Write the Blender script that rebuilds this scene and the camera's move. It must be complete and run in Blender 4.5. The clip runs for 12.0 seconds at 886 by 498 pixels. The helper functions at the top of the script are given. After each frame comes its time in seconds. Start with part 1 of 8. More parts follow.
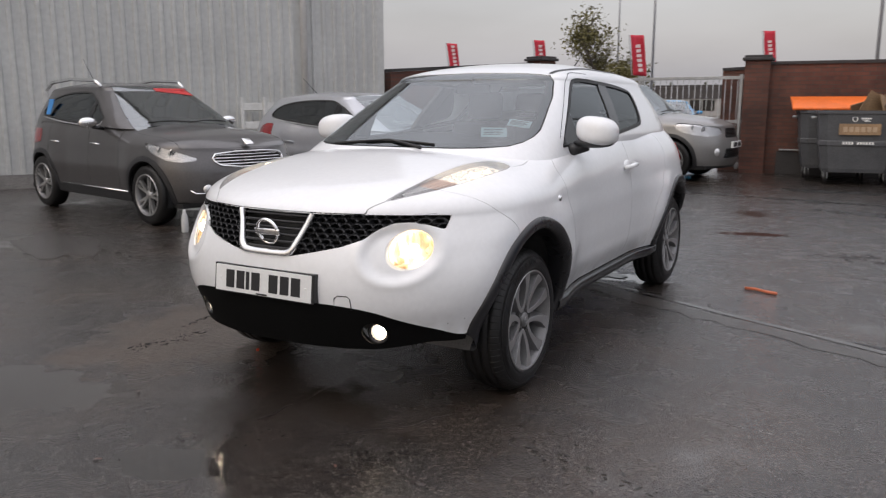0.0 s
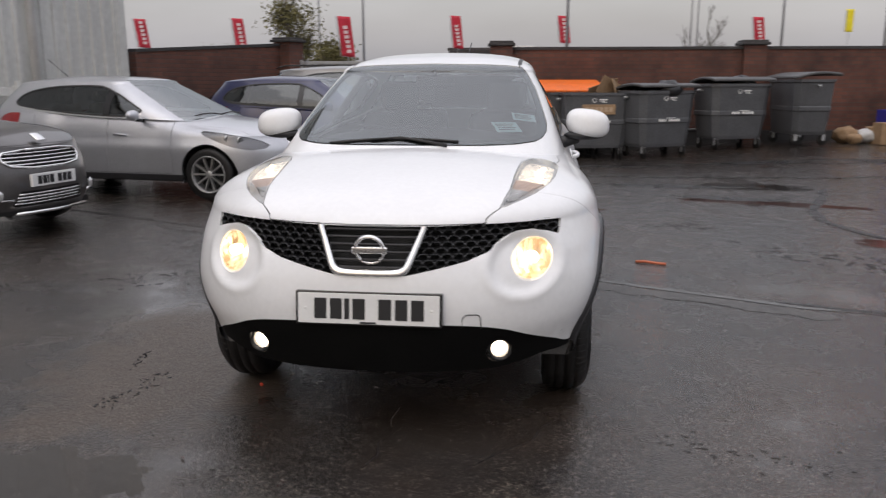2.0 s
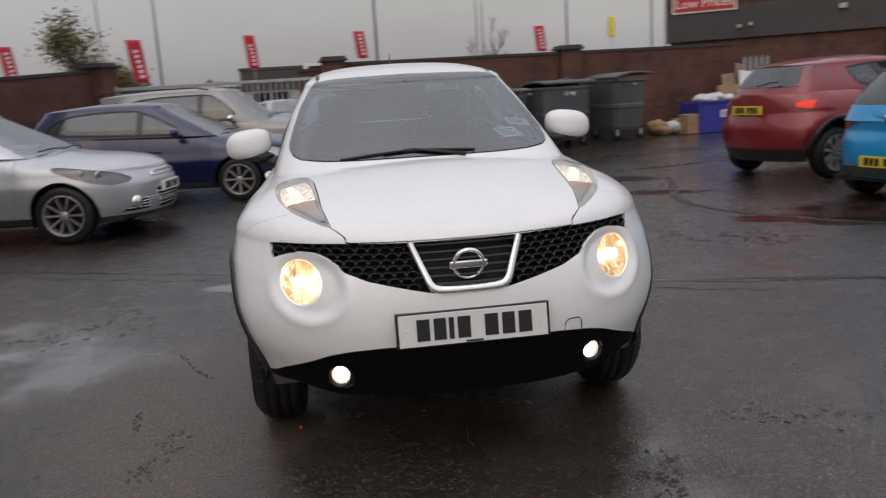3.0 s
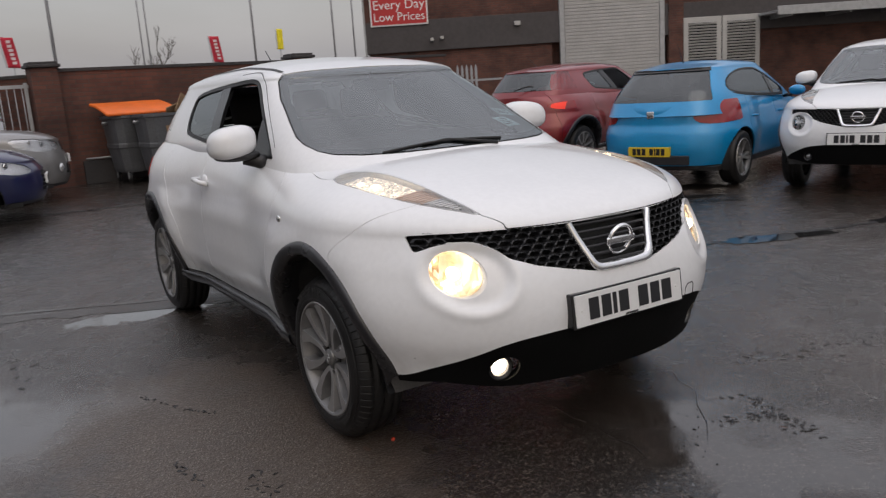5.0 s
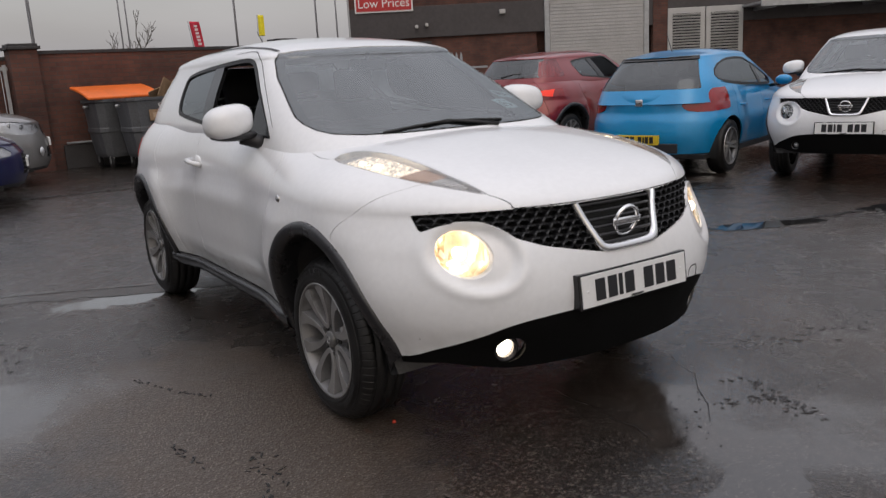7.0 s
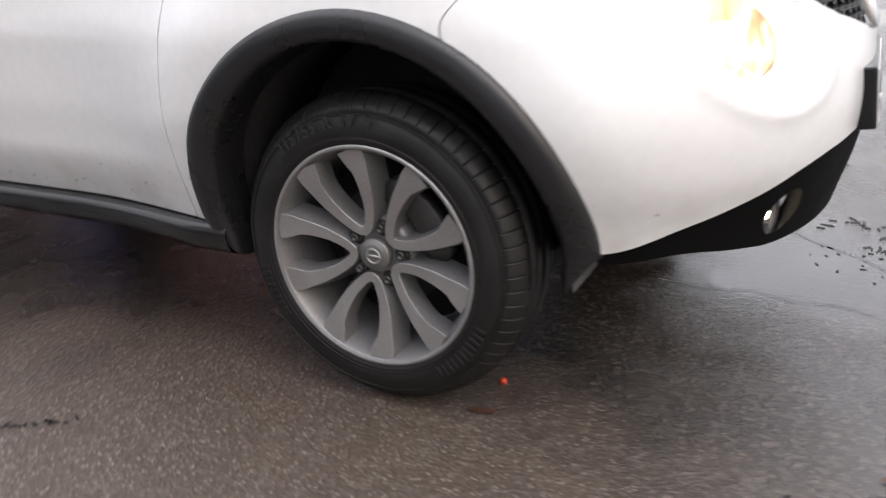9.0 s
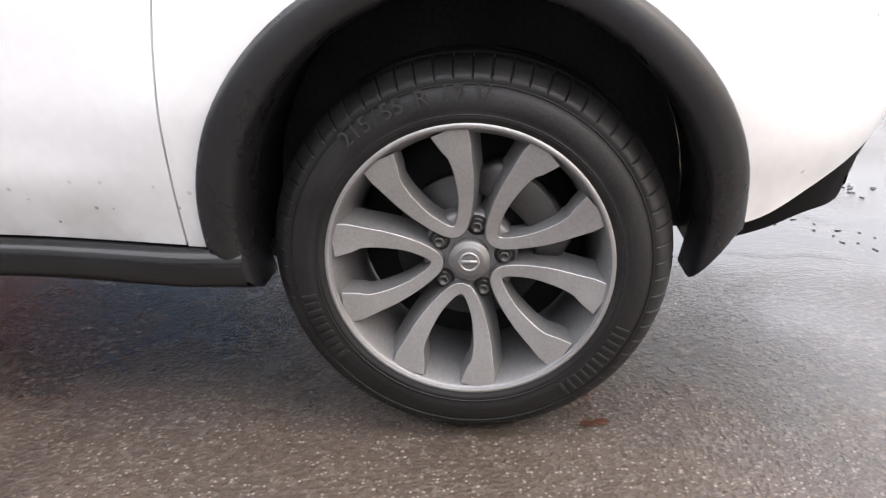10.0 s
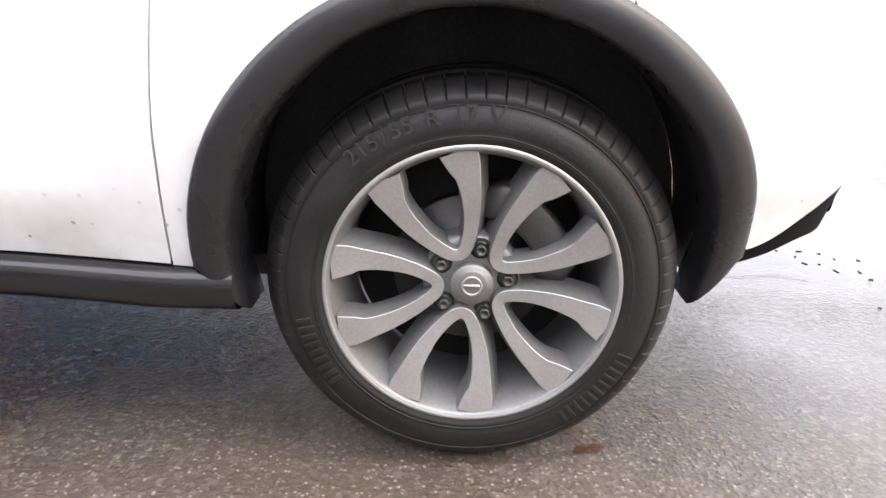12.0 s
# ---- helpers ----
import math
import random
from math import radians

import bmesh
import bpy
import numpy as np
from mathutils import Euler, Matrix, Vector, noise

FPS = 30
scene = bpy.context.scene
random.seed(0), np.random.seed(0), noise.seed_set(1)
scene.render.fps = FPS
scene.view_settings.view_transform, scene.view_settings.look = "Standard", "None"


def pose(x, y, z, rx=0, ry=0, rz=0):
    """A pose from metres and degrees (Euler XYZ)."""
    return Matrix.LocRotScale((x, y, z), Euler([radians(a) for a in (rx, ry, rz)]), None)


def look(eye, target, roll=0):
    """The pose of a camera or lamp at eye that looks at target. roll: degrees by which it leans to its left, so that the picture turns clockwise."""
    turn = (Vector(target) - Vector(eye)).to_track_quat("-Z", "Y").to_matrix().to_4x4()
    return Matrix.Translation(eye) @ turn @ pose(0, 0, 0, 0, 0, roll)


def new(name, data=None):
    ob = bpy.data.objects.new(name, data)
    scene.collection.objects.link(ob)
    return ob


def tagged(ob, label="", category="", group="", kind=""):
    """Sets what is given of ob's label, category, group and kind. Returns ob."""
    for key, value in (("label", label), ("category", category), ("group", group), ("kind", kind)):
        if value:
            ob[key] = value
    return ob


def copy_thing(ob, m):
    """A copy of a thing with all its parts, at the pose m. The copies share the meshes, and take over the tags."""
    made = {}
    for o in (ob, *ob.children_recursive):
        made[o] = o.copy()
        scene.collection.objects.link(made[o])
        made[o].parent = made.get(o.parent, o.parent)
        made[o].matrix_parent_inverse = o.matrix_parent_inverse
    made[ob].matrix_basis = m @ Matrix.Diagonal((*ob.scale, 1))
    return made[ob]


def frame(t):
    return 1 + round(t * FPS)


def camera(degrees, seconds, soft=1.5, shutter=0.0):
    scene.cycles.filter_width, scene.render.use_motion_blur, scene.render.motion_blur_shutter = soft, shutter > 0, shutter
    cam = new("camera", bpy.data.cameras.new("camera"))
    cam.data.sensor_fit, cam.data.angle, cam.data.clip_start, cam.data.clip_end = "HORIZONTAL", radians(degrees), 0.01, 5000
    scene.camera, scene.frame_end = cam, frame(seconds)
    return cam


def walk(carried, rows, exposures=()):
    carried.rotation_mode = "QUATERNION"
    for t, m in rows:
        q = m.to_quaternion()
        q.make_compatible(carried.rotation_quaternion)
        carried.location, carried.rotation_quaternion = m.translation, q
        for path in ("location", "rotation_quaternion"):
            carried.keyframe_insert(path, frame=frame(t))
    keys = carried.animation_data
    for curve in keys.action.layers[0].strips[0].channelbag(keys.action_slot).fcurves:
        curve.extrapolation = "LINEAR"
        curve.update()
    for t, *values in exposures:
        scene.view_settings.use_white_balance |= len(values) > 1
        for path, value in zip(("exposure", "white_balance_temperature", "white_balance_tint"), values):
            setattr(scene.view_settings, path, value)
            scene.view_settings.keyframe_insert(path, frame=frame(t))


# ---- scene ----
cam = camera(58.7, 12.0, soft=1.25, shutter=0.5)
PATH = [
    (0, (2.24, -3.231, 1.308), (1.254, -1.528, 0.945), -0.0),
    (0.5, (1.985, -3.34, 1.301), (1.128, -1.572, 0.927), 0.1),
    (1, (1.597, -3.435, 1.314), (0.921, -1.603, 0.884), 0.8),
    (1.5, (1.148, -3.478, 1.334), (0.665, -1.593, 0.872), 0.3),
    (2, (0.606, -3.538, 1.38), (0.365, -1.596, 0.967), -0.1),
    (2.5, (0.122, -3.466, 1.355), (0.07, -1.51, 0.943), -0.9),
    (3, (-0.437, -3.428, 1.372), (-0.176, -1.484, 0.983), -3.4),
    (3.5, (-0.905, -3.263, 1.352), (-0.386, -1.368, 0.979), -3.6),
    (3.7, (-1.084, -3.189, 1.369), (-0.482, -1.32, 0.99), -3.2),
    (5.3, (-2.062, -2.782, 1.366), (-0.998, -1.14, 0.954), -4.0),
    (5.5, (-2.077, -2.787, 1.367), (-1.01, -1.146, 0.953), -4.0),
    (6, (-2.078, -2.789, 1.366), (-1.005, -1.154, 0.945), -3.5),
    (6.5, (-2.075, -2.781, 1.364), (-1.003, -1.148, 0.938), -3.3),
    (7, (-2.043, -2.735, 1.332), (-0.972, -1.103, 0.895), -3.2),
    (7.5, (-2.038, -2.469, 1.198), (-0.955, -0.893, 0.611), -3.3),
    (7.7, (-2.052, -2.297, 1.184), (-0.935, -0.772, 0.532), -2.7),
    (9.3, (-2.019, -0.524, 0.864), (-0.266, 0.143, 0.169), -4.3),
    (9.5, (-2.003, -0.357, 0.857), (-0.193, 0.148, 0.172), -5.1),
    (10, (-1.984, -0.077, 0.821), (-0.135, 0.11, 0.081), -2.3),
    (10.5, (-2.001, 0.009, 0.817), (-0.124, 0.04, 0.127), 0.3),
    (11, (-1.999, 0.012, 0.803), (-0.121, 0.003, 0.117), 1.5),
    (11.5, (-1.983, 0.019, 0.814), (-0.119, 0.014, 0.09), 1.1),
    (12, (-1.939, 0.041, 0.836), (-0.079, 0.049, 0.102), 0.7),
]
walk(cam, [(t, look(eye, target, roll)) for t, eye, target, roll in PATH],
     [(0, 0.3, 6470, 12.2), (1.5, 0.38, 6470, 12.2), (2, 0.2, 6470, 12.2), (2.5, 0.03, 6470, 12.2), (3.5, -0.18, 6470, 12.2), (5.5, -0.08, 6470, 12.2), (7.2, -0.04, 6470, 12.2), (7.7, 0.2, 6470, 12.2), (9.3, 1.4, 6470, 12.2), (9.6, 1.65, 6470, 12.2), (10, 1.95, 6470, 12.2), (10.5, 2.12, 6470, 12.2), (11.5, 2.3, 6470, 12.2), (12, 2.42, 6470, 12.2)])

# ---- overcast sky and a faint broad sun ----
world = bpy.data.worlds.new("overcast_sky")
scene.world = world
world.use_nodes = True
wn, wl = world.node_tree.nodes, world.node_tree.links
back = wn["Background"]
sky = wn.new("ShaderNodeTexSky")
sky.sky_type, sky.sun_disc = "NISHITA", False
sky.sun_elevation, sky.sun_rotation = radians(38), radians(200)
sky.air_density, sky.dust_density = 2.0, 4.0
coord = wn.new("ShaderNodeTexCoord")
parts_xyz = wn.new("ShaderNodeSeparateXYZ")
wl.new(coord.outputs["Generated"], parts_xyz.inputs[0])
ramp = wn.new("ShaderNodeValToRGB")
wl.new(parts_xyz.outputs["Z"], ramp.inputs[0])
ramp.color_ramp.elements[0].position, ramp.color_ramp.elements[0].color = 0.0, (0.330, 0.330, 0.358, 1)
ramp.color_ramp.elements[1].position, ramp.color_ramp.elements[1].color = 1.0, (1.24, 1.21, 1.26, 1)
mid = ramp.color_ramp.elements.new(0.22)
mid.color = (0.40, 0.398, 0.430, 1)
cloud = wn.new("ShaderNodeTexNoise")
cloud.inputs["Scale"].default_value, cloud.inputs["Detail"].default_value = 2.2, 6
stretch = wn.new("ShaderNodeMapping")
stretch.inputs["Scale"].default_value = (1, 1, 3.5)
wl.new(coord.outputs["Generated"], stretch.inputs[0])
wl.new(stretch.outputs[0], cloud.inputs["Vector"])
shade = wn.new("ShaderNodeMapRange")
shade.inputs["From Min"].default_value, shade.inputs["From Max"].default_value = 0.3, 0.7
shade.inputs["To Min"].default_value, shade.inputs["To Max"].default_value = 0.86, 1.12
wl.new(cloud.outputs["Fac"], shade.inputs["Value"])
veil = wn.new("ShaderNodeMixRGB")
veil.blend_type = "MULTIPLY"
veil.inputs[0].default_value = 1
wl.new(ramp.outputs[0], veil.inputs[1])
wl.new(shade.outputs[0], veil.inputs[2])
blend = wn.new("ShaderNodeMixRGB")
blend.inputs[0].default_value = 0.03
wl.new(veil.outputs[0], blend.inputs[1])
wl.new(sky.outputs[0], blend.inputs[2])
wl.new(blend.outputs[0], back.inputs[0])
back.inputs[1].default_value = 1.0
sun = new("sun", bpy.data.lights.new("sun", "SUN"))
sun.data.energy, sun.data.angle, sun.data.color = 0.25, radians(40), (1.0, 0.97, 0.93)
sun.matrix_world = look((0, 0, 30), (6, 14, 0))

# ---- materials ----
def material(name, col, rough=0.5, metal=0.0, var=0.12, scale=6.0, bump=0.0, bump_scale=60.0, coat=0.0, second=None, wet=0.0):
    """A surface with broad and fine variation of colour and gloss, and fine relief."""
    m = bpy.data.materials.new(name)
    m.use_nodes = True
    n, l = m.node_tree.nodes, m.node_tree.links
    b = n["Principled BSDF"]
    tc = n.new("ShaderNodeTexCoord")
    big, fine = n.new("ShaderNodeTexNoise"), n.new("ShaderNodeTexNoise")
    big.inputs["Scale"].default_value, big.inputs["Detail"].default_value = scale, 4
    fine.inputs["Scale"].default_value, fine.inputs["Detail"].default_value = scale * 14, 3
    for t in (big, fine):
        l.new(tc.outputs["Object"], t.inputs["Vector"])
    mix = n.new("ShaderNodeMath")
    mix.operation = "ADD"
    l.new(big.outputs["Fac"], mix.inputs[0])
    l.new(fine.outputs["Fac"], mix.inputs[1])
    r = n.new("ShaderNodeValToRGB")
    dark = second or tuple(c * (1 - var) for c in col)
    lite = tuple(min(1, c * (1 + var * 0.7)) for c in col)
    r.color_ramp.elements[0].position, r.color_ramp.elements[0].color = 0.40, (*dark, 1)
    r.color_ramp.elements[1].position, r.color_ramp.elements[1].color = 0.62, (*lite, 1)
    half = n.new("ShaderNodeMath")
    half.operation = "MULTIPLY"
    half.inputs[1].default_value = 0.5
    l.new(mix.outputs[0], half.inputs[0])
    l.new(half.outputs[0], r.inputs[0])
    l.new(r.outputs[0], b.inputs["Base Color"])
    g = n.new("ShaderNodeMapRange")
    g.inputs["To Min"].default_value, g.inputs["To Max"].default_value = max(0.02, rough * (1 - var)), min(1, rough * (1 + var))
    l.new(big.outputs["Fac"], g.inputs["Value"])
    l.new(g.outputs[0], b.inputs["Roughness"])
    b.inputs["Metallic"].default_value = metal
    b.inputs["Coat Weight"].default_value = coat
    b.inputs["Coat Roughness"].default_value = 0.04
    if bump:
        t, q = n.new("ShaderNodeTexNoise"), n.new("ShaderNodeBump")
        t.inputs["Scale"].default_value, t.inputs["Detail"].default_value = bump_scale, 4
        q.inputs["Strength"].default_value, q.inputs["Distance"].default_value = bump, 0.01
        l.new(tc.outputs["Object"], t.inputs["Vector"])
        l.new(t.outputs["Fac"], q.inputs["Height"])
        l.new(q.outputs[0], b.inputs["Normal"])
    return m


def glass_material(name, tint, gloss=1.0, rough=0.0, ior=1.95):
    """Thin glass: tinted see-through with a mirror gloss that grows towards grazing."""
    m = bpy.data.materials.new(name)
    m.use_nodes = True
    n, l = m.node_tree.nodes, m.node_tree.links
    n.remove(n["Principled BSDF"])
    clear, shine, mix, fres = n.new("ShaderNodeBsdfTransparent"), n.new("ShaderNodeBsdfGlossy"), n.new("ShaderNodeMixShader"), n.new("ShaderNodeFresnel")
    clear.inputs[0].default_value = (*tint, 1)
    shine.inputs[0].default_value = (gloss * 0.95, gloss * 0.99, gloss, 1)
    shine.inputs["Roughness"].default_value = rough
    fres.inputs[0].default_value = ior
    l.new(fres.outputs[0], mix.inputs[0])
    l.new(clear.outputs[0], mix.inputs[1])
    l.new(shine.outputs[0], mix.inputs[2])
    l.new(mix.outputs[0], n["Material Output"].inputs[0])
    return m


def glow_material(name, col, strength):
    m = bpy.data.materials.new(name)
    m.use_nodes = True
    b = m.node_tree.nodes["Principled BSDF"]
    b.inputs["Base Color"].default_value = (*col, 1)
    b.inputs["Emission Color"].default_value = (*col, 1)
    b.inputs["Emission Strength"].default_value = strength
    return m


paint_white = material("white_car_paint", (0.79, 0.795, 0.80), 0.28, 0, 0.03, 3, coat=0.7)


def speckle(m, low, high):
    """Road dirt: small dark flecks and a thin film between two heights."""
    n, l = m.node_tree.nodes, m.node_tree.links
    b = n["Principled BSDF"]
    old = b.inputs["Base Color"].links[0].from_socket
    tc, vo, xyz, ns = n.new("ShaderNodeTexCoord"), n.new("ShaderNodeTexVoronoi"), n.new("ShaderNodeSeparateXYZ"), n.new("ShaderNodeTexNoise")
    vo.inputs["Scale"].default_value, ns.inputs["Scale"].default_value = 34, 9
    for t in (vo, ns):
        l.new(tc.outputs["Object"], t.inputs["Vector"])
    l.new(tc.outputs["Object"], xyz.inputs[0])

    def span(v, a, c, d, e):
        t = n.new("ShaderNodeMapRange")
        for k, q in zip(("From Min", "From Max", "To Min", "To Max"), (a, c, d, e)):
            t.inputs[k].default_value = q
        l.new(v, t.inputs["Value"])
        return t.outputs[0]

    def times(p, q):
        t = n.new("ShaderNodeMath")
        t.operation = "MULTIPLY"
        l.new(p, t.inputs[0])
        l.new(q, t.inputs[1])
        return t.outputs[0]
    band = span(xyz.outputs["Z"], low, high, 1, 0)
    dots = times(span(vo.outputs["Distance"], 0.11, 0.15, 1, 0), span(vo.outputs["Color"], 0.55, 0.6, 0, 1))
    film = times(span(ns.outputs["Fac"], 0.40, 0.75, 0, 0.5), band)
    for f, col in ((film, (0.30, 0.27, 0.23, 1)), (times(dots, band), (0.07, 0.06, 0.05, 1))):
        mix = n.new("ShaderNodeMixRGB")
        l.new(f, mix.inputs[0])
        l.new(old, mix.inputs[1])
        mix.inputs[2].default_value = col
        old = mix.outputs[0]
    l.new(old, b.inputs["Base Color"])


speckle(paint_white, 0.36, 0.50)
paint_grey = material("dark_grey_metallic_paint", (0.085, 0.08, 0.08), 0.35, 0.5, 0.1, 4, coat=0.8)
paint_silver = material("silver_metallic_paint", (0.50, 0.51, 0.54), 0.32, 0.6, 0.06, 4, coat=0.8)
paint_navy = material("navy_blue_paint", (0.006, 0.009, 0.060), 0.3, 0.1, 0.1, 4, coat=0.8)
paint_stone = material("warm_grey_metallic_paint", (0.24, 0.235, 0.23), 0.35, 0.5, 0.08, 4, coat=0.8)
paint_red = material("deep_red_paint", (0.22, 0.012, 0.016), 0.3, 0.2, 0.1, 4, coat=0.8)
paint_blue = material("bright_blue_paint", (0.004, 0.27, 0.58), 0.3, 0.15, 0.06, 4, coat=0.8)
trim_black = material("black_textured_plastic", (0.022, 0.022, 0.024), 0.42, 0, 0.2, 9, 0.12, 900)
gloss_black = material("gloss_black_plastic", (0.012, 0.012, 0.013), 0.18, 0, 0.1, 8)
liner_black = material("dark_arch_liner", (0.085, 0.083, 0.084), 0.5, 0, 0.3, 9)
inner_black = material("black_underbody_and_gap_shade", (0.009, 0.009, 0.009), 0.8, 0, 0.3, 9)
rubber = material("tyre_rubber", (0.011, 0.0105, 0.0105), 0.46, 0, 0.40, 11, 0.08, 300)
rubber.node_tree.nodes["Principled BSDF"].inputs["Specular IOR Level"].default_value = 0.36
rubber_seal = material("rubber_seal", (0.012, 0.012, 0.012), 0.5, 0, 0.1, 8)
chrome = material("chrome", (0.80, 0.80, 0.80), 0.12, 1.0, 0.03, 10)
alloy = material("machined_alloy", (0.40, 0.395, 0.39), 0.33, 0.7, 0.10, 14)
alloy_dark = material("grey_painted_alloy", (0.20, 0.198, 0.20), 0.40, 0.45, 0.12, 12)
iron = material("brake_iron", (0.075, 0.072, 0.07), 0.42, 0.6, 0.2, 25)
cloth = material("dark_seat_cloth", (0.022, 0.022, 0.024), 0.85, 0, 0.2, 20, 0.2, 500)
dash = material("dark_dashboard_plastic", (0.03, 0.03, 0.032), 0.6, 0, 0.15, 12, 0.1, 500)
plate_white = material("white_number_plate", (0.74, 0.74, 0.73), 0.35, 0, 0.04, 10)
plate_yellow = material("yellow_number_plate", (0.70, 0.50, 0.03), 0.35, 0, 0.05, 10)
ink = material("black_ink", (0.012, 0.012, 0.014), 0.5, 0, 0.1, 20)
paper = material("pale_turquoise_paper", (0.74, 0.93, 0.93), 0.7, 0, 0.06, 30)
paper_white = material("white_paper", (0.78, 0.78, 0.76), 0.7, 0, 0.06, 30)
sticker_red = material("red_vinyl_strip", (0.55, 0.03, 0.03), 0.4, 0, 0.1, 20)
amber = material("amber_lens", (0.60, 0.16, 0.02), 0.25, 0, 0.1, 30)
red_lens = material("red_tail_lens", (0.26, 0.008, 0.010), 0.15, 0, 0.15, 20, coat=0.6)
glass_screen = glass_material("windscreen_glass", (0.56, 0.63, 0.65), 1.0, 0.0, 2.35)
glass_pale = glass_material("pale_windscreen_glass", (0.80, 0.85, 0.85), 1.0, 0.0, 3.2)
glass_dark = glass_material("privacy_glass", (0.16, 0.17, 0.17), 1.0, 0.0, 1.9)
glass_clear = glass_material("clear_lens", (0.93, 0.93, 0.93), 1.0)
glow_head = glow_material("lit_headlight", (1.0, 0.88, 0.70), 5.0)
glow_fog = glow_material("lit_fog_light", (1.0, 0.84, 0.64), 20.0)
glow_side = glow_material("lit_side_light", (1.0, 0.80, 0.55), 2.0)
glow_brake = glow_material("lit_brake_light", (0.8, 0.04, 0.02), 0.5)


PLATE_BARS = ((-0.176, 0.0225), (-0.118, 0.0215), (-0.078, 0.009), (-0.034, 0.0225), (0.062, 0.0235), (0.122, 0.0225), (0.181, 0.0235))


# ---- building helpers ----
def part(name, bm, mat, parent=None, label="", smooth=True, at=None):
    """One mesh object from a bmesh, under a thing or a part."""
    me = bpy.data.meshes.new(name)
    bm.normal_update()
    bm.to_mesh(me)
    bm.free()
    for m in (mat if isinstance(mat, (list, tuple)) else [mat]):
        me.materials.append(m)
    if smooth:
        me.polygons.foreach_set("use_smooth", [True] * len(me.polygons))
    ob = new(name, me)
    if parent:
        ob.parent = parent
    if at is not None:
        ob.matrix_basis = at
    if label:
        ob["label"] = label
    return ob


def thing(name, label, category, m=None, group="", kind=""):
    ob = new(name)
    if m is not None:
        ob.matrix_basis = m
    return tagged(ob, label, category, group, kind)


def add_box(bm, x0, y0, z0, x1, y1, z1, bevel=0.0, m=None):
    r = bmesh.ops.create_cube(bm, size=1)
    vs = r["verts"]
    for v in vs:
        v.co = Vector(((x0 + x1) / 2 + v.co.x * (x1 - x0), (y0 + y1) / 2 + v.co.y * (y1 - y0), (z0 + z1) / 2 + v.co.z * (z1 - z0)))
    if bevel:
        es = list({e for v in vs for e in v.link_edges})
        r = bmesh.ops.bevel(bm, geom=es, offset=bevel, segments=2, profile=0.5, affect="EDGES")
        vs = list({v for f in r["faces"] for v in f.verts} | {v for v in vs if v.is_valid})
    if m is not None:
        bmesh.ops.transform(bm, matrix=m, verts=vs)
    return vs


def box_part(name, x0, y0, z0, x1, y1, z1, mat, parent=None, bevel=0.0, label="", at=None, smooth=False):
    bm = bmesh.new()
    add_box(bm, x0, y0, z0, x1, y1, z1, bevel)
    return part(name, bm, mat, parent, label, smooth, at)


def add_tube(bm, pts, r, sides=8, r1=None, cap=True):
    """A tube along points, its radius going from r to r1."""
    r1 = r if r1 is None else r1
    rings = []
    pts = [Vector(p) for p in pts]
    for i, p in enumerate(pts):
        d = (pts[min(i + 1, len(pts) - 1)] - pts[max(i - 1, 0)]).normalized()
        a = d.orthogonal().normalized() if abs(d.z) > 0.95 else d.cross(Vector((0, 0, 1))).normalized()
        b = d.cross(a)
        rad = r + (r1 - r) * i / max(1, len(pts) - 1)
        rings.append([bm.verts.new(p + (a * math.cos(2 * math.pi * k / sides) + b * math.sin(2 * math.pi * k / sides)) * rad) for k in range(sides)])
    for q, w in zip(rings, rings[1:]):
        for k in range(sides):
            bm.faces.new((q[k], q[(k + 1) % sides], w[(k + 1) % sides], w[k]))
    if cap:
        bm.faces.new(rings[0][::-1])
        bm.faces.new(rings[-1])


def tube_part(name, pts, r, mat, parent=None, sides=8, r1=None, label="", at=None):
    bm = bmesh.new()
    add_tube(bm, pts, r, sides, r1)
    return part(name, bm, mat, parent, label, True, at)


def add_lathe(bm, prof, sides=48, m=None, close=False):
    """Turns a profile of (radius, along) round the x axis."""
    rings = []
    for r, h in prof:
        rings.append([bm.verts.new(Vector((h, r * math.cos(2 * math.pi * k / sides), r * math.sin(2 * math.pi * k / sides)))) for k in range(sides)])
    made = [v for q in rings for v in q]
    pairs = list(zip(rings, rings[1:])) + ([(rings[-1], rings[0])] if close else [])
    for q, w in pairs:
        for k in range(sides):
            bm.faces.new((q[k], q[(k + 1) % sides], w[(k + 1) % sides], w[k]))
    if m is not None:
        bmesh.ops.transform(bm, matrix=m, verts=made)
    return made


def rounded(poly, n=2, closed=True):
    """Cuts the corners of an outline n times."""
    p = np.array(poly, float)
    for _ in range(n):
        q = np.roll(p, -1, 0)
        c = np.empty((len(p) * 2, 2))
        c[0::2], c[1::2] = p * 0.75 + q * 0.25, p * 0.25 + q * 0.75
        p = c
    return p


def inside(poly, a, b):
    """Distance of (a, b) to an outline, positive inside."""
    p = np.asarray(poly, float)
    q = np.roll(p, -1, 0)
    a, b = np.asarray(a, float), np.asarray(b, float)
    best, odd = np.full(a.shape, 1e9), np.zeros(a.shape, bool)
    for (x0, y0), (x1, y1) in zip(p, q):
        dx, dy = x1 - x0, y1 - y0
        t = np.clip(((a - x0) * dx + (b - y0) * dy) / (dx * dx + dy * dy + 1e-12), 0, 1)
        best = np.minimum(best, (a - x0 - t * dx) ** 2 + (b - y0 - t * dy) ** 2)
        odd ^= ((y0 > b) != (y1 > b)) & (a < (x1 - x0) * (b - y0) / (y1 - y0 + 1e-12) + x0)
    return np.where(odd, 1, -1) * np.sqrt(best)
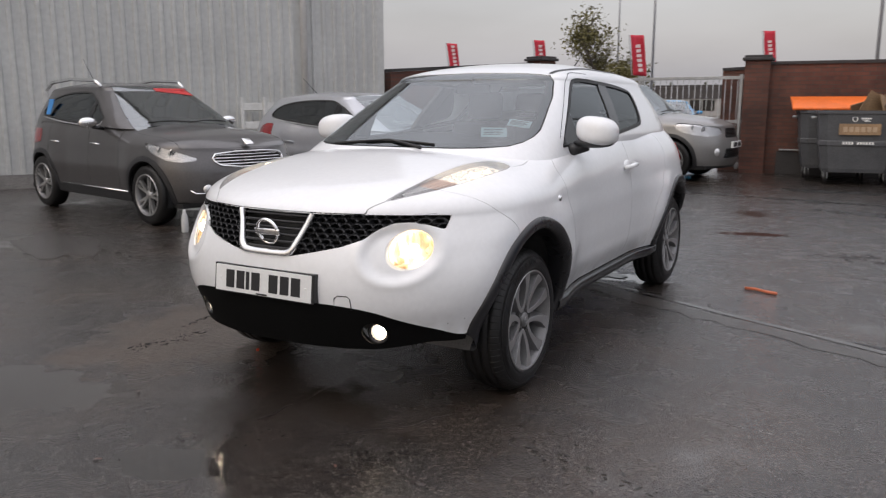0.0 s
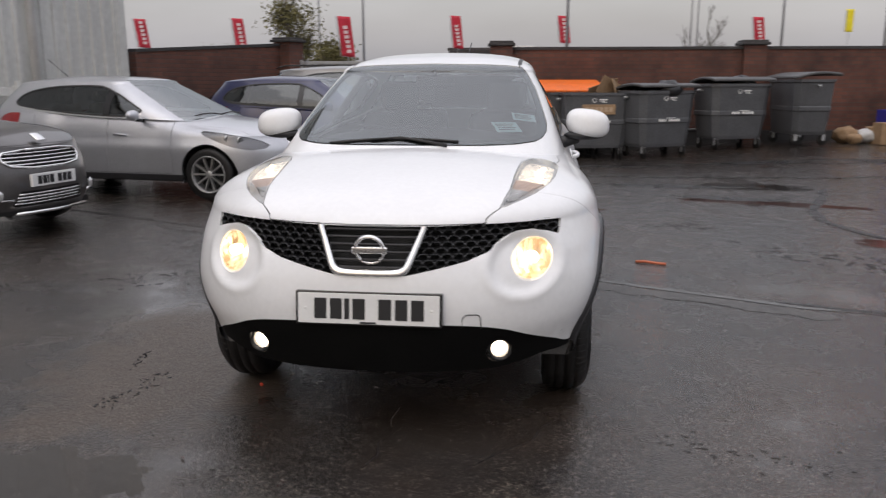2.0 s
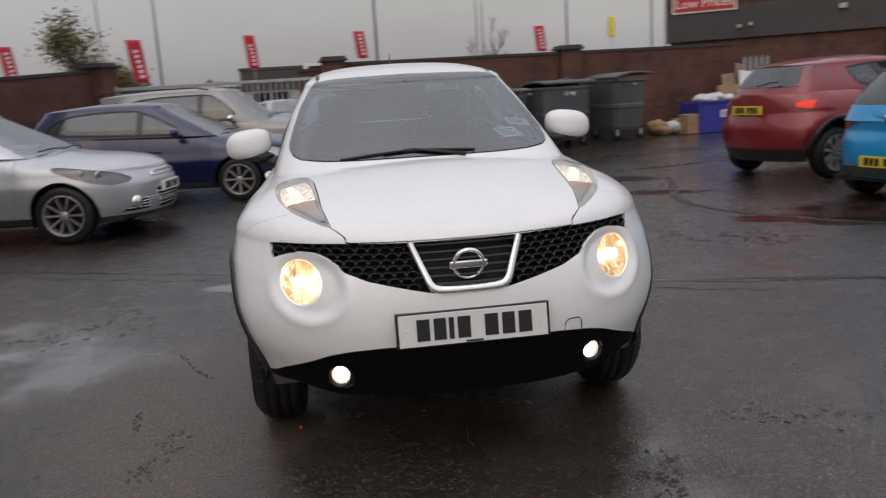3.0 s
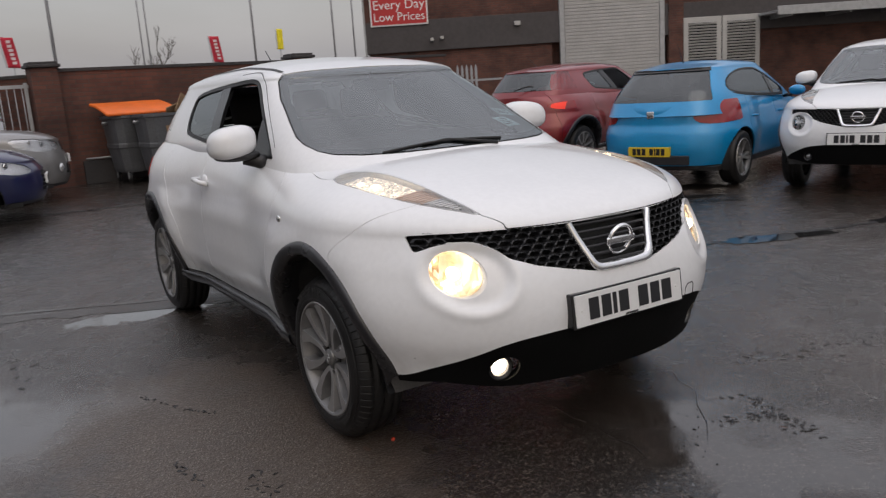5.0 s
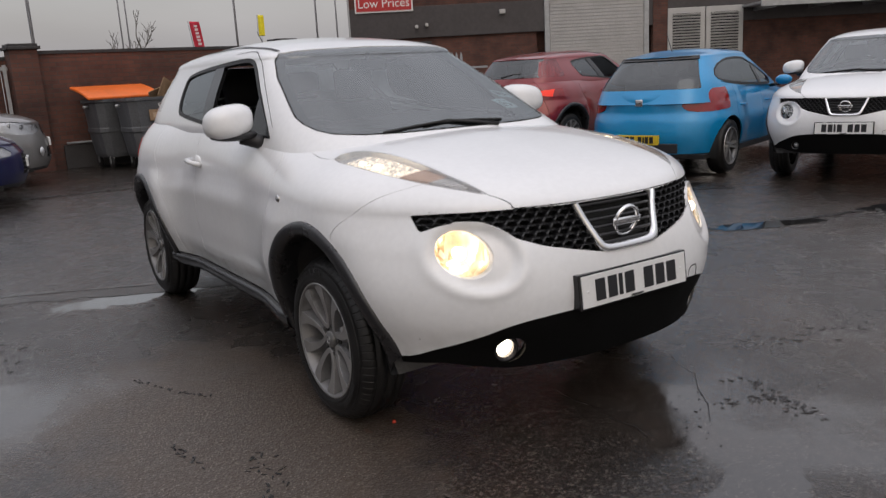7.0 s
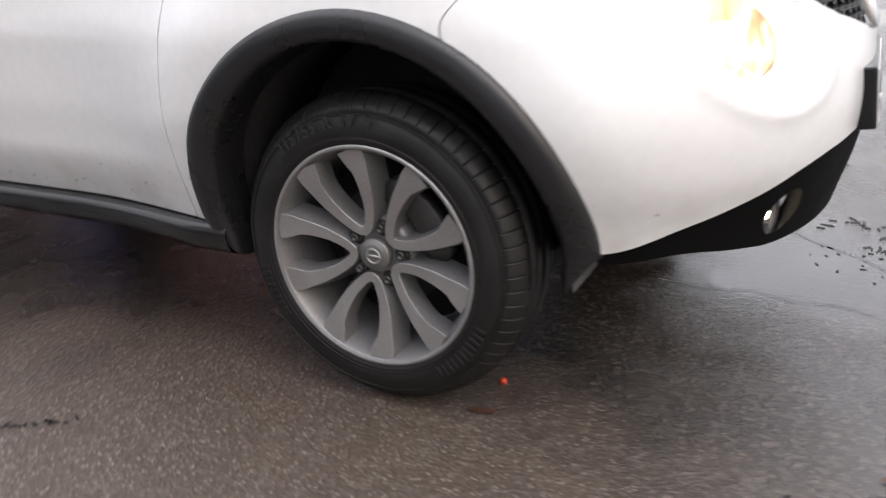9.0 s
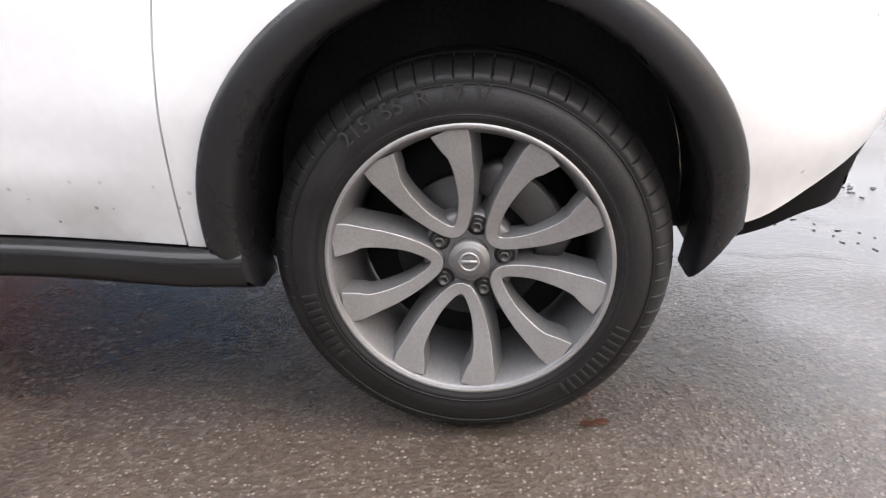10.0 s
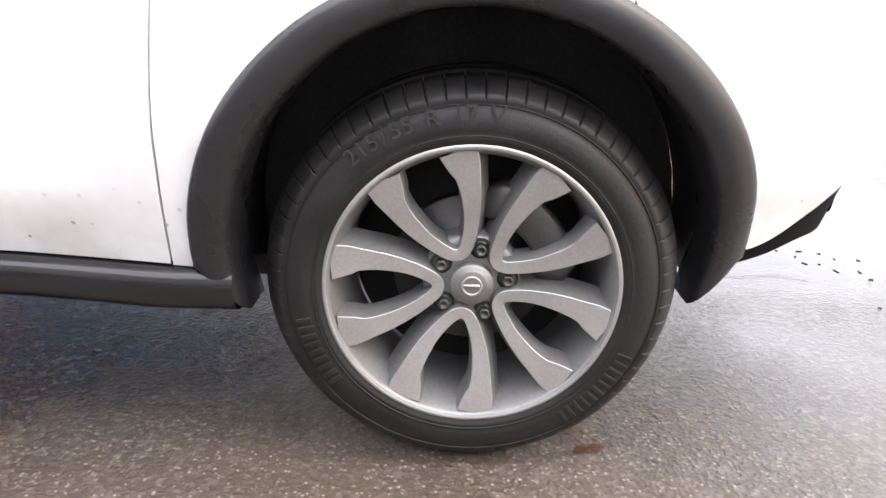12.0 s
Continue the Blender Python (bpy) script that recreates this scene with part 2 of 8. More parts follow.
def curve(*pts):
    """A smooth monotone curve through (position, value) pairs."""
    xs, ys = np.array([p[0] for p in pts], float), np.array([p[1] for p in pts], float)
    h, d = np.diff(xs), np.diff(ys) / np.diff(xs)
    m = np.zeros(len(xs))
    m[0], m[-1] = d[0], d[-1]
    for i in range(1, len(xs) - 1):
        if d[i - 1] * d[i] > 0:
            m[i] = 2 * d[i - 1] * d[i] / (d[i - 1] + d[i])

    def f(x):
        x = np.clip(x, xs[0], xs[-1])
        i = np.clip(np.searchsorted(xs, x) - 1, 0, len(h) - 1)
        t = (x - xs[i]) / h[i]
        return ((1 + 2 * t) * (1 - t) ** 2 * ys[i] + t * (1 - t) ** 2 * h[i] * m[i]
                + t * t * (3 - 2 * t) * ys[i + 1] + t * t * (t - 1) * h[i] * m[i + 1])
    return f


def ease(x, a, b):
    t = np.clip((x - a) / (b - a), 0, 1)
    return t * t * (3 - 2 * t)


class Shell:
    """Half of a car's skin: plan slices (nose, side, tail) up to the height z1, then a deck that closes over to the spine."""

    def __init__(self, z0, z1, wide, nose, tail, n, front, back, spine, p1=0.85, p2=0.55, side=None):
        self.z0, self.z1, self.wide, self.nose, self.tail, self.n = z0, z1, wide, nose, tail, n
        self.front, self.back, self.spine, self.p1, self.p2, self.side = front, back, spine, p1, p2, side

    def outline(self, s, z):
        w, n = self.wide(z), self.n(z)
        f, b = self.front(z), self.back(z)
        a = np.clip(s, 0, 1) * np.pi / 2
        c = np.clip(s - 2, 0, 1) * np.pi / 2
        x = w * np.where(s < 1, np.sin(a) ** (2 / n), np.where(s > 2, np.cos(c) ** (2 / n), 1))
        y = np.where(s < 1, f - (f - self.nose(z)) * np.cos(a) ** (2 / n),
                     np.where(s > 2, b + (self.tail(z) - b) * np.sin(c) ** (2 / n), f + (b - f) * np.clip(s - 1, 0, 1)))
        if self.side:
            x = x + self.side(y, z) * np.clip(x / w, 0, 1) ** 2
        return x, y

    def __call__(self, s, v):
        z = self.z0 + (self.z1 - self.z0) * np.minimum(v, 1)
        x, y = self.outline(s, z)
        t = np.clip(v - 1, 0, 1)
        zc = self.spine(y)
        rise = np.maximum(zc - self.z1, 0.002)
        e = 0.02 * rise / 0.2
        bx = (1 - t) ** 3 * x + 3 * t * (1 - t) ** 2 * (x - e) + 3 * t * t * (1 - t) * x * self.p2
        bz = (1 - t) ** 3 * self.z1 + 3 * t * (1 - t) ** 2 * (self.z1 + self.p1 * rise) + 3 * t * t * (1 - t) * (self.z1 + rise * 0.97) + t ** 3 * (self.z1 + rise)
        up = v > 1
        return np.stack([np.where(up, bx, x), y, np.where(up, bz, z)], -1)


def side_form(y, z):
    """The flare of the wheel arches and the waist of the doors."""
    door = ease(y, 0.22, 0.90) * (1 - ease(y, 1.75, 2.3))
    waist = -0.062 * door * (0.55 + 0.45 * np.cos((z - 0.60) * 5.5))
    tuck = -0.055 * door * ease(0.5 - z, 0, 0.22)
    swell = 0.0
    for y0 in (0.0, 2.53):
        r = np.hypot(y - y0, (z - 0.36) * 0.95)
        swell = swell + 0.013 * np.exp(-((r - 0.50) / 0.085) ** 2) * ease(z, 0.40, 0.60)
    return waist + tuck + swell


BODY = Shell(0.22, 0.86,
             curve((0.22, 0.79), (0.35, 0.828), (0.50, 0.864), (0.62, 0.880), (0.74, 0.875), (0.86, 0.845)),
             curve((0.22, -0.77), (0.35, -0.808), (0.48, -0.838), (0.58, -0.846), (0.66, -0.838), (0.73, -0.822), (0.80, -0.790), (0.86, -0.767)),
             curve((0.22, 3.15), (0.45, 3.26), (0.65, 3.27), (0.86, 3.22)),
             curve((0.22, 2.33), (0.40, 2.35), (0.52, 2.5), (0.64, 2.45), (0.74, 2.3), (0.86, 2.2)),
             curve((0, 0.0), (2, 0.0)), curve((0, 2.5), (2, 2.5)),
             curve((-0.77, 0.862), (-0.745, 0.893), (-0.69, 0.925), (-0.58, 0.965), (-0.42, 1.003), (-0.2, 1.043), (0.0, 1.072), (0.15, 1.088), (0.35, 1.12), (0.7, 1.2), (1.2, 1.29), (1.6, 1.33), (1.95, 1.31), (2.3, 1.275), (2.8, 1.25), (3.2, 1.15)),
             side=side_form)
CABIN = Shell(1.0, 1.44,
              curve((1.0, 0.742), (1.1, 0.705), (1.3, 0.625), (1.44, 0.555)),
              curve((1.0, -0.06), (1.085, 0.12), (1.44, 0.885)),
              curve((1.0, 3.12), (1.2, 3.0), (1.44, 2.80)),
              curve((1.0, 3.3), (1.44, 4.0)),
              curve((1.0, 0.75), (1.44, 1.25)), curve((0, 2.2), (2, 2.2)),
              curve((0.88, 1.442), (0.93, 1.468), (1.0, 1.492), (1.2, 1.532), (1.6, 1.565), (2.1, 1.552), (2.6, 1.5), (2.8, 1.46)),
              p2=0.6, side=lambda y, z: 0.035 * ease(y, 0.7, 1.6) * (1 - ease(z, 1.15, 1.44)) * ease(z, 1.0, 1.13))


def skin(shell, s, v, keep, lift=0.0, sides=(1, -1), rim=0.012, mend=None):
    """A bmesh of that piece of a shell where all the keep functions are positive: s and v are the grid's lines, sides the halves
    (1 right, -1 left), lift moves it along its normal, rim turns its free edges inwards."""
    def at(ss, vv):
        p = shell(ss, vv)
        return mend(p) if mend else p
    S, V = np.meshgrid(s, v, indexing="ij")
    P = at(S.ravel(), V.ravel())
    G = [g(P).reshape(S.shape) for g in keep]
    ok, out = np.ones((len(s) - 1, len(v) - 1), bool), np.zeros((len(s) - 1, len(v) - 1), bool)
    for g in G:
        c = np.stack([g[:-1, :-1], g[1:, :-1], g[1:, 1:], g[:-1, 1:]])
        ok &= (c > 0).all(0)
        out |= (c <= 0).all(0)
    polys = []
    for i, j in zip(*np.where(ok)):
        polys.append([(S[i, j], V[i, j]), (S[i + 1, j], V[i + 1, j]), (S[i + 1, j + 1], V[i + 1, j + 1]), (S[i, j + 1], V[i, j + 1])])
    cut = [[(S[i, j], V[i, j]), (S[i + 1, j], V[i + 1, j]), (S[i + 1, j + 1], V[i + 1, j + 1]), (S[i, j + 1], V[i, j + 1])] for i, j in zip(*np.where(~ok & ~out))]
    for g in keep:
        if not cut:
            break
        q = np.array([c for p in cut for c in p])
        w = g(at(q[:, 0], q[:, 1])).tolist()
        done, k = [], 0
        for p in cut:
            e = w[k:k + len(p)]
            k += len(p)
            if min(e) > 0:
                done.append(p)
            elif max(e) > 0:
                res = []
                for i in range(len(p)):
                    j = (i + 1) % len(p)
                    if e[i] > 0:
                        res.append(p[i])
                    if (e[i] > 0) != (e[j] > 0):
                        f = e[i] / (e[i] - e[j])
                        res.append((p[i][0] + (p[j][0] - p[i][0]) * f, p[i][1] + (p[j][1] - p[i][1]) * f))
                if len(res) >= 3:
                    done.append(res)
        cut = done
    polys += cut
    flat = np.array([q for p in polys for q in p])
    bm = bmesh.new()
    if not len(flat):
        return bm
    pos = at(flat[:, 0], flat[:, 1])
    if lift:
        h = 1e-3
        du = at(np.clip(flat[:, 0] + h, s[0], s[-1]), flat[:, 1]) - at(np.clip(flat[:, 0] - h, s[0], s[-1]), flat[:, 1])
        dv = at(flat[:, 0], np.clip(flat[:, 1] + h, v[0], v[-1])) - at(flat[:, 0], np.clip(flat[:, 1] - h, v[0], v[-1]))
        nn = np.cross(du, dv)
        nn /= np.linalg.norm(nn, axis=1, keepdims=True) + 1e-9
        onaxis = np.abs(pos[:, 0]) < 1e-6
        nn[onaxis, 0] = 0
        pos = pos + nn * lift
    sizes = [len(p) for p in polys]
    _, first, back = np.unique(np.round(pos * 6000).astype(np.int64) @ np.array([1, 1 << 20, 1 << 40]), return_index=True, return_inverse=True)
    back = back.ravel().tolist()
    uni = pos[first]
    for side in sides:
        made = [bm.verts.new((x * side, y, z)) for x, y, z in uni.tolist()]
        k = 0
        for size in sizes:
            ids = list(dict.fromkeys(back[k:k + size]))
            k += size
            if len(ids) >= 3:
                try:
                    bm.faces.new([made[i] for i in (ids if side > 0 else ids[::-1])])
                except ValueError:
                    pass
    if len(sides) == 2:
        axis = [w for w in bm.verts if abs(w.co.x) < 1e-4]
        bmesh.ops.remove_doubles(bm, verts=axis, dist=2e-4)
    bmesh.ops.delete(bm, geom=[w for w in bm.verts if not w.link_faces], context="VERTS")
    bm.normal_update()
    if rim:
        edges = [e for e in bm.edges if len(e.link_faces) == 1 and not (abs(e.verts[0].co.x) < 1e-4 and abs(e.verts[1].co.x) < 1e-4)]
        new_v = {}

        def pair(w):
            if w not in new_v:
                new_v[w] = (bm.verts.new(w.co), bm.verts.new(w.co - w.normal * rim))
            return new_v[w]
        for e in edges:
            a, b = e.link_loops[0].vert, e.link_loops[0].link_loop_next.vert
            (a0, a1), (b0, b1) = pair(a), pair(b)
            bm.faces.new((b0, a0, a1, b1))
    return bm


def slab(bm, poly, fn, thick):
    """A plate with the outline poly (u, w): fn(u, w, depth) gives the place in space."""
    top = [bm.verts.new(fn(u, w, 0)) for u, w in poly]
    low = [bm.verts.new(fn(u, w, thick)) for u, w in poly]
    bm.faces.new(top)
    bm.faces.new(low[::-1])
    k = len(poly)
    for i in range(k):
        bm.faces.new((top[i], low[i], low[(i + 1) % k], top[(i + 1) % k]))

# ---- the yard: ground, walls, sheds ----
def node_mat(name):
    m = bpy.data.materials.new(name)
    m.use_nodes = True
    n, l = m.node_tree.nodes, m.node_tree.links
    tc = n.new("ShaderNodeTexCoord")

    def tex(scale, detail=4, rough=0.5, vec=None):
        t = n.new("ShaderNodeTexNoise")
        t.inputs["Scale"].default_value, t.inputs["Detail"].default_value, t.inputs["Roughness"].default_value = scale, detail, rough
        l.new(vec or tc.outputs["Object"], t.inputs["Vector"])
        return t.outputs["Fac"]

    def span(v, a, b, c, d, smooth=False):
        t = n.new("ShaderNodeMapRange")
        if smooth:
            t.interpolation_type = "SMOOTHSTEP"
        for k, q in zip(("From Min", "From Max", "To Min", "To Max"), (a, b, c, d)):
            t.inputs[k].default_value = q
        l.new(v, t.inputs["Value"])
        return t.outputs[0]

    def mix(f, a, b, mode="MIX"):
        t = n.new("ShaderNodeMixRGB")
        t.blend_type = mode
        for k, q in enumerate((f, a, b)):
            if isinstance(q, (int, float)):
                t.inputs[k].default_value = q if k == 0 else (q, q, q, 1)
            elif isinstance(q, tuple):
                t.inputs[k].default_value = (*q, 1)
            else:
                l.new(q, t.inputs[k])
        return t.outputs[0]

    def math_node(op, a, b):
        t = n.new("ShaderNodeMath")
        t.operation = op
        for k, q in enumerate((a, b)):
            if isinstance(q, (int, float)):
                t.inputs[k].default_value = q
            else:
                l.new(q, t.inputs[k])
        return t.outputs[0]
    return m, n, l, tc, tex, span, mix, math_node


def wet_asphalt():
    """Worn asphalt under a thin film of rain: stones, brown silt, and smooth shallow pools."""
    m, n, l, tc, tex, span, mix, op = node_mat("wet_asphalt")
    b = n["Principled BSDF"]
    stones = n.new("ShaderNodeTexVoronoi")
    stones.inputs["Scale"].default_value = 95
    l.new(tc.outputs["Object"], stones.inputs["Vector"])
    pools = span(tex(0.42, 5, 0.55), 0.55, 0.66, 0, 1, True)
    for px, py, rx, ry in ((-0.02, -1.38, 0.24, 0.13), (-1.2, -1.2, 0.5, 0.3), (0.3, 2.55, 0.5, 0.16), (-1.0, 2.6, 0.5, 0.2)):
        near = n.new("ShaderNodeMapping")
        near.vector_type = "POINT"
        near.inputs["Location"].default_value = (-px / rx, -py / ry, 0)
        near.inputs["Scale"].default_value = (1 / rx, 1 / ry, 0)
        l.new(tc.outputs["Object"], near.inputs[0])
        far = n.new("ShaderNodeVectorMath")
        far.operation = "LENGTH"
        l.new(near.outputs[0], far.inputs[0])
        edge = op("ADD", far.outputs["Value"], span(tex(5.0, 5, 0.6), 0.25, 0.75, -0.55, 0.55))
        pools = op("MAXIMUM", pools, span(edge, 0.85, 1.05, 1, 0, True))
    silt = span(tex(0.9, 6, 0.6), 0.42, 0.66, 0, 1, True)
    worn = span(tex(3.1, 6, 0.65), 0.40, 0.70, 0, 1)
    grain = tex(240, 3, 0.6)
    strewn = n.new("ShaderNodeMapping")
    strewn.inputs["Location"].default_value, strewn.inputs["Scale"].default_value = (1.2 / 0.58, -0.18 / 1.12, 0), (1 / 0.58, 1 / 1.12, 0)
    l.new(tc.outputs["Object"], strewn.inputs[0])
    reach = n.new("ShaderNodeVectorMath")
    reach.operation = "LENGTH"
    l.new(strewn.outputs[0], reach.inputs[0])
    grit = span(op("ADD", reach.outputs["Value"], span(tex(2.2, 5, 0.6), 0.25, 0.75, -0.5, 0.5)), 0.7, 1.2, 1, 0, True)
    base = mix(silt, (0.0200, 0.0158, 0.0138), (0.044, 0.030, 0.021))
    base = mix(grit, base, (0.074, 0.055, 0.042))
    base = mix(op("MULTIPLY", worn, 0.35), base, (0.058, 0.052, 0.047))
    speck = span(stones.outputs["Color"], 0.55, 0.95, 0, 1)
    base = mix(op("MULTIPLY", speck, 0.30), base, (0.24, 0.21, 0.18))
    base = mix(op("MULTIPLY", pools, 0.45), base, (0.032, 0.030, 0.030))
    l.new(base, b.inputs["Base Color"])
    grains = n.new("ShaderNodeTexVoronoi")
    grains.inputs["Scale"].default_value = 150
    l.new(tc.outputs["Object"], grains.inputs["Vector"])
    grains_d = grains.outputs["Distance"]
    # pale dots: light stone grains, with glints of wet grit painted in
    dots = op("MULTIPLY", span(grains.outputs["Color"], 0.72, 0.78, 0, 1), span(grains.outputs["Distance"], 0.3, 0.55, 1, 0))
    base = mix(op("MULTIPLY", dots, span(grit, 0, 1, 0.16, 0.70)), base, (0.32, 0.28, 0.24))
    l.new(base, b.inputs["Base Color"])
    rough = mix(pools, span(tex(5.0, 5), 0.3, 0.7, 0.16, 0.34), 0.055)
    rough = mix(op("MULTIPLY", grit, 0.8), rough, 0.5)
    l.new(rough, b.inputs["Roughness"])
    height = op("ADD", op("MULTIPLY", stones.outputs["Distance"], 0.8), op("MULTIPLY", grain, 0.5))
    height = op("ADD", height, op("MULTIPLY", tex(45, 4), 0.8))
    bump = n.new("ShaderNodeBump")
    bump.inputs["Distance"].default_value = 0.006
    l.new(height, bump.inputs["Height"])
    l.new(span(pools, 0, 1, 0.85, 0.04), bump.inputs["Strength"])
    l.new(bump.outputs[0], b.inputs["Normal"])
    b.inputs["IOR"].default_value = 1.29
    film = n.new("ShaderNodeBump")
    film.inputs["Distance"].default_value = 0.006
    l.new(op("ADD", op("MULTIPLY", grains_d, 0.8), tex(210, 3)), film.inputs["Height"])
    l.new(span(grit, 0, 1, 1.0, 0.55), b.inputs["Coat Weight"])
    l.new(span(pools, 0, 1, 0.40, 0.02), film.inputs["Strength"])
    l.new(film.outputs[0], b.inputs["Coat Normal"])
    l.new(span(pools, 0, 1, 0.15, 0.03), b.inputs["Coat Roughness"])
    b.inputs["Coat IOR"].default_value = 1.50
    return m


asphalt = wet_asphalt()
asphalt_old = material("old_grey_asphalt_patch", (0.068, 0.062, 0.057), 0.22, 0, 0.3, 4, 0.35, 120)
asphalt_new = material("dark_asphalt_patch", (0.022, 0.021, 0.021), 0.28, 0, 0.3, 4, 0.4, 140)
asphalt_fleck = material("dark_asphalt_flecks", (0.017, 0.015, 0.014), 0.24, 0, 0.3, 20, 0.3, 160)
# pale base colour stands in for the sky's sheen along the wet seam
asphalt_pale = material("pale_seam_sheen", (0.085, 0.080, 0.076), 0.16, 0, 0.3, 4, 0.1, 120)
silt_red = material("wet_reddish_silt", (0.060, 0.032, 0.028), 0.10, 0, 0.3, 3, 0.05, 60)
water = material("still_rain_water", (0.020, 0.020, 0.020), 0.03, 0, 0.1, 2)


def brick_wall_material():
    m, n, l, tc, tex, span, mix, op = node_mat("dark_brown_brickwork")
    b = n["Principled BSDF"]
    xyz = n.new("ShaderNodeSeparateXYZ")
    l.new(tc.outputs["Object"], xyz.inputs[0])
    join = n.new("ShaderNodeCombineXYZ")
    l.new(op("ADD", xyz.outputs["X"], xyz.outputs["Y"]), join.inputs[0])
    l.new(xyz.outputs["Z"], join.inputs[1])
    t = n.new("ShaderNodeTexBrick")
    t.inputs["Scale"].default_value = 1
    t.inputs["Brick Width"].default_value, t.inputs["Row Height"].default_value = 0.225, 0.075
    t.inputs["Mortar Size"].default_value, t.inputs["Mortar Smooth"].default_value = 0.006, 0.3
    t.inputs["Color1"].default_value, t.inputs["Color2"].default_value = (0.104, 0.041, 0.029, 1), (0.146, 0.056, 0.037, 1)
    t.inputs["Mortar"].default_value = (0.075, 0.060, 0.050, 1)
    l.new(join.outputs[0], t.inputs["Vector"])
    stain = span(tex(1.3, 6, 0.6), 0.35, 0.7, 0.5, 1.25)
    l.new(mix(1.0, t.outputs["Color"], mix(1.0, stain, (1, 1, 1), "MULTIPLY"), "MULTIPLY"), b.inputs["Base Color"])
    b.inputs["Roughness"].default_value = 0.75
    bump = n.new("ShaderNodeBump")
    bump.inputs["Strength"].default_value, bump.inputs["Distance"].default_value = 0.7, 0.008
    l.new(op("SUBTRACT", op("MULTIPLY", tex(40, 4), 0.4), t.outputs["Fac"]), bump.inputs["Height"])
    l.new(bump.outputs[0], b.inputs["Normal"])
    return m


brickwork = brick_wall_material()
concrete = material("weathered_concrete", (0.22, 0.21, 0.20), 0.8, 0, 0.25, 3, 0.3, 60)
coping = material("dark_coping_stone", (0.045, 0.042, 0.042), 0.7, 0, 0.3, 3, 0.3, 40)
sheet_grey = material("pale_grey_sheet_steel", (0.54, 0.545, 0.53), 0.42, 0.1, 0.10, 0.8, 0.03, 12)
cladding = material("dark_grey_cladding", (0.062, 0.055, 0.056), 0.5, 0.1, 0.15, 0.7, 0.05, 20)
galvanised = material("galvanised_steel", (0.40, 0.41, 0.42), 0.45, 0.5, 0.15, 8)
shutter_grey = material("grey_shutter_steel", (0.42, 0.41, 0.40), 0.5, 0.2, 0.12, 2)
door_paint = material("pale_painted_metal_door", (0.46, 0.45, 0.43), 0.5, 0.1, 0.1, 2)
sign_red = material("red_sign_board", (0.50, 0.030, 0.030), 0.4, 0, 0.05, 3)
sign_white = material("white_sign_lettering", (0.80, 0.80, 0.78), 0.5, 0, 0.03, 10)


def yard_height(x, y):
    return 0.24 * ease(np.asarray(y, float), 8.5, 12.6) * ease(np.asarray(x, float), 1.6, 5.6)


def yard_z(x, y):
    return float(yard_height(x, y))


def build_ground():
    xs = np.concatenate([np.linspace(-220, -20, 12)[:-1], np.linspace(-20, 30, 101), np.linspace(30, 260, 12)[1:]])
    ys = np.concatenate([np.linspace(-200, -15, 10)[:-1], np.linspace(-15, 30, 91), np.linspace(30, 400, 14)[1:]])
    X, Y = np.meshgrid(xs, ys, indexing="ij")
    Z = yard_height(X, Y)
    idx = np.arange(X.size).reshape(X.shape)
    quads = np.stack([idx[:-1, :-1], idx[1:, :-1], idx[1:, 1:], idx[:-1, 1:]], -1).reshape(-1, 4)
    me = bpy.data.meshes.new("ground")
    me.from_pydata(np.stack([X, Y, Z], -1).reshape(-1, 3).tolist(), [], quads.tolist())
    me.materials.append(asphalt)
    me.polygons.foreach_set("use_smooth", [True] * len(me.polygons))
    return tagged(new("ground", me), "dark rain-wet asphalt yard with silt and shallow pools", "asphalt yard", kind="structure")


ground = build_ground()


def blot(name, cx, cy, rx, ry, turn, mat, lift, seed, label, category, rough=0.25):
    """A flat ragged-edged area lying on the ground."""
    rnd = random.Random(seed)
    ph = [(k, rnd.uniform(0, 6.28), rough * rnd.uniform(0.3, 1) / k ** 0.7) for k in (2, 3, 5, 7, 11, 17, 23)]
    bm = bmesh.new()
    vs = []
    for i in range(96):
        a = 2 * math.pi * i / 96
        r = 1 + sum(q * math.sin(k * a + p) for k, p, q in ph)
        u, w = rx * r * math.cos(a), ry * r * math.sin(a)
        x, y = cx + u * math.cos(turn) - w * math.sin(turn), cy + u * math.sin(turn) + w * math.cos(turn)
        vs.append(bm.verts.new((x, y, yard_z(x, y) + lift)))
    bm.faces.new(vs)
    bm.normal_update()
    low = [bm.verts.new(v.co - Vector((0, 0, lift + 0.002))) for v in vs]
    for i in range(96):
        bm.faces.new((vs[i], low[i], low[(i + 1) % 96], vs[(i + 1) % 96]))
    bmesh.ops.recalc_face_normals(bm, faces=bm.faces)
    return tagged(part(name, bm, mat, None, "", False), label, category, kind="structure")


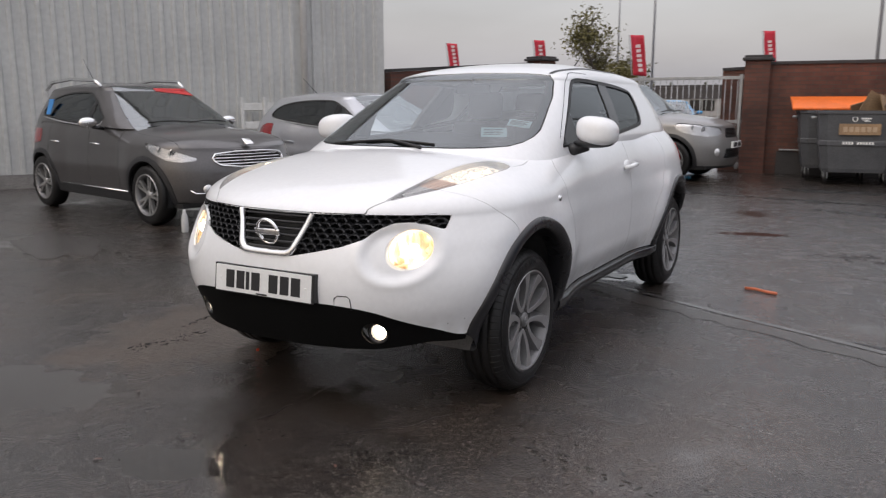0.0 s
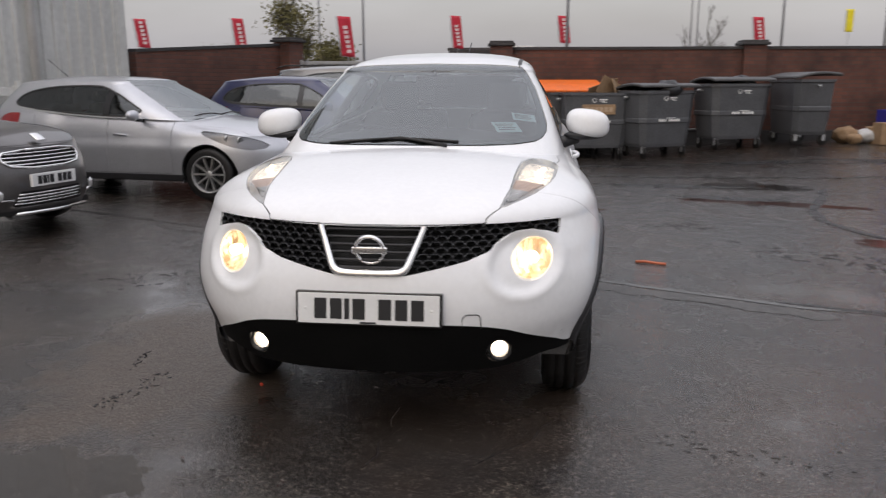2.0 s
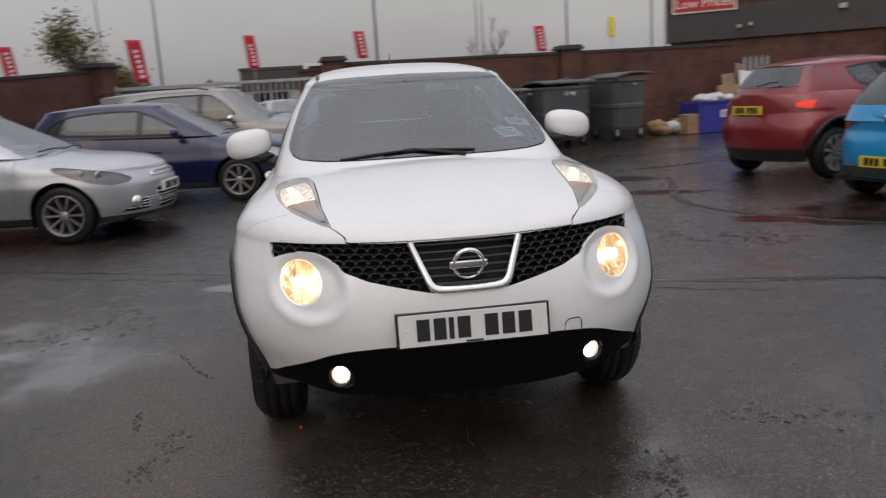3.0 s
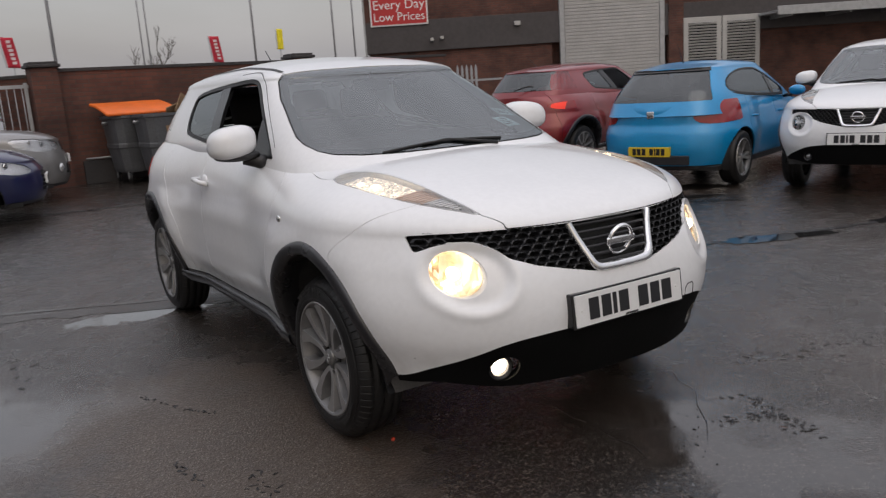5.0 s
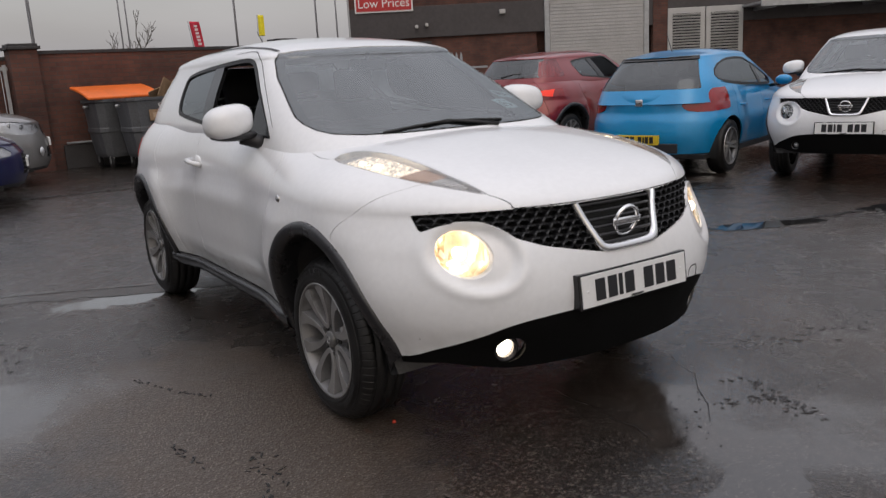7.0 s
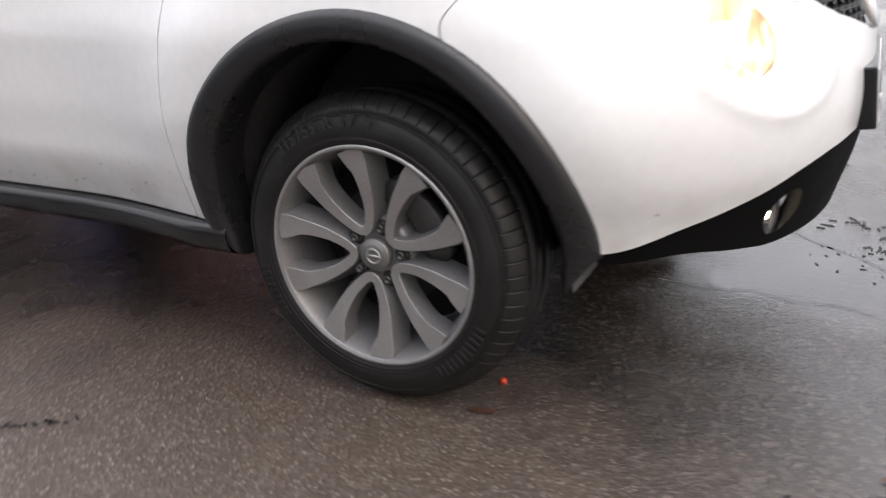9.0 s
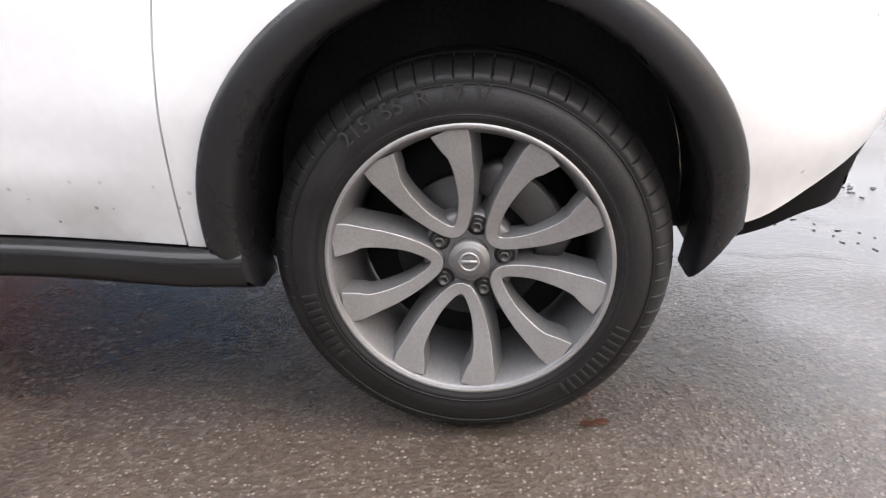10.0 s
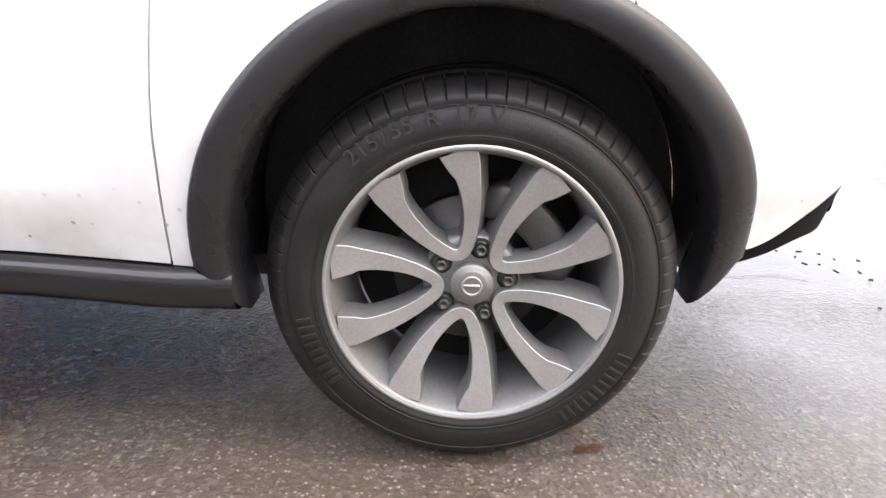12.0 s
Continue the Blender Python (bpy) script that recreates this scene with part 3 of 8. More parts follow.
def strip(name, pts, width, mat, lift, seed, label):
    """A long ragged seam along points on the ground."""
    rnd = random.Random(seed)
    bm = bmesh.new()
    fine = []
    for (x0, y0), (x1, y1) in zip(pts, pts[1:]):
        k = max(2, int(math.hypot(x1 - x0, y1 - y0) / 0.12))
        fine += [(x0 + (x1 - x0) * i / k, y0 + (y1 - y0) * i / k) for i in range(k)]
    fine.append(pts[-1])
    left, right = [], []
    for i, (x, y) in enumerate(fine):
        a, b = fine[max(0, i - 1)], fine[min(len(fine) - 1, i + 1)]
        d = Vector((b[0] - a[0], b[1] - a[1])).normalized()
        for lst, s in ((left, 1), (right, -1)):
            w = width * s * (0.5 + rnd.uniform(-0.22, 0.22)) * (0.25 if i in (0, len(fine) - 1) else 1)
            px, py = x - d.y * w, y + d.x * w
            lst.append(bm.verts.new((px, py, yard_z(px, py) + lift)))
    for i in range(len(fine) - 1):
        bm.faces.new((right[i], right[i + 1], left[i + 1], left[i]))
    return tagged(part(name, bm, mat, None, "", False), label, "asphalt seam", kind="structure")


def wall_run(name, p0, p1, h0, h1, thick, label, mat=brickwork, z0=-0.1):
    a, b = Vector((*p0, 0)), Vector((*p1, 0))
    L, ang = (b - a).length, math.degrees(math.atan2(b.y - a.y, b.x - a.x))
    bm = bmesh.new()
    vs = add_box(bm, 0, 0, z0, L, thick, 1)
    for v in bm.verts:
        if v.co.z > 0.5:
            v.co.z = h0 + (h1 - h0) * v.co.x / L
    ob = tagged(part(name, bm, mat, None, "", False, pose(*p0, 0, 0, 0, ang)), label, "wall", kind="structure")
    bm = bmesh.new()
    add_box(bm, 0, -0.025, 0, L, thick + 0.025, 1)
    for v in bm.verts:
        top = h0 + (h1 - h0) * v.co.x / L
        v.co.z = top + (0.058 if v.co.z > 0.5 else 0.002)
    part("coping", bm, coping, ob, "dark coping course", False)
    return ob, L, ang


def pier(name, x, y, ang, h, half=0.22, z=0.0):
    ob = tagged(box_part(name, -half, -half, -0.1, half, half, h, brickwork, None, 0.004, "", pose(x, y, z, 0, 0, ang)), "square brown brick pier with a dark cap", "pier", kind="structure")
    bm = bmesh.new()
    add_box(bm, -half - 0.05, -half - 0.05, h + 0.002, half + 0.05, half + 0.05, h + 0.055, 0.01)
    add_box(bm, -half - 0.015, -half - 0.015, h + 0.05, half + 0.015, half + 0.015, h + 0.10, 0.01)
    part("cap", bm, coping, ob, "dark stone cap", False)
    return ob


wall_east, L_E, A_E = wall_run("wall_east", (-0.06, 12.83), (8.62, 13.54), 2.02, 2.02, 0.24, "long dark brown brick yard wall, stained and damp")
for k, x in enumerate((-0.24, 4.75)):
    pier("pier_%d" % (k + 1), x, 12.92 + 0.0816 * (x + 0.25), A_E, 2.10)
wall_return, L_R, A_R = wall_run("wall_return", (-0.95, 13.28), (-0.14, 13.12), 1.94, 1.96, 0.20, "short red-brown brick return wall behind the gate pier")
bm = bmesh.new()
add_box(bm, 0.25, -0.05, 0.0, L_E, -0.004, 0.43, 0.006)
part("plinth", bm, coping, wall_east, "dark damp plinth course", False)
tube_part("pipe", [(0.3, -0.07, 0.46), (4.2, -0.07, 0.45)], 0.018, galvanised, wall_east, 8, None, "pale pipe along the wall's foot")
wall_west, L_W, A_W = wall_run("wall_west", (-6.30, 9.55), (-4.90, 13.05), 1.90, 2.14, 0.24, "dark brown brick wall beside the steel shed")
pier("pier_4", -4.78, 13.2, A_W, 2.22)


def build_shed():
    """A tall shed clad in pale grey ribbed steel."""
    p0, p1 = Vector((-22.7, -17.3, 0)), Vector((-6.40, 9.40, 0))
    d = (p1 - p0).normalized()
    L, ang = (p1 - p0).length, math.degrees(math.atan2(d.y, d.x))
    H, pitch = 7.5, 0.20
    prof = []
    u = 0.0
    while u < L:
        for a, o in ((0.0, 0), (0.090, 0), (0.112, -0.032), (0.160, -0.032), (0.182, 0)):
            if u + a < L:
                prof.append((u + a, o))
        u += pitch
    prof.append((L, 0))
    bm = bmesh.new()
    rows = [[bm.verts.new((a, o, z)) for a, o in prof] for z in (0.22, H)]
    for k in range(len(prof) - 1):
        bm.faces.new((rows[0][k], rows[0][k + 1], rows[1][k + 1], rows[1][k]))
    far = [[bm.verts.new((x, 14, z)) for x in (0, L)] for z in (0.22, H)]
    bm.faces.new((rows[0][-1], far[0][1], far[1][1], rows[1][-1]))
    bm.faces.new((rows[0][0], rows[1][0], far[1][0], far[0][0]))
    bm.faces.new((rows[1][0], rows[1][-1], far[1][1], far[1][0]))
    bmesh.ops.recalc_face_normals(bm, faces=bm.faces)
    shed = tagged(part("steel_shed", bm, sheet_grey, None, "", False, pose(*p0, 0, 0, ang)), "tall shed clad in pale grey ribbed steel sheet", "shed")
    box_part("plinth", -0.05, -0.02, -0.1, L + 0.02, 14, 0.22, concrete, shed, 0.01, "low concrete base")
    box_part("corner_flashing", L - 0.13, -0.05, 0.2, L + 0.02, 0.15, H, sheet_grey, shed, 0.008, "pale corner flashing")
    bm = bmesh.new()
    add_tube(bm, [(L - 1.55, -0.09, 0.2), (L - 1.55, -0.09, H)], 0.055, 10)
    part("downpipe", bm, material("pale_downpipe", (0.62, 0.61, 0.59), 0.5), shed, "pale rainwater pipe")
    box_part("eaves", -0.1, -0.12, H, L + 0.1, 14, H + 0.18, sheet_grey, shed, 0.02)
    return shed


build_shed()


def text_part(name, body, size, mat, parent, m, extrude=0.006, label=""):
    cu = bpy.data.curves.new(name, "FONT")
    cu.body, cu.size, cu.extrude, cu.align_x, cu.align_y = body, size, extrude, "CENTER", "CENTER"
    tmp = bpy.data.objects.new(name, cu)
    scene.collection.objects.link(tmp)
    bpy.context.view_layer.update()
    me = bpy.data.meshes.new_from_object(tmp.evaluated_get(bpy.context.evaluated_depsgraph_get()))
    bpy.data.objects.remove(tmp)
    me.materials.append(mat)
    ob = new(name, me)
    ob.parent, ob.matrix_basis = parent, m
    if label:
        ob["label"] = label
    return ob


def build_store():
    """The dark-clad store with brick below, a shutter, louvred doors and a canopy. Its front lies along local x."""
    m = pose(10.12, 20.44, 0, 0, 0, -31.4)
    st = thing("store_building", "dark-clad store over red-brown brick with shutter and louvres", "building", m)
    box_part("cladding_band", 0, -0.04, 2.45, 30, 0.02, 3.42, cladding, st, 0.01, "dark grey metal cladding band")
    box_part("upper_wall", 0, 0.021, 2.45, 30, 10, 6.2, brickwork, st, 0.0, "red-brown brick wall")
    box_part("lower_wall", 0.1, 0.06, -0.1, 5.95, 9.9, 2.448, brickwork, st, 0.0, "red-brown brick wall")
    box_part("lower_wall", 9.70, 0.06, -0.1, 30, 9.9, 2.448, brickwork, st, 0.0, "red-brown brick wall")
    box_part("lower_wall", 5.95, 0.35, -0.1, 9.70, 9.9, 2.448, brickwork, st, 0.0, "brick wall behind the shutter")
    box_part("brick_pier", 9.72, -0.07, -0.1, 10.20, -0.041, 4.4, brickwork, st, 0.0, "brick pier")
    box_part("corner_post", -0.06, -0.06, 1.9, 0.0, 0.1, 6.2, galvanised, st, 0.0, "pale corner trim")
    # sign
    sign = box_part("sign", 0.18, -0.09, 3.28, 2.02, -0.042, 4.65, sign_white, st, 0.01, "red sign with white edge and lettering")
    box_part("sign_face", 0.23, -0.104, 3.33, 1.97, -0.088, 4.60, sign_red, sign)
    up = pose(0, 0, 0, 90, 0, 0)
    text_part("sign_text", "Every Day", 0.40, sign_white, sign, Matrix.Translation((1.10, -0.108, 3.92)) @ up)
    text_part("sign_text", "Low Prices", 0.37, sign_white, sign, Matrix.Translation((1.10, -0.108, 3.55)) @ up)
    # roller shutter
    for x in (6.20, 9.42):
        box_part("shutter_guide", x, -0.10, -0.05, x + 0.16, 0.019, 4.6, galvanised, st, 0.01, "grey steel shutter guide")
    curtain = box_part("shutter", 6.36, -0.055, -0.05, 9.42, -0.043, 4.6, shutter_grey, st, 0.0, "closed grey roller shutter")
    for k in range(42):
        bm = bmesh.new()
        add_box(bm, 6.37, -0.085, 0.0 + k * 0.105, 9.41, -0.056, 0.098 + k * 0.105, 0.011)
        part("slat", bm, shutter_grey, curtain, "", False)
    # louvred doors
    for x0 in (10.19, 11.44):
        lv = box_part("louvre_door", x0, -0.11, 0.0, x0 + 1.22, -0.045, 2.94, door_paint, st, 0.012, "pale metal door with louvres")
        box_part("louvre_back", x0 + 0.16, -0.116, 1.40, x0 + 1.06, -0.111, 2.76, inner_black, lv)
        for k in range(15):
            bm = bmesh.new()
            add_box(bm, x0 + 0.16, -0.012, -0.028, x0 + 1.06, 0.006, 0.028, 0.003, Matrix.Translation((0, -0.126, 1.46 + k * 0.09)) @ pose(0, 0, 0, 35, 0, 0))
            part("louvre", bm, door_paint, lv, "", False)
    # canopy
    cp = box_part("canopy", 12.6, -1.6, 2.84, 30, -0.041, 2.92, galvanised, st, 0.01, "flat grey metal canopy")
    box_part("canopy_edge", 12.55, -1.66, 2.76, 30, -1.6, 3.02, galvanised, cp, 0.01, "pale canopy edge")
    for k in range(10):
        box_part("bracket", 13.0 + k * 1.8, -1.55, 2.72, 13.06 + k * 1.8, -0.041, 2.84, galvanised, cp)
    # cameras and lamps on the cladding
    for x, z in ((2.10, 2.78), (2.42, 2.82)):
        bm = bmesh.new()
        add_box(bm, x - 0.05, -0.30, z - 0.05, x + 0.05, -0.06, z + 0.05, 0.015)
        add_tube(bm, [(x, -0.1, z), (x, 0.0, z + 0.08)], 0.02, 8)
        part("security_camera", bm, door_paint, st, "small pale security camera", False)
    bm = bmesh.new()
    add_box(bm, 4.75, -0.16, 3.05, 4.95, -0.04, 3.19, 0.02)
    part("floodlight", bm, door_paint, st, "small pale floodlight", False)
    box_part("roof", -0.1, -0.1, 6.2, 30.1, 10.1, 6.35, cladding, st, 0.02, "flat roof edge")
    return st


build_store()

# rain pools, seams and patches
for crack in ([(0.03, -0.36), (0.01, -0.52), (0.04, -0.63), (0.0, -0.74), (0.02, -0.83), (-0.02, -0.95)], [(0.72, -0.40), (0.63, -0.52), (0.60, -0.64), (0.48, -0.75), (0.38, -0.88), (0.24, -1.0)]):
    strip("asphalt_crack", crack, 0.003, asphalt_new, 0.003, 3, "thin dark crack in the asphalt")
strip("asphalt_seam", [(-7.5, 5.9), (-3.2, 3.98), (-1.75, 3.31), (-0.8, 2.86), (0.57, 2.24), (1.43, 1.81), (2.27, 1.44), (3.1, 1.22)], 0.05, asphalt_pale, 0.003, 1, "wet seam in the asphalt, coloured pale for its sheen")
strip("asphalt_band", [(-3.2, 3.80), (-1.38, 2.95), (-0.4, 2.50), (0.9, 1.88), (2.4, 1.22)], 0.16, asphalt_old, 0.0022, 2, "paler worn band beside the seam")
strip("asphalt_seam", [(2.1, 1.56), (2.75, 1.34), (4.2, 0.85), (6.5, 0.2)], 0.06, asphalt_new, 0.0045, 3, "dark narrow seam in the asphalt")
strip("asphalt_seam", [(4.3, 7.3), (3.95, 6.3), (3.55, 5.4), (3.45, 4.7), (3.62, 4.0), (4.1, 3.2), (5.0, 2.3)], 0.10, asphalt_new, 0.0045, 4, "dark curved crack in the asphalt")
strip("asphalt_seam", [(-1.0, 8.9), (2.0, 8.4), (5.0, 8.6), (8.0, 9.6)], 0.09, asphalt_new, 0.004, 14, "dark wandering crack in the asphalt")
for k, a in enumerate(((4.1, 3.35, 0.75, 0.30, -0.55, silt_red, 0.0028), (3.3, 5.9, 0.9, 0.16, -0.3, silt_red, 0.0028), (5.2, 4.2, 0.6, 0.2, 0.2, silt_red, 0.0028), (2.9, 6.25, 0.62, 0.14, -0.35, asphalt_new, 0.0036),
                       (2.4, 7.4, 1.1, 0.14, -0.1, asphalt_new, 0.0036), (4.6, 10.2, 1.6, 0.2, 0.1, asphalt_new, 0.0036), (1.6, 9.9, 1.0, 0.18, -0.1, asphalt_new, 0.0036), (-4.6, 1.3, 0.9, 0.3, -0.3, asphalt_old, 0.003), (1.0, 5.2, 0.30, 0.10, 0.2, silt_red, 0.003))):
    blot("silt_patch" if a[5] is silt_red else "asphalt_patch", *a[:5], a[5], a[6], 20 + k, "ragged wet patch of silt on the asphalt" if a[5] is silt_red else "ragged patch of repaired asphalt", "asphalt patch", 0.4)
for k, a in enumerate(((3.5, 1.0, 0.42, 0.13, -0.4), (5.4, 0.4, 0.9, 0.25, -0.3), (0.28, 2.62, 0.24, 0.09, -0.45), (4.6, 3.0, 0.5, 0.12, -0.5))):
    blot("puddle", *a, water, 0.0052, 60 + k, "shallow still puddle reflecting the sky", "puddle", 0.3)



def flecks(path, spread, count, size, seed):
    """Broken bits of dark surface dressing scattered along a line on the ground, as one mesh."""
    rnd = random.Random(seed)
    bm = bmesh.new()
    for _ in range(count):
        q = rnd.random() * (len(path) - 1)
        i = min(int(q), len(path) - 2)
        f = q - i
        cx = path[i][0] + (path[i + 1][0] - path[i][0]) * f + rnd.gauss(0, spread)
        cy = path[i][1] + (path[i + 1][1] - path[i][1]) * f + rnd.gauss(0, spread)
        turn = math.atan2(path[i + 1][1] - path[i][1], path[i + 1][0] - path[i][0]) + rnd.gauss(0, 0.7)
        rx, ry = size * rnd.uniform(0.25, 1.0), size * rnd.uniform(0.10, 0.35)
        ring = []
        for k in range(11):
            g = 2 * math.pi * k / 11
            r = rnd.uniform(0.55, 1.15)
            u, w = rx * r * math.cos(g), ry * r * math.sin(g)
            x, y = cx + u * math.cos(turn) - w * math.sin(turn), cy + u * math.sin(turn) + w * math.cos(turn)
            ring.append((x, y, yard_z(x, y)))
        top = [bm.verts.new((x, y, z + 0.0022)) for x, y, z in ring]
        low = [bm.verts.new((x, y, z - 0.001)) for x, y, z in ring]
        bm.faces.new(top)
        for k in range(11):
            bm.faces.new((top[k], low[k], low[(k + 1) % 11], top[(k + 1) % 11]))
    bmesh.ops.recalc_face_normals(bm, faces=bm.faces)
    return tagged(part("asphalt_flecks", bm, asphalt_fleck, None, "", False), "broken dark flecks in the worn wet asphalt", "asphalt patch", kind="stuff")


for k, (path, spread, count, size) in enumerate((
        ([(0.66, -0.74), (0.70, -0.86), (0.66, -0.98), (0.60, -1.10), (0.58, -1.22)], 0.030, 46, 0.022),
        ([(0.95, -0.55), (1.20, -0.60), (1.50, -0.70), (1.75, -0.74)], 0.06, 34, 0.020),
        ([(0.02, -1.12), (0.15, -1.00), (0.30, -0.86), (0.44, -0.72)], 0.05, 22, 0.012),
        ([(0.40, -0.90), (0.55, -0.95), (0.66, -1.02)], 0.03, 26, 0.020),
        ([(-1.36, 1.0), (-1.28, 0.80), (-1.16, 0.58)], 0.008, 26, 0.024),
        ([(-1.41, 0.20), (-1.40, 0.05), (-1.37, -0.10)], 0.008, 18, 0.020),
        ([(-1.30, -0.62), (-1.24, -0.40), (-1.18, -0.10)], 0.03, 30, 0.022),
        ([(-0.9, -0.7), (-0.5, -1.1), (-0.1, -1.3)], 0.12, 24, 0.012),
        ([(1.75, 4.3), (2.2, 4.3)], 0.10, 40, 0.05),
        ([(2.4, 3.2), (2.9, 3.0), (3.3, 2.6)], 0.15, 50, 0.06),
        ([(-3.6, 1.1), (-2.6, 1.5), (-1.8, 1.9)], 0.16, 60, 0.03))):
    flecks(path, spread, count, size, 300 + k)

# ---- the white crossover ----
WHEEL_R, AXLES, HUB_Z = 0.329, (0.0, 2.53), 0.329
LAMP = rounded([(0.688, 0.095), (0.672, -0.165), (0.638, -0.320), (0.572, -0.480), (0.456, -0.632), (0.474, -0.56), (0.493, -0.45), (0.505, -0.27), (0.522, -0.07), (0.562, 0.075), (0.622, 0.122)], 1)
BONNET = [(-0.2, -0.95), (0.412, -0.95), (0.412, -0.68), (0.459, -0.62), (0.471, -0.56), (0.490, -0.45), (0.502, -0.27), (0.519, -0.07), (0.560, 0.080), (0.622, 0.127),
          (0.680, 0.105), (0.692, 0.19), (0.677, 0.30), (0.650, 0.385), (0.60, 0.42), (0.50, 0.33), (0.3, 0.22), (0.0, 0.16), (-0.2, 0.16)]
GRILLE = [(-0.2, 0.871), (0.0, 0.871), (0.2, 0.869), (0.42, 0.872), (0.62, 0.870), (0.690, 0.866), (0.684, 0.812), (0.635, 0.831), (0.575, 0.843), (0.52, 0.840),
          (0.456, 0.803), (0.43, 0.779), (0.35, 0.748), (0.25, 0.725), (0.134, 0.700), (0.0, 0.697), (-0.2, 0.697)]
SCREEN = [(-0.2, 1.094), (0.33, 1.094), (0.48, 1.097), (0.575, 1.105), (0.612, 1.120), (0.630, 1.145), (0.632, 1.175), (0.613, 1.232), (0.570, 1.346), (0.520, 1.43), (0.490, 1.462), (0.41, 1.472), (0.3, 1.477), (0.0, 1.483), (-0.2, 1.483)]
WINDOWS = rounded([(0.66, 1.080), (1.2, 1.098), (1.6, 1.129), (2.02, 1.163), (2.09, 1.19), (2.165, 1.30), (2.19, 1.375), (2.15, 1.402), (1.9, 1.43), (1.6, 1.445), (1.30, 1.457), (1.19, 1.452), (1.11, 1.425), (0.92, 1.295), (0.74, 1.150)], 1)
CORNER = [(0.655, 1.082), (0.90, 1.088), (0.905, 1.27), (0.80, 1.19), (0.70, 1.115)]
TAIL = rounded([(0.86, 0.90), (0.84, 1.02), (0.68, 1.02), (0.54, 0.985), (0.58, 0.93), (0.70, 0.90)], 1)
HEAD, FOG = (0.582, 0.736), (0.468, 0.394)
white_low = curve((0, 0.522), (0.26, 0.520), (0.40, 0.509), (0.49, 0.490), (0.56, 0.460), (0.67, 0.406), (0.735, 0.368), (0.9, 0.360))
black_low = curve((0, 0.322), (0.33, 0.322), (0.45, 0.322), (0.55, 0.334), (0.65, 0.348), (0.70, 0.342), (0.9, 0.33))
wing_seam = curve((0.36, -0.36), (0.6, -0.30), (0.78, -0.20), (0.80, -0.21), (0.876, -0.302), (0.923, -0.361), (0.96, -0.43), (1.1, -0.6))
door_front = curve((0.30, 0.473), (0.345, 0.470), (0.55, 0.452), (0.73, 0.436), (0.86, 0.418), (0.98, 0.412), (1.02, 0.46), (1.08, 0.60))
belt = curve((0.3, 1.10), (0.60, 1.075), (0.75, 1.076), (1.2, 1.098), (1.6, 1.128), (1.85, 1.149), (2.02, 1.166), (2.09, 1.192), (2.16, 1.27), (2.3, 1.30), (3.3, 1.30))
frame_low = curve((0.2, 1.002), (0.68, 1.01), (0.76, 1.04), (1.2, 1.03), (1.6, 1.02), (3.3, 1.02))
cowl_x = curve((-0.8, 0.3), (0.1, 0.52), (0.39, 0.63), (0.45, 0.655), (0.6, 0.69), (0.9, 0.70))
rear_door = curve((0.36, 1.97), (0.6, 2.0), (0.8, 2.14), (1.0, 2.25), (1.2, 2.2))


def arch(P, a, top, zc=0.36):
    """Distance outside the wheel arches, negative in them."""
    y, z = P[:, 1], P[:, 2]
    d = [np.sqrt(((y - y0) / np.where(y < y0, a * 1.022, a)) ** 2 + (np.maximum(z - zc, 0) / (top - zc)) ** 2) - 1 for y0 in AXLES]
    return np.minimum(d[0], d[1]) * a


def in_bonnet(P):
    return np.minimum(inside(BONNET, P[:, 0], P[:, 1]), P[:, 2] - 0.8735)


def in_grille(P):
    return np.minimum(inside(GRILLE, P[:, 0], P[:, 2]), -0.3 - P[:, 1])


def in_screen(P):
    return np.minimum(inside(SCREEN, P[:, 0], P[:, 2]), 1.25 - P[:, 1])


def in_windows(P):
    return np.minimum(inside(WINDOWS, P[:, 1], P[:, 2]), P[:, 0] - 0.4)


def head_ring(P):
    return np.where(P[:, 1] < -0.3, np.hypot(P[:, 0] - HEAD[0], P[:, 2] - HEAD[1]), 1.0)


def brow(P):
    """The shallow oval dish round the round headlights, with a soft raised rim."""
    front = P[:, 1] < -0.3
    rho = np.hypot((P[:, 0] - HEAD[0] + 0.024) / 0.132, (P[:, 2] - HEAD[1] + 0.012) / 0.112)
    h = np.where(front, 0.005 * np.exp(-((rho - 1.10) / 0.13) ** 2) - 0.017 * (1 - ease(rho, 0.70, 1.04)), 0.0)
    P = P.copy()
    P[:, 0] += h * 0.45
    P[:, 1] -= h * 0.89
    return P


def nose_y(x, z):
    w, n, f = BODY.wide(z), BODY.n(z), BODY.nose(z)
    return f * (1 - np.clip(np.abs(x) / w, 0, 1) ** n) ** (1 / n)


def screen_y(x, z):
    """Where the windscreen lies at (x, z)."""
    w, n, f, e = float(CABIN.wide(z)), float(CABIN.n(z)), float(CABIN.front(z)), float(CABIN.nose(z))
    return f - (f - e) * (1 - (abs(x) / w) ** n) ** (1 / n)


def body_x(y, z):
    """Half width of the body at (y, z)."""
    w, n = float(BODY.wide(z)), float(BODY.n(z))
    x = w
    if y < 0:
        x = w * (1 - min(1, (y / float(BODY.nose(z))) ** n)) ** (1 / n)
    elif y > 2.5:
        x = w * (1 - min(1, ((y - 2.5) / (float(BODY.tail(z)) - 2.5)) ** n)) ** (1 / n)
    return x + float(side_form(np.float64(y), np.float64(z))) * min(1, x / w) ** 2


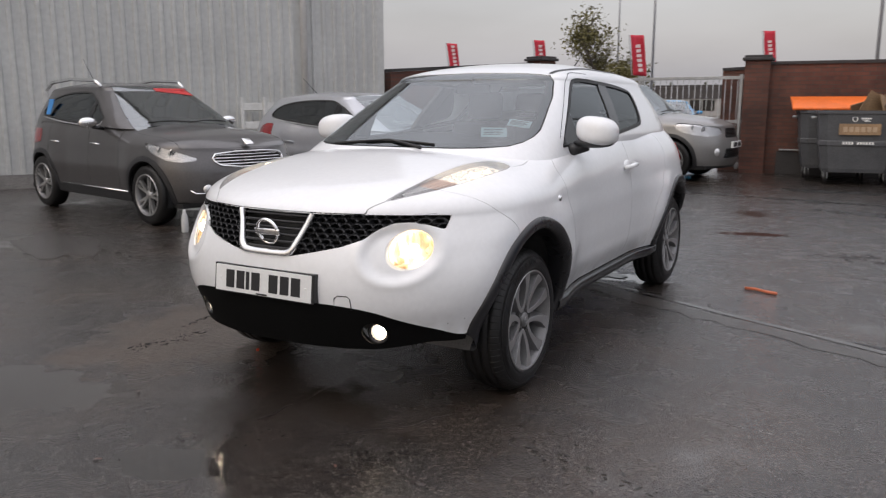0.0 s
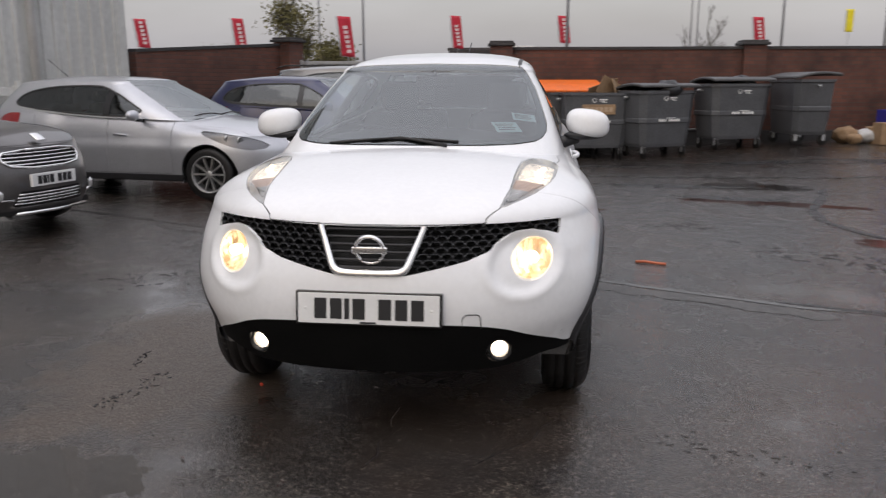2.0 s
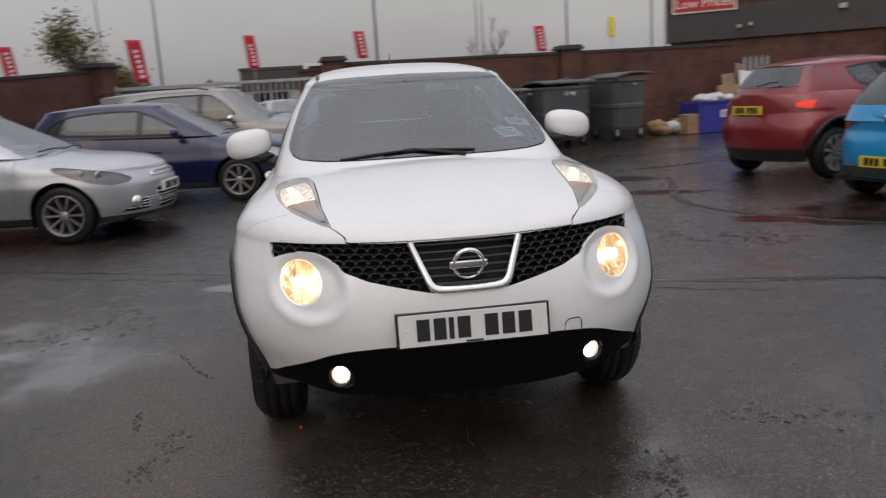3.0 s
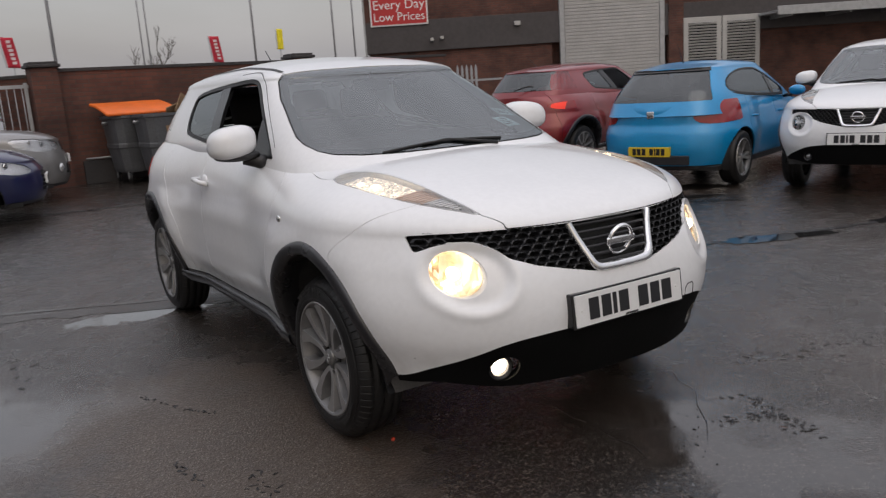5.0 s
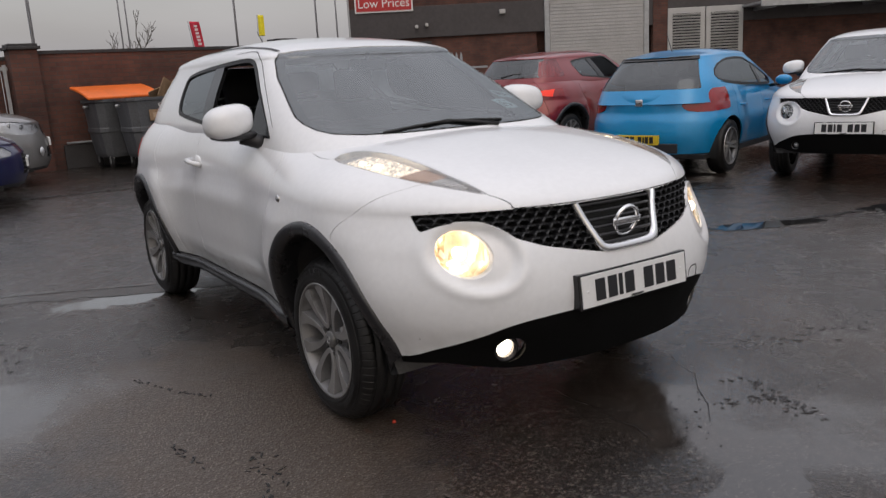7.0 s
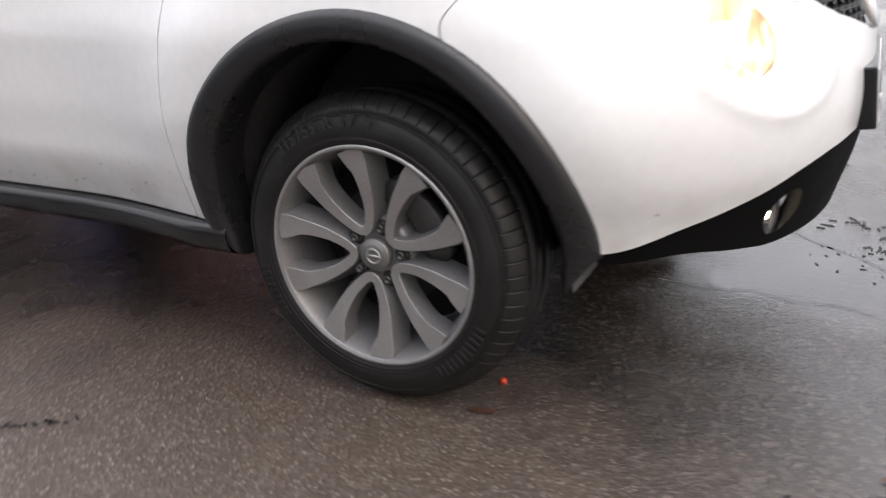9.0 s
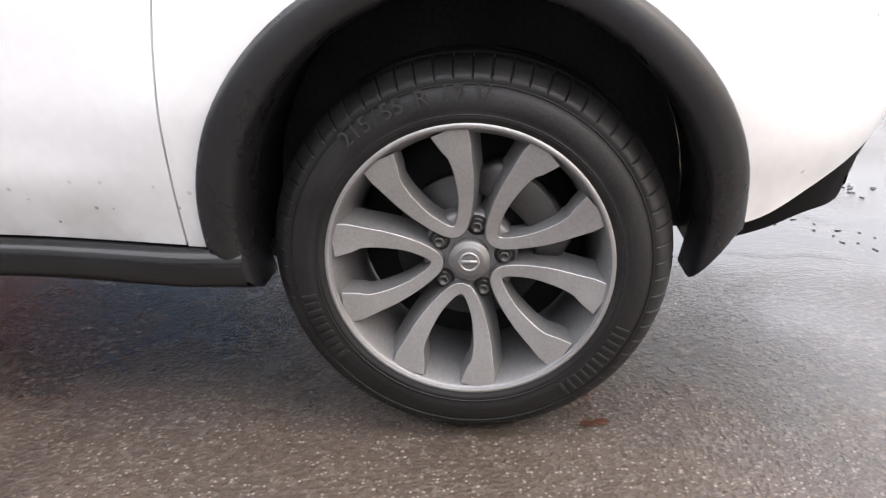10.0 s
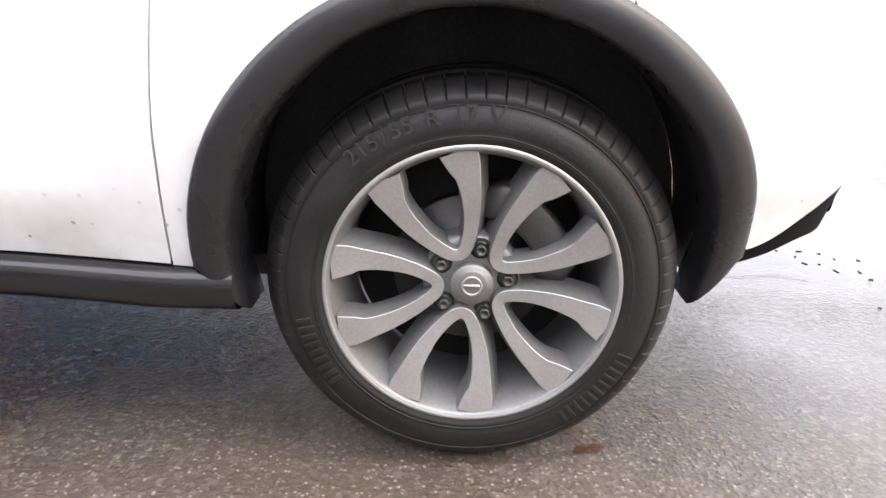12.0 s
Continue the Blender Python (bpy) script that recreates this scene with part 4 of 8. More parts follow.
def arch_band(bm, y0, sd, slant):
    """A rounded plastic band round one wheel arch; its feet are cut at a slant."""
    sect = [(0.0, -0.012), (0.0, 0.004), (0.06, 0.011), (0.2, 0.015), (0.42, 0.0165), (0.62, 0.0145), (0.8, 0.009), (0.93, 0.0), (1.0, -0.012), (1.03, -0.04), (1.05, -0.09)]
    rows = []
    for k in range(-6, 55):
        t = k / 48
        row = []
        for f, dx in sect:
            a, b = 0.433 - 0.066 * min(f, 1.05), 0.450 - 0.057 * min(f, 1.05)
            c = math.pi * min(max(t, 0), 1)
            y, z = y0 - a * math.cos(c) * (1 + 0.028 * max(math.cos(c), 0)), 0.36 + b * math.sin(c)
            if t < 0 or t > 1:
                d = (-t if t < 0 else t - 1) * 8
                foot = 0.005 + slant[0 if t < 0 else 1] * min(f, 1)
                z -= d * foot
                y += (1 if t < 0 else -1) * d * 0.012
            row.append(bm.verts.new((sd * (body_x(y, max(z, 0.26)) + dx), y, z)))
        rows.append(row)
    for p, q in zip(rows, rows[1:]):
        for k in range(len(sect) - 1):
            f = (p[k], q[k], q[k + 1], p[k + 1])
            bm.faces.new(f if sd < 0 else f[::-1])


def sill_band(bm, sd):
    rows = []
    for k in range(41):
        y = 0.372 + (2.53 - 0.744) * k / 40
        x0 = body_x(y, 0.37) - 0.016 * (1 - float(ease(min(y - 0.372, 2.158 - y), 0.0, 0.13)))
        rows.append([bm.verts.new((sd * (x0 + dx), y, z)) for dx, z in ((-0.03, 0.3535), (0.002, 0.3535), (0.013, 0.349), (0.021, 0.340), (0.024, 0.330), (0.021, 0.311), (0.012, 0.293), (-0.004, 0.279), (-0.03, 0.271), (-0.10, 0.268))])
    for p, q in zip(rows, rows[1:]):
        for k in range(9):
            f = (p[k], q[k], q[k + 1], p[k + 1])
            bm.faces.new(f if sd < 0 else f[::-1])


S_NOSE, S_SIDE, S_TAIL = np.linspace(0, 1, 105), np.linspace(1, 2, 125), np.linspace(2, 3, 30)
S_ALL = np.concatenate([S_NOSE, S_SIDE[1:], S_TAIL[1:]])
V_ALL = np.concatenate([np.linspace(0, 1, 54), np.linspace(1, 2, 54)[1:]])
S_FRONT = np.concatenate([S_NOSE, S_SIDE[1:40]])
S_BACK = np.concatenate([S_SIDE[90:], S_TAIL[1:]])


# flat black disc on the hub that paints the shade of a nut's hollow
def pocket(y, z):
    bm = bmesh.new()
    add_lathe(bm, [(0.0005, 0.0565), (0.0168, 0.0565), (0.0176, 0.0545)], 24, pose(0, y, z))
    return bm


def build_wheel(name_of_spokes="spoke"):
    """A wheel on the x axis, its face towards +x."""
    w = thing("wheel", "black tyre on a machined grey alloy wheel", "wheel")
    bm = bmesh.new()
    prof = [(0.222, -0.095), (0.250, -0.104), (0.285, -0.102), (0.308, -0.094), (0.322, -0.078), (0.3275, -0.052), (0.321, -0.050), (0.321, -0.044), (0.329, -0.042),
            (0.329, -0.012), (0.322, -0.010), (0.322, -0.002), (0.329, 0.0), (0.329, 0.034), (0.322, 0.036), (0.322, 0.042), (0.3275, 0.046),
            (0.3215, 0.060), (0.3130, 0.074), (0.3035, 0.084), (0.2945, 0.0905), (0.2925, 0.0895), (0.282, 0.0965), (0.266, 0.1030), (0.252, 0.1030), (0.245, 0.101), (0.243, 0.1025), (0.238, 0.100), (0.231, 0.096), (0.222, 0.094)]
    steps = [2 * math.pi / 66 * (k + f) for k in range(66) for f in (0.0, 0.015, 0.085, 0.10, 0.16, 0.55, 0.94)]
    rows = []
    for ring, (r, x) in enumerate(prof):
        row = []
        for k, a in enumerate(steps):
            rr = r - (0.0055 if 15 <= ring <= 19 and k % 7 in (1, 2) else 0.0)
            row.append(bm.verts.new((x, rr * math.cos(a), rr * math.sin(a))))
        rows.append(row)
    for p, q in zip(rows, rows[1:]):
        for k in range(len(steps)):
            j = (k + 1) % len(steps)
            bm.faces.new((p[k], p[j], q[j], q[k]))
    bmesh.ops.recalc_face_normals(bm, faces=bm.faces)
    tyre = part("tyre", bm, rubber, w, "worn black rubber tyre with raised sidewall marks")
    bm = bmesh.new()
    add_lathe(bm, [(0.2325, 0.090), (0.2325, 0.0965), (0.229, 0.0985), (0.224, 0.0975), (0.221, 0.092), (0.214, 0.078), (0.206, 0.04), (0.198, -0.02), (0.200, -0.09)], 96)
    rim = part("rim", bm, alloy_dark, w, "grey painted alloy wheel barrel")
    bm = bmesh.new()
    add_lathe(bm, [(0.2326, 0.0966), (0.2305, 0.0990), (0.2265, 0.0988), (0.2240, 0.0965)], 96)
    part("lip", bm, alloy, rim, "bright machined rim lip")
    face = curve((0.040, 0.0665), (0.08, 0.071), (0.15, 0.082), (0.225, 0.0935))
    # each spoke is a U: two arms from the rim that meet beside the hub
    arm = curve((0.0530, 0.0), (0.0545, 0.006), (0.060, 0.0135), (0.075, 0.0245), (0.095, 0.0360), (0.12, 0.0465), (0.15, 0.0555), (0.18, 0.0605), (0.214, 0.0605))
    wid = curve((0.053, 0.0098), (0.095, 0.0112), (0.12, 0.0132), (0.15, 0.0158), (0.166, 0.0176), (0.182, 0.0232), (0.214, 0.0288))
    us = [0.0530, 0.0532, 0.0538, 0.0548, 0.0565, 0.060, 0.066, 0.075, 0.085, 0.097, 0.11, 0.125, 0.14, 0.155, 0.17, 0.185, 0.20, 0.214]
    line = [(u, -float(arm(u)), float(wid(u))) for u in us[::-1]] + [(u, float(arm(u)), float(wid(u))) for u in us[1:]]
    for i in range(5):
        a0 = radians(-103.6 + 72 * i)
        ca, sa = math.cos(a0), math.sin(a0)
        bm = bmesh.new()
        rows = []
        for k, (u, v, hw) in enumerate(line):
            p, q = line[max(k - 1, 0)], line[min(k + 1, len(line) - 1)]
            d = np.array((q[0] - p[0], q[1] - p[1]))
            d /= np.linalg.norm(d)
            nn = np.array((-d[1], d[0]))
            row = []
            x = float(face(math.hypot(u, v)))
            # inner side of the U first
            for e, dx in ((2.0, -0.050), (1.62, -0.034), (1.12, -0.007), (1.0, -0.0009), (0.94, 0.0), (-0.94, 0.0), (-1.0, -0.0009), (-1.10, -0.008), (-1.28, -0.045)):
                add = (e - 1) * 0.0135 + hw if e > 1 else (hw * e if e >= -1 else -hw + (e + 1) * 0.016)
                if u < 0.075 and e > 1:
                    add = min(add, hw + 0.006)
                pu, pv = u + nn[0] * add, v + nn[1] * add
                row.append(bm.verts.new((x + dx, pu * ca - pv * sa, pu * sa + pv * ca)))
            rows.append(row)
        for p, q in zip(rows, rows[1:]):
            for k in range(8):
                f = bm.faces.new((p[k], q[k], q[k + 1], p[k + 1]))
                f.material_index = 0 if 3 <= k <= 5 else 1
                f.smooth = k != 4
        bmesh.ops.recalc_face_normals(bm, faces=bm.faces)
        mid_f = [f for f in bm.faces if f.material_index == 0]
        if sum(f.normal.x for f in mid_f) < 0:
            bmesh.ops.reverse_faces(bm, faces=bm.faces)
        bmesh.ops.split_edges(bm, edges=[e for e in bm.edges if len({f.material_index for f in e.link_faces}) == 2])
        part(name_of_spokes, bm, [alloy, alloy_dark], w, "machined U-shaped alloy spoke with grey flanks", False)
    bm = bmesh.new()
    add_lathe(bm, [(0.0005, 0.055), (0.040, 0.055), (0.070, 0.052), (0.078, 0.046), (0.080, 0.0)], 48)
    hub = part("hub", bm, alloy_dark, w, "grey wheel centre")
    bm = bmesh.new()
    add_lathe(bm, [(0.0005, 0.077), (0.022, 0.0768), (0.0265, 0.0745), (0.0275, 0.0735), (0.0325, 0.0725), (0.0345, 0.070), (0.0345, 0.050)], 40)
    cap = part("cap", bm, alloy_mid, w, "grey centre cap")
    bm = bmesh.new()
    add_lathe(bm, [(0.013, 0.0768), (0.0135, 0.0785), (0.0165, 0.0785), (0.017, 0.0768)], 32)
    add_box(bm, 0.0768, -0.0175, -0.003, 0.0782, 0.0175, 0.003)
    part("emblem", bm, alloy, cap, "plain ring-and-bar emblem")
    for i in range(5):
        a = radians(76.4 + 72 * i)
        y, z = 0.0572 * math.cos(a), 0.0572 * math.sin(a)
        bm = bmesh.new()
        add_lathe(bm, [(0.0005, 0.064), (0.0055, 0.064), (0.006, 0.0685), (0.0092, 0.069), (0.0100, 0.067), (0.0100, 0.050)], 6, pose(0, y, z))
        add_lathe(bm, [(0.0100, 0.058), (0.0125, 0.0578), (0.0130, 0.052)], 20, pose(0, y, z))
        part("nut_pocket", pocket(y, z), inner_black, hub)
        part("wheel_nut", bm, iron, hub, "dark steel wheel nut")
    bm = bmesh.new()
    add_lathe(bm, [(0.06, 0.012), (0.080, 0.012), (0.082, 0.006), (0.126, 0.004), (0.128, 0.002), (0.128, -0.014), (0.06, -0.014)], 64)
    part("brake_disc", bm, iron, w, "grey iron brake disc")
    bm = bmesh.new()
    add_lathe(bm, [(0.0005, -0.03), (0.185, -0.035), (0.197, -0.06)], 48)
    part("backing_plate", bm, inner_black, w)
    bm = bmesh.new()
    rings = []
    for k in range(10):
        a = radians(-8 - 84 * k / 9)
        f = 0.9 if k in (0, 9) else 1.0
        rings.append([bm.verts.new((x, r * math.cos(a + math.pi / 2), -r * math.sin(a + math.pi / 2) * -1)) for x, r in ((0.0, 0.105), (0.044 * f, 0.105), (0.048 * f, 0.112), (0.048 * f, 0.158 * f), (0.042 * f, 0.166 * f), (0.0, 0.166 * f))])
    for p, q in zip(rings, rings[1:]):
        for k in range(6):
            bm.faces.new((p[k], p[(k + 1) % 6], q[(k + 1) % 6], q[k]))
    bm.faces.new(rings[0])
    bm.faces.new(rings[-1][::-1])
    bmesh.ops.recalc_face_normals(bm, faces=bm.faces)
    part("brake_caliper", bm, iron, w, "dark cast brake caliper")
    return w, tyre


def sidewall_text(tyre, text, radius, size, centre, x):
    """Raised characters round the tyre's sidewall, read from outside."""
    cu = bpy.data.curves.new("sidewall_mark", "FONT")
    adv = size * 0.50
    for i, ch in enumerate(text):
        if ch == " ":
            continue
        cu.body, cu.size, cu.extrude, cu.align_x = ch, size, 0.0012, "CENTER"
        tmp = bpy.data.objects.new("sidewall_mark", cu)
        scene.collection.objects.link(tmp)
        bpy.context.view_layer.update()
        me = bpy.data.meshes.new_from_object(tmp.evaluated_get(bpy.context.evaluated_depsgraph_get()))
        bpy.data.objects.remove(tmp)
        a = centre + (len(text) / 2 - i - 0.5) * adv / radius
        # read clockwise, facing the wheel's +x
        m = Matrix(((0, 0, 1, x), (math.sin(a), math.cos(a), 0, math.cos(a) * radius), (-math.cos(a), math.sin(a), 0, math.sin(a) * radius), (0, 0, 0, 1)))
        me.transform(m)
        me.materials.append(rubber_mark)
        ob = new("sidewall_mark", me)
        ob.parent = tyre


trim_satin = material("satin_black_plastic", (0.018, 0.018, 0.020), 0.28, 0, 0.2, 9, 0.06, 900)
trim_satin.node_tree.nodes["Principled BSDF"].inputs["Specular IOR Level"].default_value = 0.5
trim_gloss = material("smooth_black_sill_plastic", (0.012, 0.012, 0.013), 0.17, 0, 0.2, 9)
mesh_black = material("black_grille_plastic", (0.010, 0.010, 0.011), 0.40, 0, 0.2, 20)
lens_clear = glass_material("clear_lamp_lens", (0.97, 0.97, 0.97), 1.0, 0.0, 1.42)
# copy of the privacy glass, darkened so the right pane hardly reflects the sky
glass_dim = glass_material("dimmed_rear_glass", (0.07, 0.07, 0.07), 1.0, 0.0, 1.3)
glass_side = glass_material("side_window_glass", (0.50, 0.53, 0.52), 1.0, 0.0, 1.6)


def glitter_material(name, deep, bright, low, high, scale):
    """A lit lamp's faceted reflector: the bulb's light put in as a glow broken into cells and flutes."""
    m = bpy.data.materials.new(name)
    m.use_nodes = True
    n, l = m.node_tree.nodes, m.node_tree.links
    b = n["Principled BSDF"]
    tc, vo, wv = n.new("ShaderNodeTexCoord"), n.new("ShaderNodeTexVoronoi"), n.new("ShaderNodeTexNoise")
    vo.inputs["Scale"].default_value, wv.inputs["Scale"].default_value, wv.inputs["Detail"].default_value = scale, scale * 0.4, 3.0
    flute = n.new("ShaderNodeMapping")
    flute.inputs["Scale"].default_value = (1.6, 1.6, 0.45)
    l.new(tc.outputs["Object"], flute.inputs[0])
    l.new(flute.outputs[0], vo.inputs["Vector"])
    l.new(flute.outputs[0], wv.inputs["Vector"])
    mul, r, st = n.new("ShaderNodeMath"), n.new("ShaderNodeValToRGB"), n.new("ShaderNodeMapRange")
    mul.operation = "MULTIPLY"
    l.new(vo.outputs["Color"], mul.inputs[0])
    l.new(wv.outputs["Fac"], mul.inputs[1])
    r.color_ramp.elements[0].color, r.color_ramp.elements[1].color = (*deep, 1), (*bright, 1)
    r.color_ramp.elements[0].position, r.color_ramp.elements[1].position = 0.05, 0.55
    l.new(mul.outputs[0], r.inputs[0])
    st.inputs["To Min"].default_value, st.inputs["To Max"].default_value = low, high
    l.new(mul.outputs[0], st.inputs["Value"])
    l.new(r.outputs[0], b.inputs["Base Color"])
    l.new(r.outputs[0], b.inputs["Emission Color"])
    l.new(st.outputs[0], b.inputs["Emission Strength"])
    b.inputs["Roughness"].default_value, b.inputs["Metallic"].default_value = 0.25, 0.6
    return m


head_glitter = glitter_material("lit_headlight_reflector", (0.50, 0.33, 0.17), (1.0, 0.90, 0.70), 0.03, 1.15, 42)
side_glitter = glitter_material("lit_side_reflector", (0.55, 0.50, 0.46), (1.0, 0.86, 0.66), 0.06, 2.6, 95)


def deck_z(x, y):
    """Height of the bonnet line's surface above (x, y)."""
    s_at = 1 + max(0.0, y) / 2.5
    if y < 0:
        s_at = brentish(lambda q: float(BODY.outline(np.float64(q), 0.86)[1]) - y, 0.0, 1.0)
    v_at = brentish(lambda q: x - float(BODY(np.float64(s_at), np.float64(q))[0]), 1.0, 2.0)
    return float(BODY(np.float64(s_at), np.float64(v_at))[2])


def brentish(fn, a, b):
    """Root of a rising function by halving."""
    for _ in range(26):
        m = (a + b) / 2
        a, b = (a, m) if fn(m) > 0 else (m, b)
    return (a + b) / 2


alloy_mid = material("grey_cap_paint", (0.20, 0.198, 0.196), 0.4, 0.6, 0.08, 14)
amber_pale = material("pale_amber_lens", (0.72, 0.52, 0.40), 0.22, 0.3, 0.1, 30)
lamp_silver = material("silvered_lamp_interior", (0.72, 0.71, 0.70), 0.20, 0.5, 0.15, 40, 0.3, 160)
lamp_bowl_lit = glow_material("lit_reflector", (1.0, 0.74, 0.40), 0.75)
under_black = material("black_lower_plastic", (0.0045, 0.0045, 0.0045), 0.7, 0, 0.2, 8)
under_black.node_tree.nodes["Principled BSDF"].inputs["Specular IOR Level"].default_value = 0.07
lamp_grey = material("unlit_lamp", (0.62, 0.62, 0.62), 0.15, 0.6, 0.1, 30)
rubber_mark = material("raised_rubber_mark", (0.028, 0.027, 0.026), 0.5, 0, 0.2, 30)


def build_crossover(label, paint_white, lit=True, plate_mat=None, at=None):
    car = thing("crossover_car", label, "car", at)
    plate_mat = plate_mat or plate_white
    glow_h, glow_f, glow_s = (glow_head, glow_fog, glow_side) if lit else (lamp_grey, lamp_grey, lamp_grey)

    def low(P):
        front = P[:, 2] - white_low(P[:, 0])
        return np.where(P[:, 1] < -0.36, front, P[:, 2] - 0.356)

    def panel(name, s, v, keep, mat=None, lift=0.0, sides=(1, -1), rim=0.012, label="", parent=car, shell=BODY):
        mat = mat or paint_white
        return part(name, skin(shell, s, v, keep, lift, sides, rim, brow if shell is BODY else None), mat, parent, label)

    outer = lambda P: arch(P, 0.429, 0.806)
    inner = lambda P: arch(P, 0.362, 0.748)
    lamp = lambda P: np.minimum(inside(LAMP, P[:, 0], P[:, 1]), P[:, 2] - 0.86)
    panel("bonnet", S_FRONT, V_ALL[52:], [lambda P: in_bonnet(P) - 0.002], label="white bonnet with a gentle crown")
    bumper = panel("front_bumper", S_FRONT, V_ALL, [lambda P: -in_bonnet(P) - 0.002, lambda P: -lamp(P) - 0.002, lambda P: wing_seam(P[:, 2]) - P[:, 1] - 0.0015,
                   low, outer, lambda P: -in_grille(P), lambda P: head_ring(P) - 0.0780], label="white front bumper with an open grille")
    for sd in (1, -1):
        panel("front_wing", S_FRONT, V_ALL, [lambda P: -in_bonnet(P) - 0.002, lambda P: -lamp(P) - 0.002, lambda P: P[:, 1] - wing_seam(P[:, 2]) - 0.0015, outer,
              lambda P: door_front(P[:, 2]) - P[:, 1] - 0.002, low, lambda P: P[:, 0] - cowl_x(P[:, 1]), lambda P: 1.13 - P[:, 2]], sides=(sd,))
        door = panel("front_door", S_SIDE, V_ALL, [lambda P: P[:, 1] - door_front(P[:, 2]) - 0.002, lambda P: 1.558 - P[:, 1], lambda P: P[:, 2] - 0.358,
                     lambda P: belt(P[:, 1]) - P[:, 2], outer, lambda P: P[:, 0] - 0.5], sides=(sd,), label="white front door")
        bm = bmesh.new()
        hx = 0.800
        add_tube(bm, [(sd * hx, 1.445, 0.925), (sd * (hx + 0.032), 1.470, 0.934), (sd * (hx + 0.036), 1.53, 0.940), (sd * (hx + 0.030), 1.600, 0.942), (sd * (hx - 0.01), 1.625, 0.940)], 0.0135, 10)
        part("door_handle", bm, paint_white, door, "white pull handle")
        bm = bmesh.new()
        bmesh.ops.create_uvsphere(bm, u_segments=20, v_segments=10, radius=1, matrix=Matrix.Translation((sd * 0.790, 1.52, 0.936)) @ Matrix.Diagonal((0.014, 0.055, 0.035, 1)))
        part("handle_recess", bm, paint_white, door)
        panel("rear_door", S_SIDE, V_ALL, [lambda P: P[:, 1] - 1.562, lambda P: rear_door(P[:, 2]) - P[:, 1] - 0.002, lambda P: P[:, 2] - 0.358, lambda P: belt(P[:, 1]) - P[:, 2],
              outer, lambda P: P[:, 0] - 0.5], sides=(sd,), label="white rear door")
        panel("rear_quarter", S_BACK, V_ALL, [lambda P: P[:, 1] - rear_door(P[:, 2]) - 0.002, lambda P: 2.98 - P[:, 1], lambda P: P[:, 2] - 0.358, lambda P: belt(P[:, 1]) - P[:, 2], outer,
              lambda P: P[:, 0] - 0.3], sides=(sd,), label="swollen white rear wing")
        bm = bmesh.new()
        sill_band(bm, sd)
        part("sill", bm, trim_gloss, car, "black plastic sill")
        for y0 in AXLES:
            bm = bmesh.new()
            arch_band(bm, y0, sd, (0.088, 0.082) if y0 == 0 else (0.082, 0.04))
            part("wheel_arch_trim", bm, trim_satin, car, "black plastic arch trim")
            bm = bmesh.new()
            rows = []
            for k in range(-1, 26):
                a = math.pi * (min(max(k, 0), 24) / 24 * 1.06 - 0.03)
                y, z = y0 + 0.39 * math.cos(a), 0.36 + 0.405 * math.sin(a)
                if k in (-1, 25):
                    z = 0.275
                rows.append([bm.verts.new((sd * x, y, z)) for x in (min(0.81, body_x(y, max(z, 0.26)) - 0.012), 0.70, 0.50)])
            for p, q in zip(rows, rows[1:]):
                for k in range(2):
                    bm.faces.new((p[k], p[k + 1], q[k + 1], q[k]))
            bm.faces.new([r[2] for r in rows])
            part("arch_liner", bm, liner_black, car, "black wheel-arch liner")
        # the long lamp on top of the wing
        cover = panel("wing_lamp", S_FRONT, V_ALL[52:], [lamp], lens_clear, 0.002, (sd,), 0.0, "lit swept-back lamp under a clear cover")
        cover.visible_shadow = False
        panel("lamp_bowl", S_FRONT, V_ALL[52:], [lambda P: lamp(P) + 0.004], lamp_silver, -0.024, (sd,), 0.0, "silvered lamp bowl", cover)
        panel("lamp_edge", S_FRONT, V_ALL[52:], [lambda P: lamp(P) + 0.001, lambda P: 0.0025 - lamp(P)], lamp_silver, 0.0, (sd,), 0.026, "silvery lamp wall", cover)
        fine_s, fine_v = np.linspace(0.6, 1.25, 90), np.linspace(1.0, 1.7, 90)
        panel("lit_reflector", fine_s, fine_v, [lambda P: lamp(P) - 0.012, lambda P: P[:, 1] + 0.30, lambda P: 0.04 - P[:, 1]], side_glitter if lit else lamp_silver, -0.018, (sd,), 0.004, "warm lit reflector", cover)
        for by in np.arange(-0.53, -0.31, 0.0165):
            bm = bmesh.new()
            x0 = 0.506 + 0.12 * (by + 0.27)
            x1 = 0.646 + (by + 0.30) * 0.55
            pts = []
            for k in range(5):
                x = x0 + 0.006 + (x1 - x0 - 0.022) * k / 4
                pts.append((sd * x, by + 0.02 * k / 4, deck_z(x, by) - 0.012))
            add_tube(bm, pts, 0.0042, 6)
            part("indicator_rib", bm, amber_pale if -0.42 < by < -0.26 else lamp_silver, cover)
        for (bx, by, br) in ((0.618, -0.035, 0.016), (0.600, -0.125, 0.021)):
            bm = bmesh.new()
            bmesh.ops.create_uvsphere(bm, u_segments=16, v_segments=10, radius=br, matrix=Matrix.Translation((sd * bx, by, deck_z(bx, by) - 0.018)) @ Matrix.Diagonal((1, 1.3, 0.5, 1)))
            part("bulb", bm, glow_s, cover, "lit warm bulb")
        # round headlight, its glass flush with the bumper
        hs, hv = np.linspace(0.26, 0.60, 70), np.linspace(0.62, 1.0, 50)

        def lamp_piece(name, keep, mat, depth, rim, label, parent=car):
            def shape(P):
                P = brow(P)
                P[:, 1] -= depth(head_ring(P))
                return P
            return part(name, skin(BODY, hs, hv, keep, 0.0, (sd,), rim, shape), mat, parent, label)
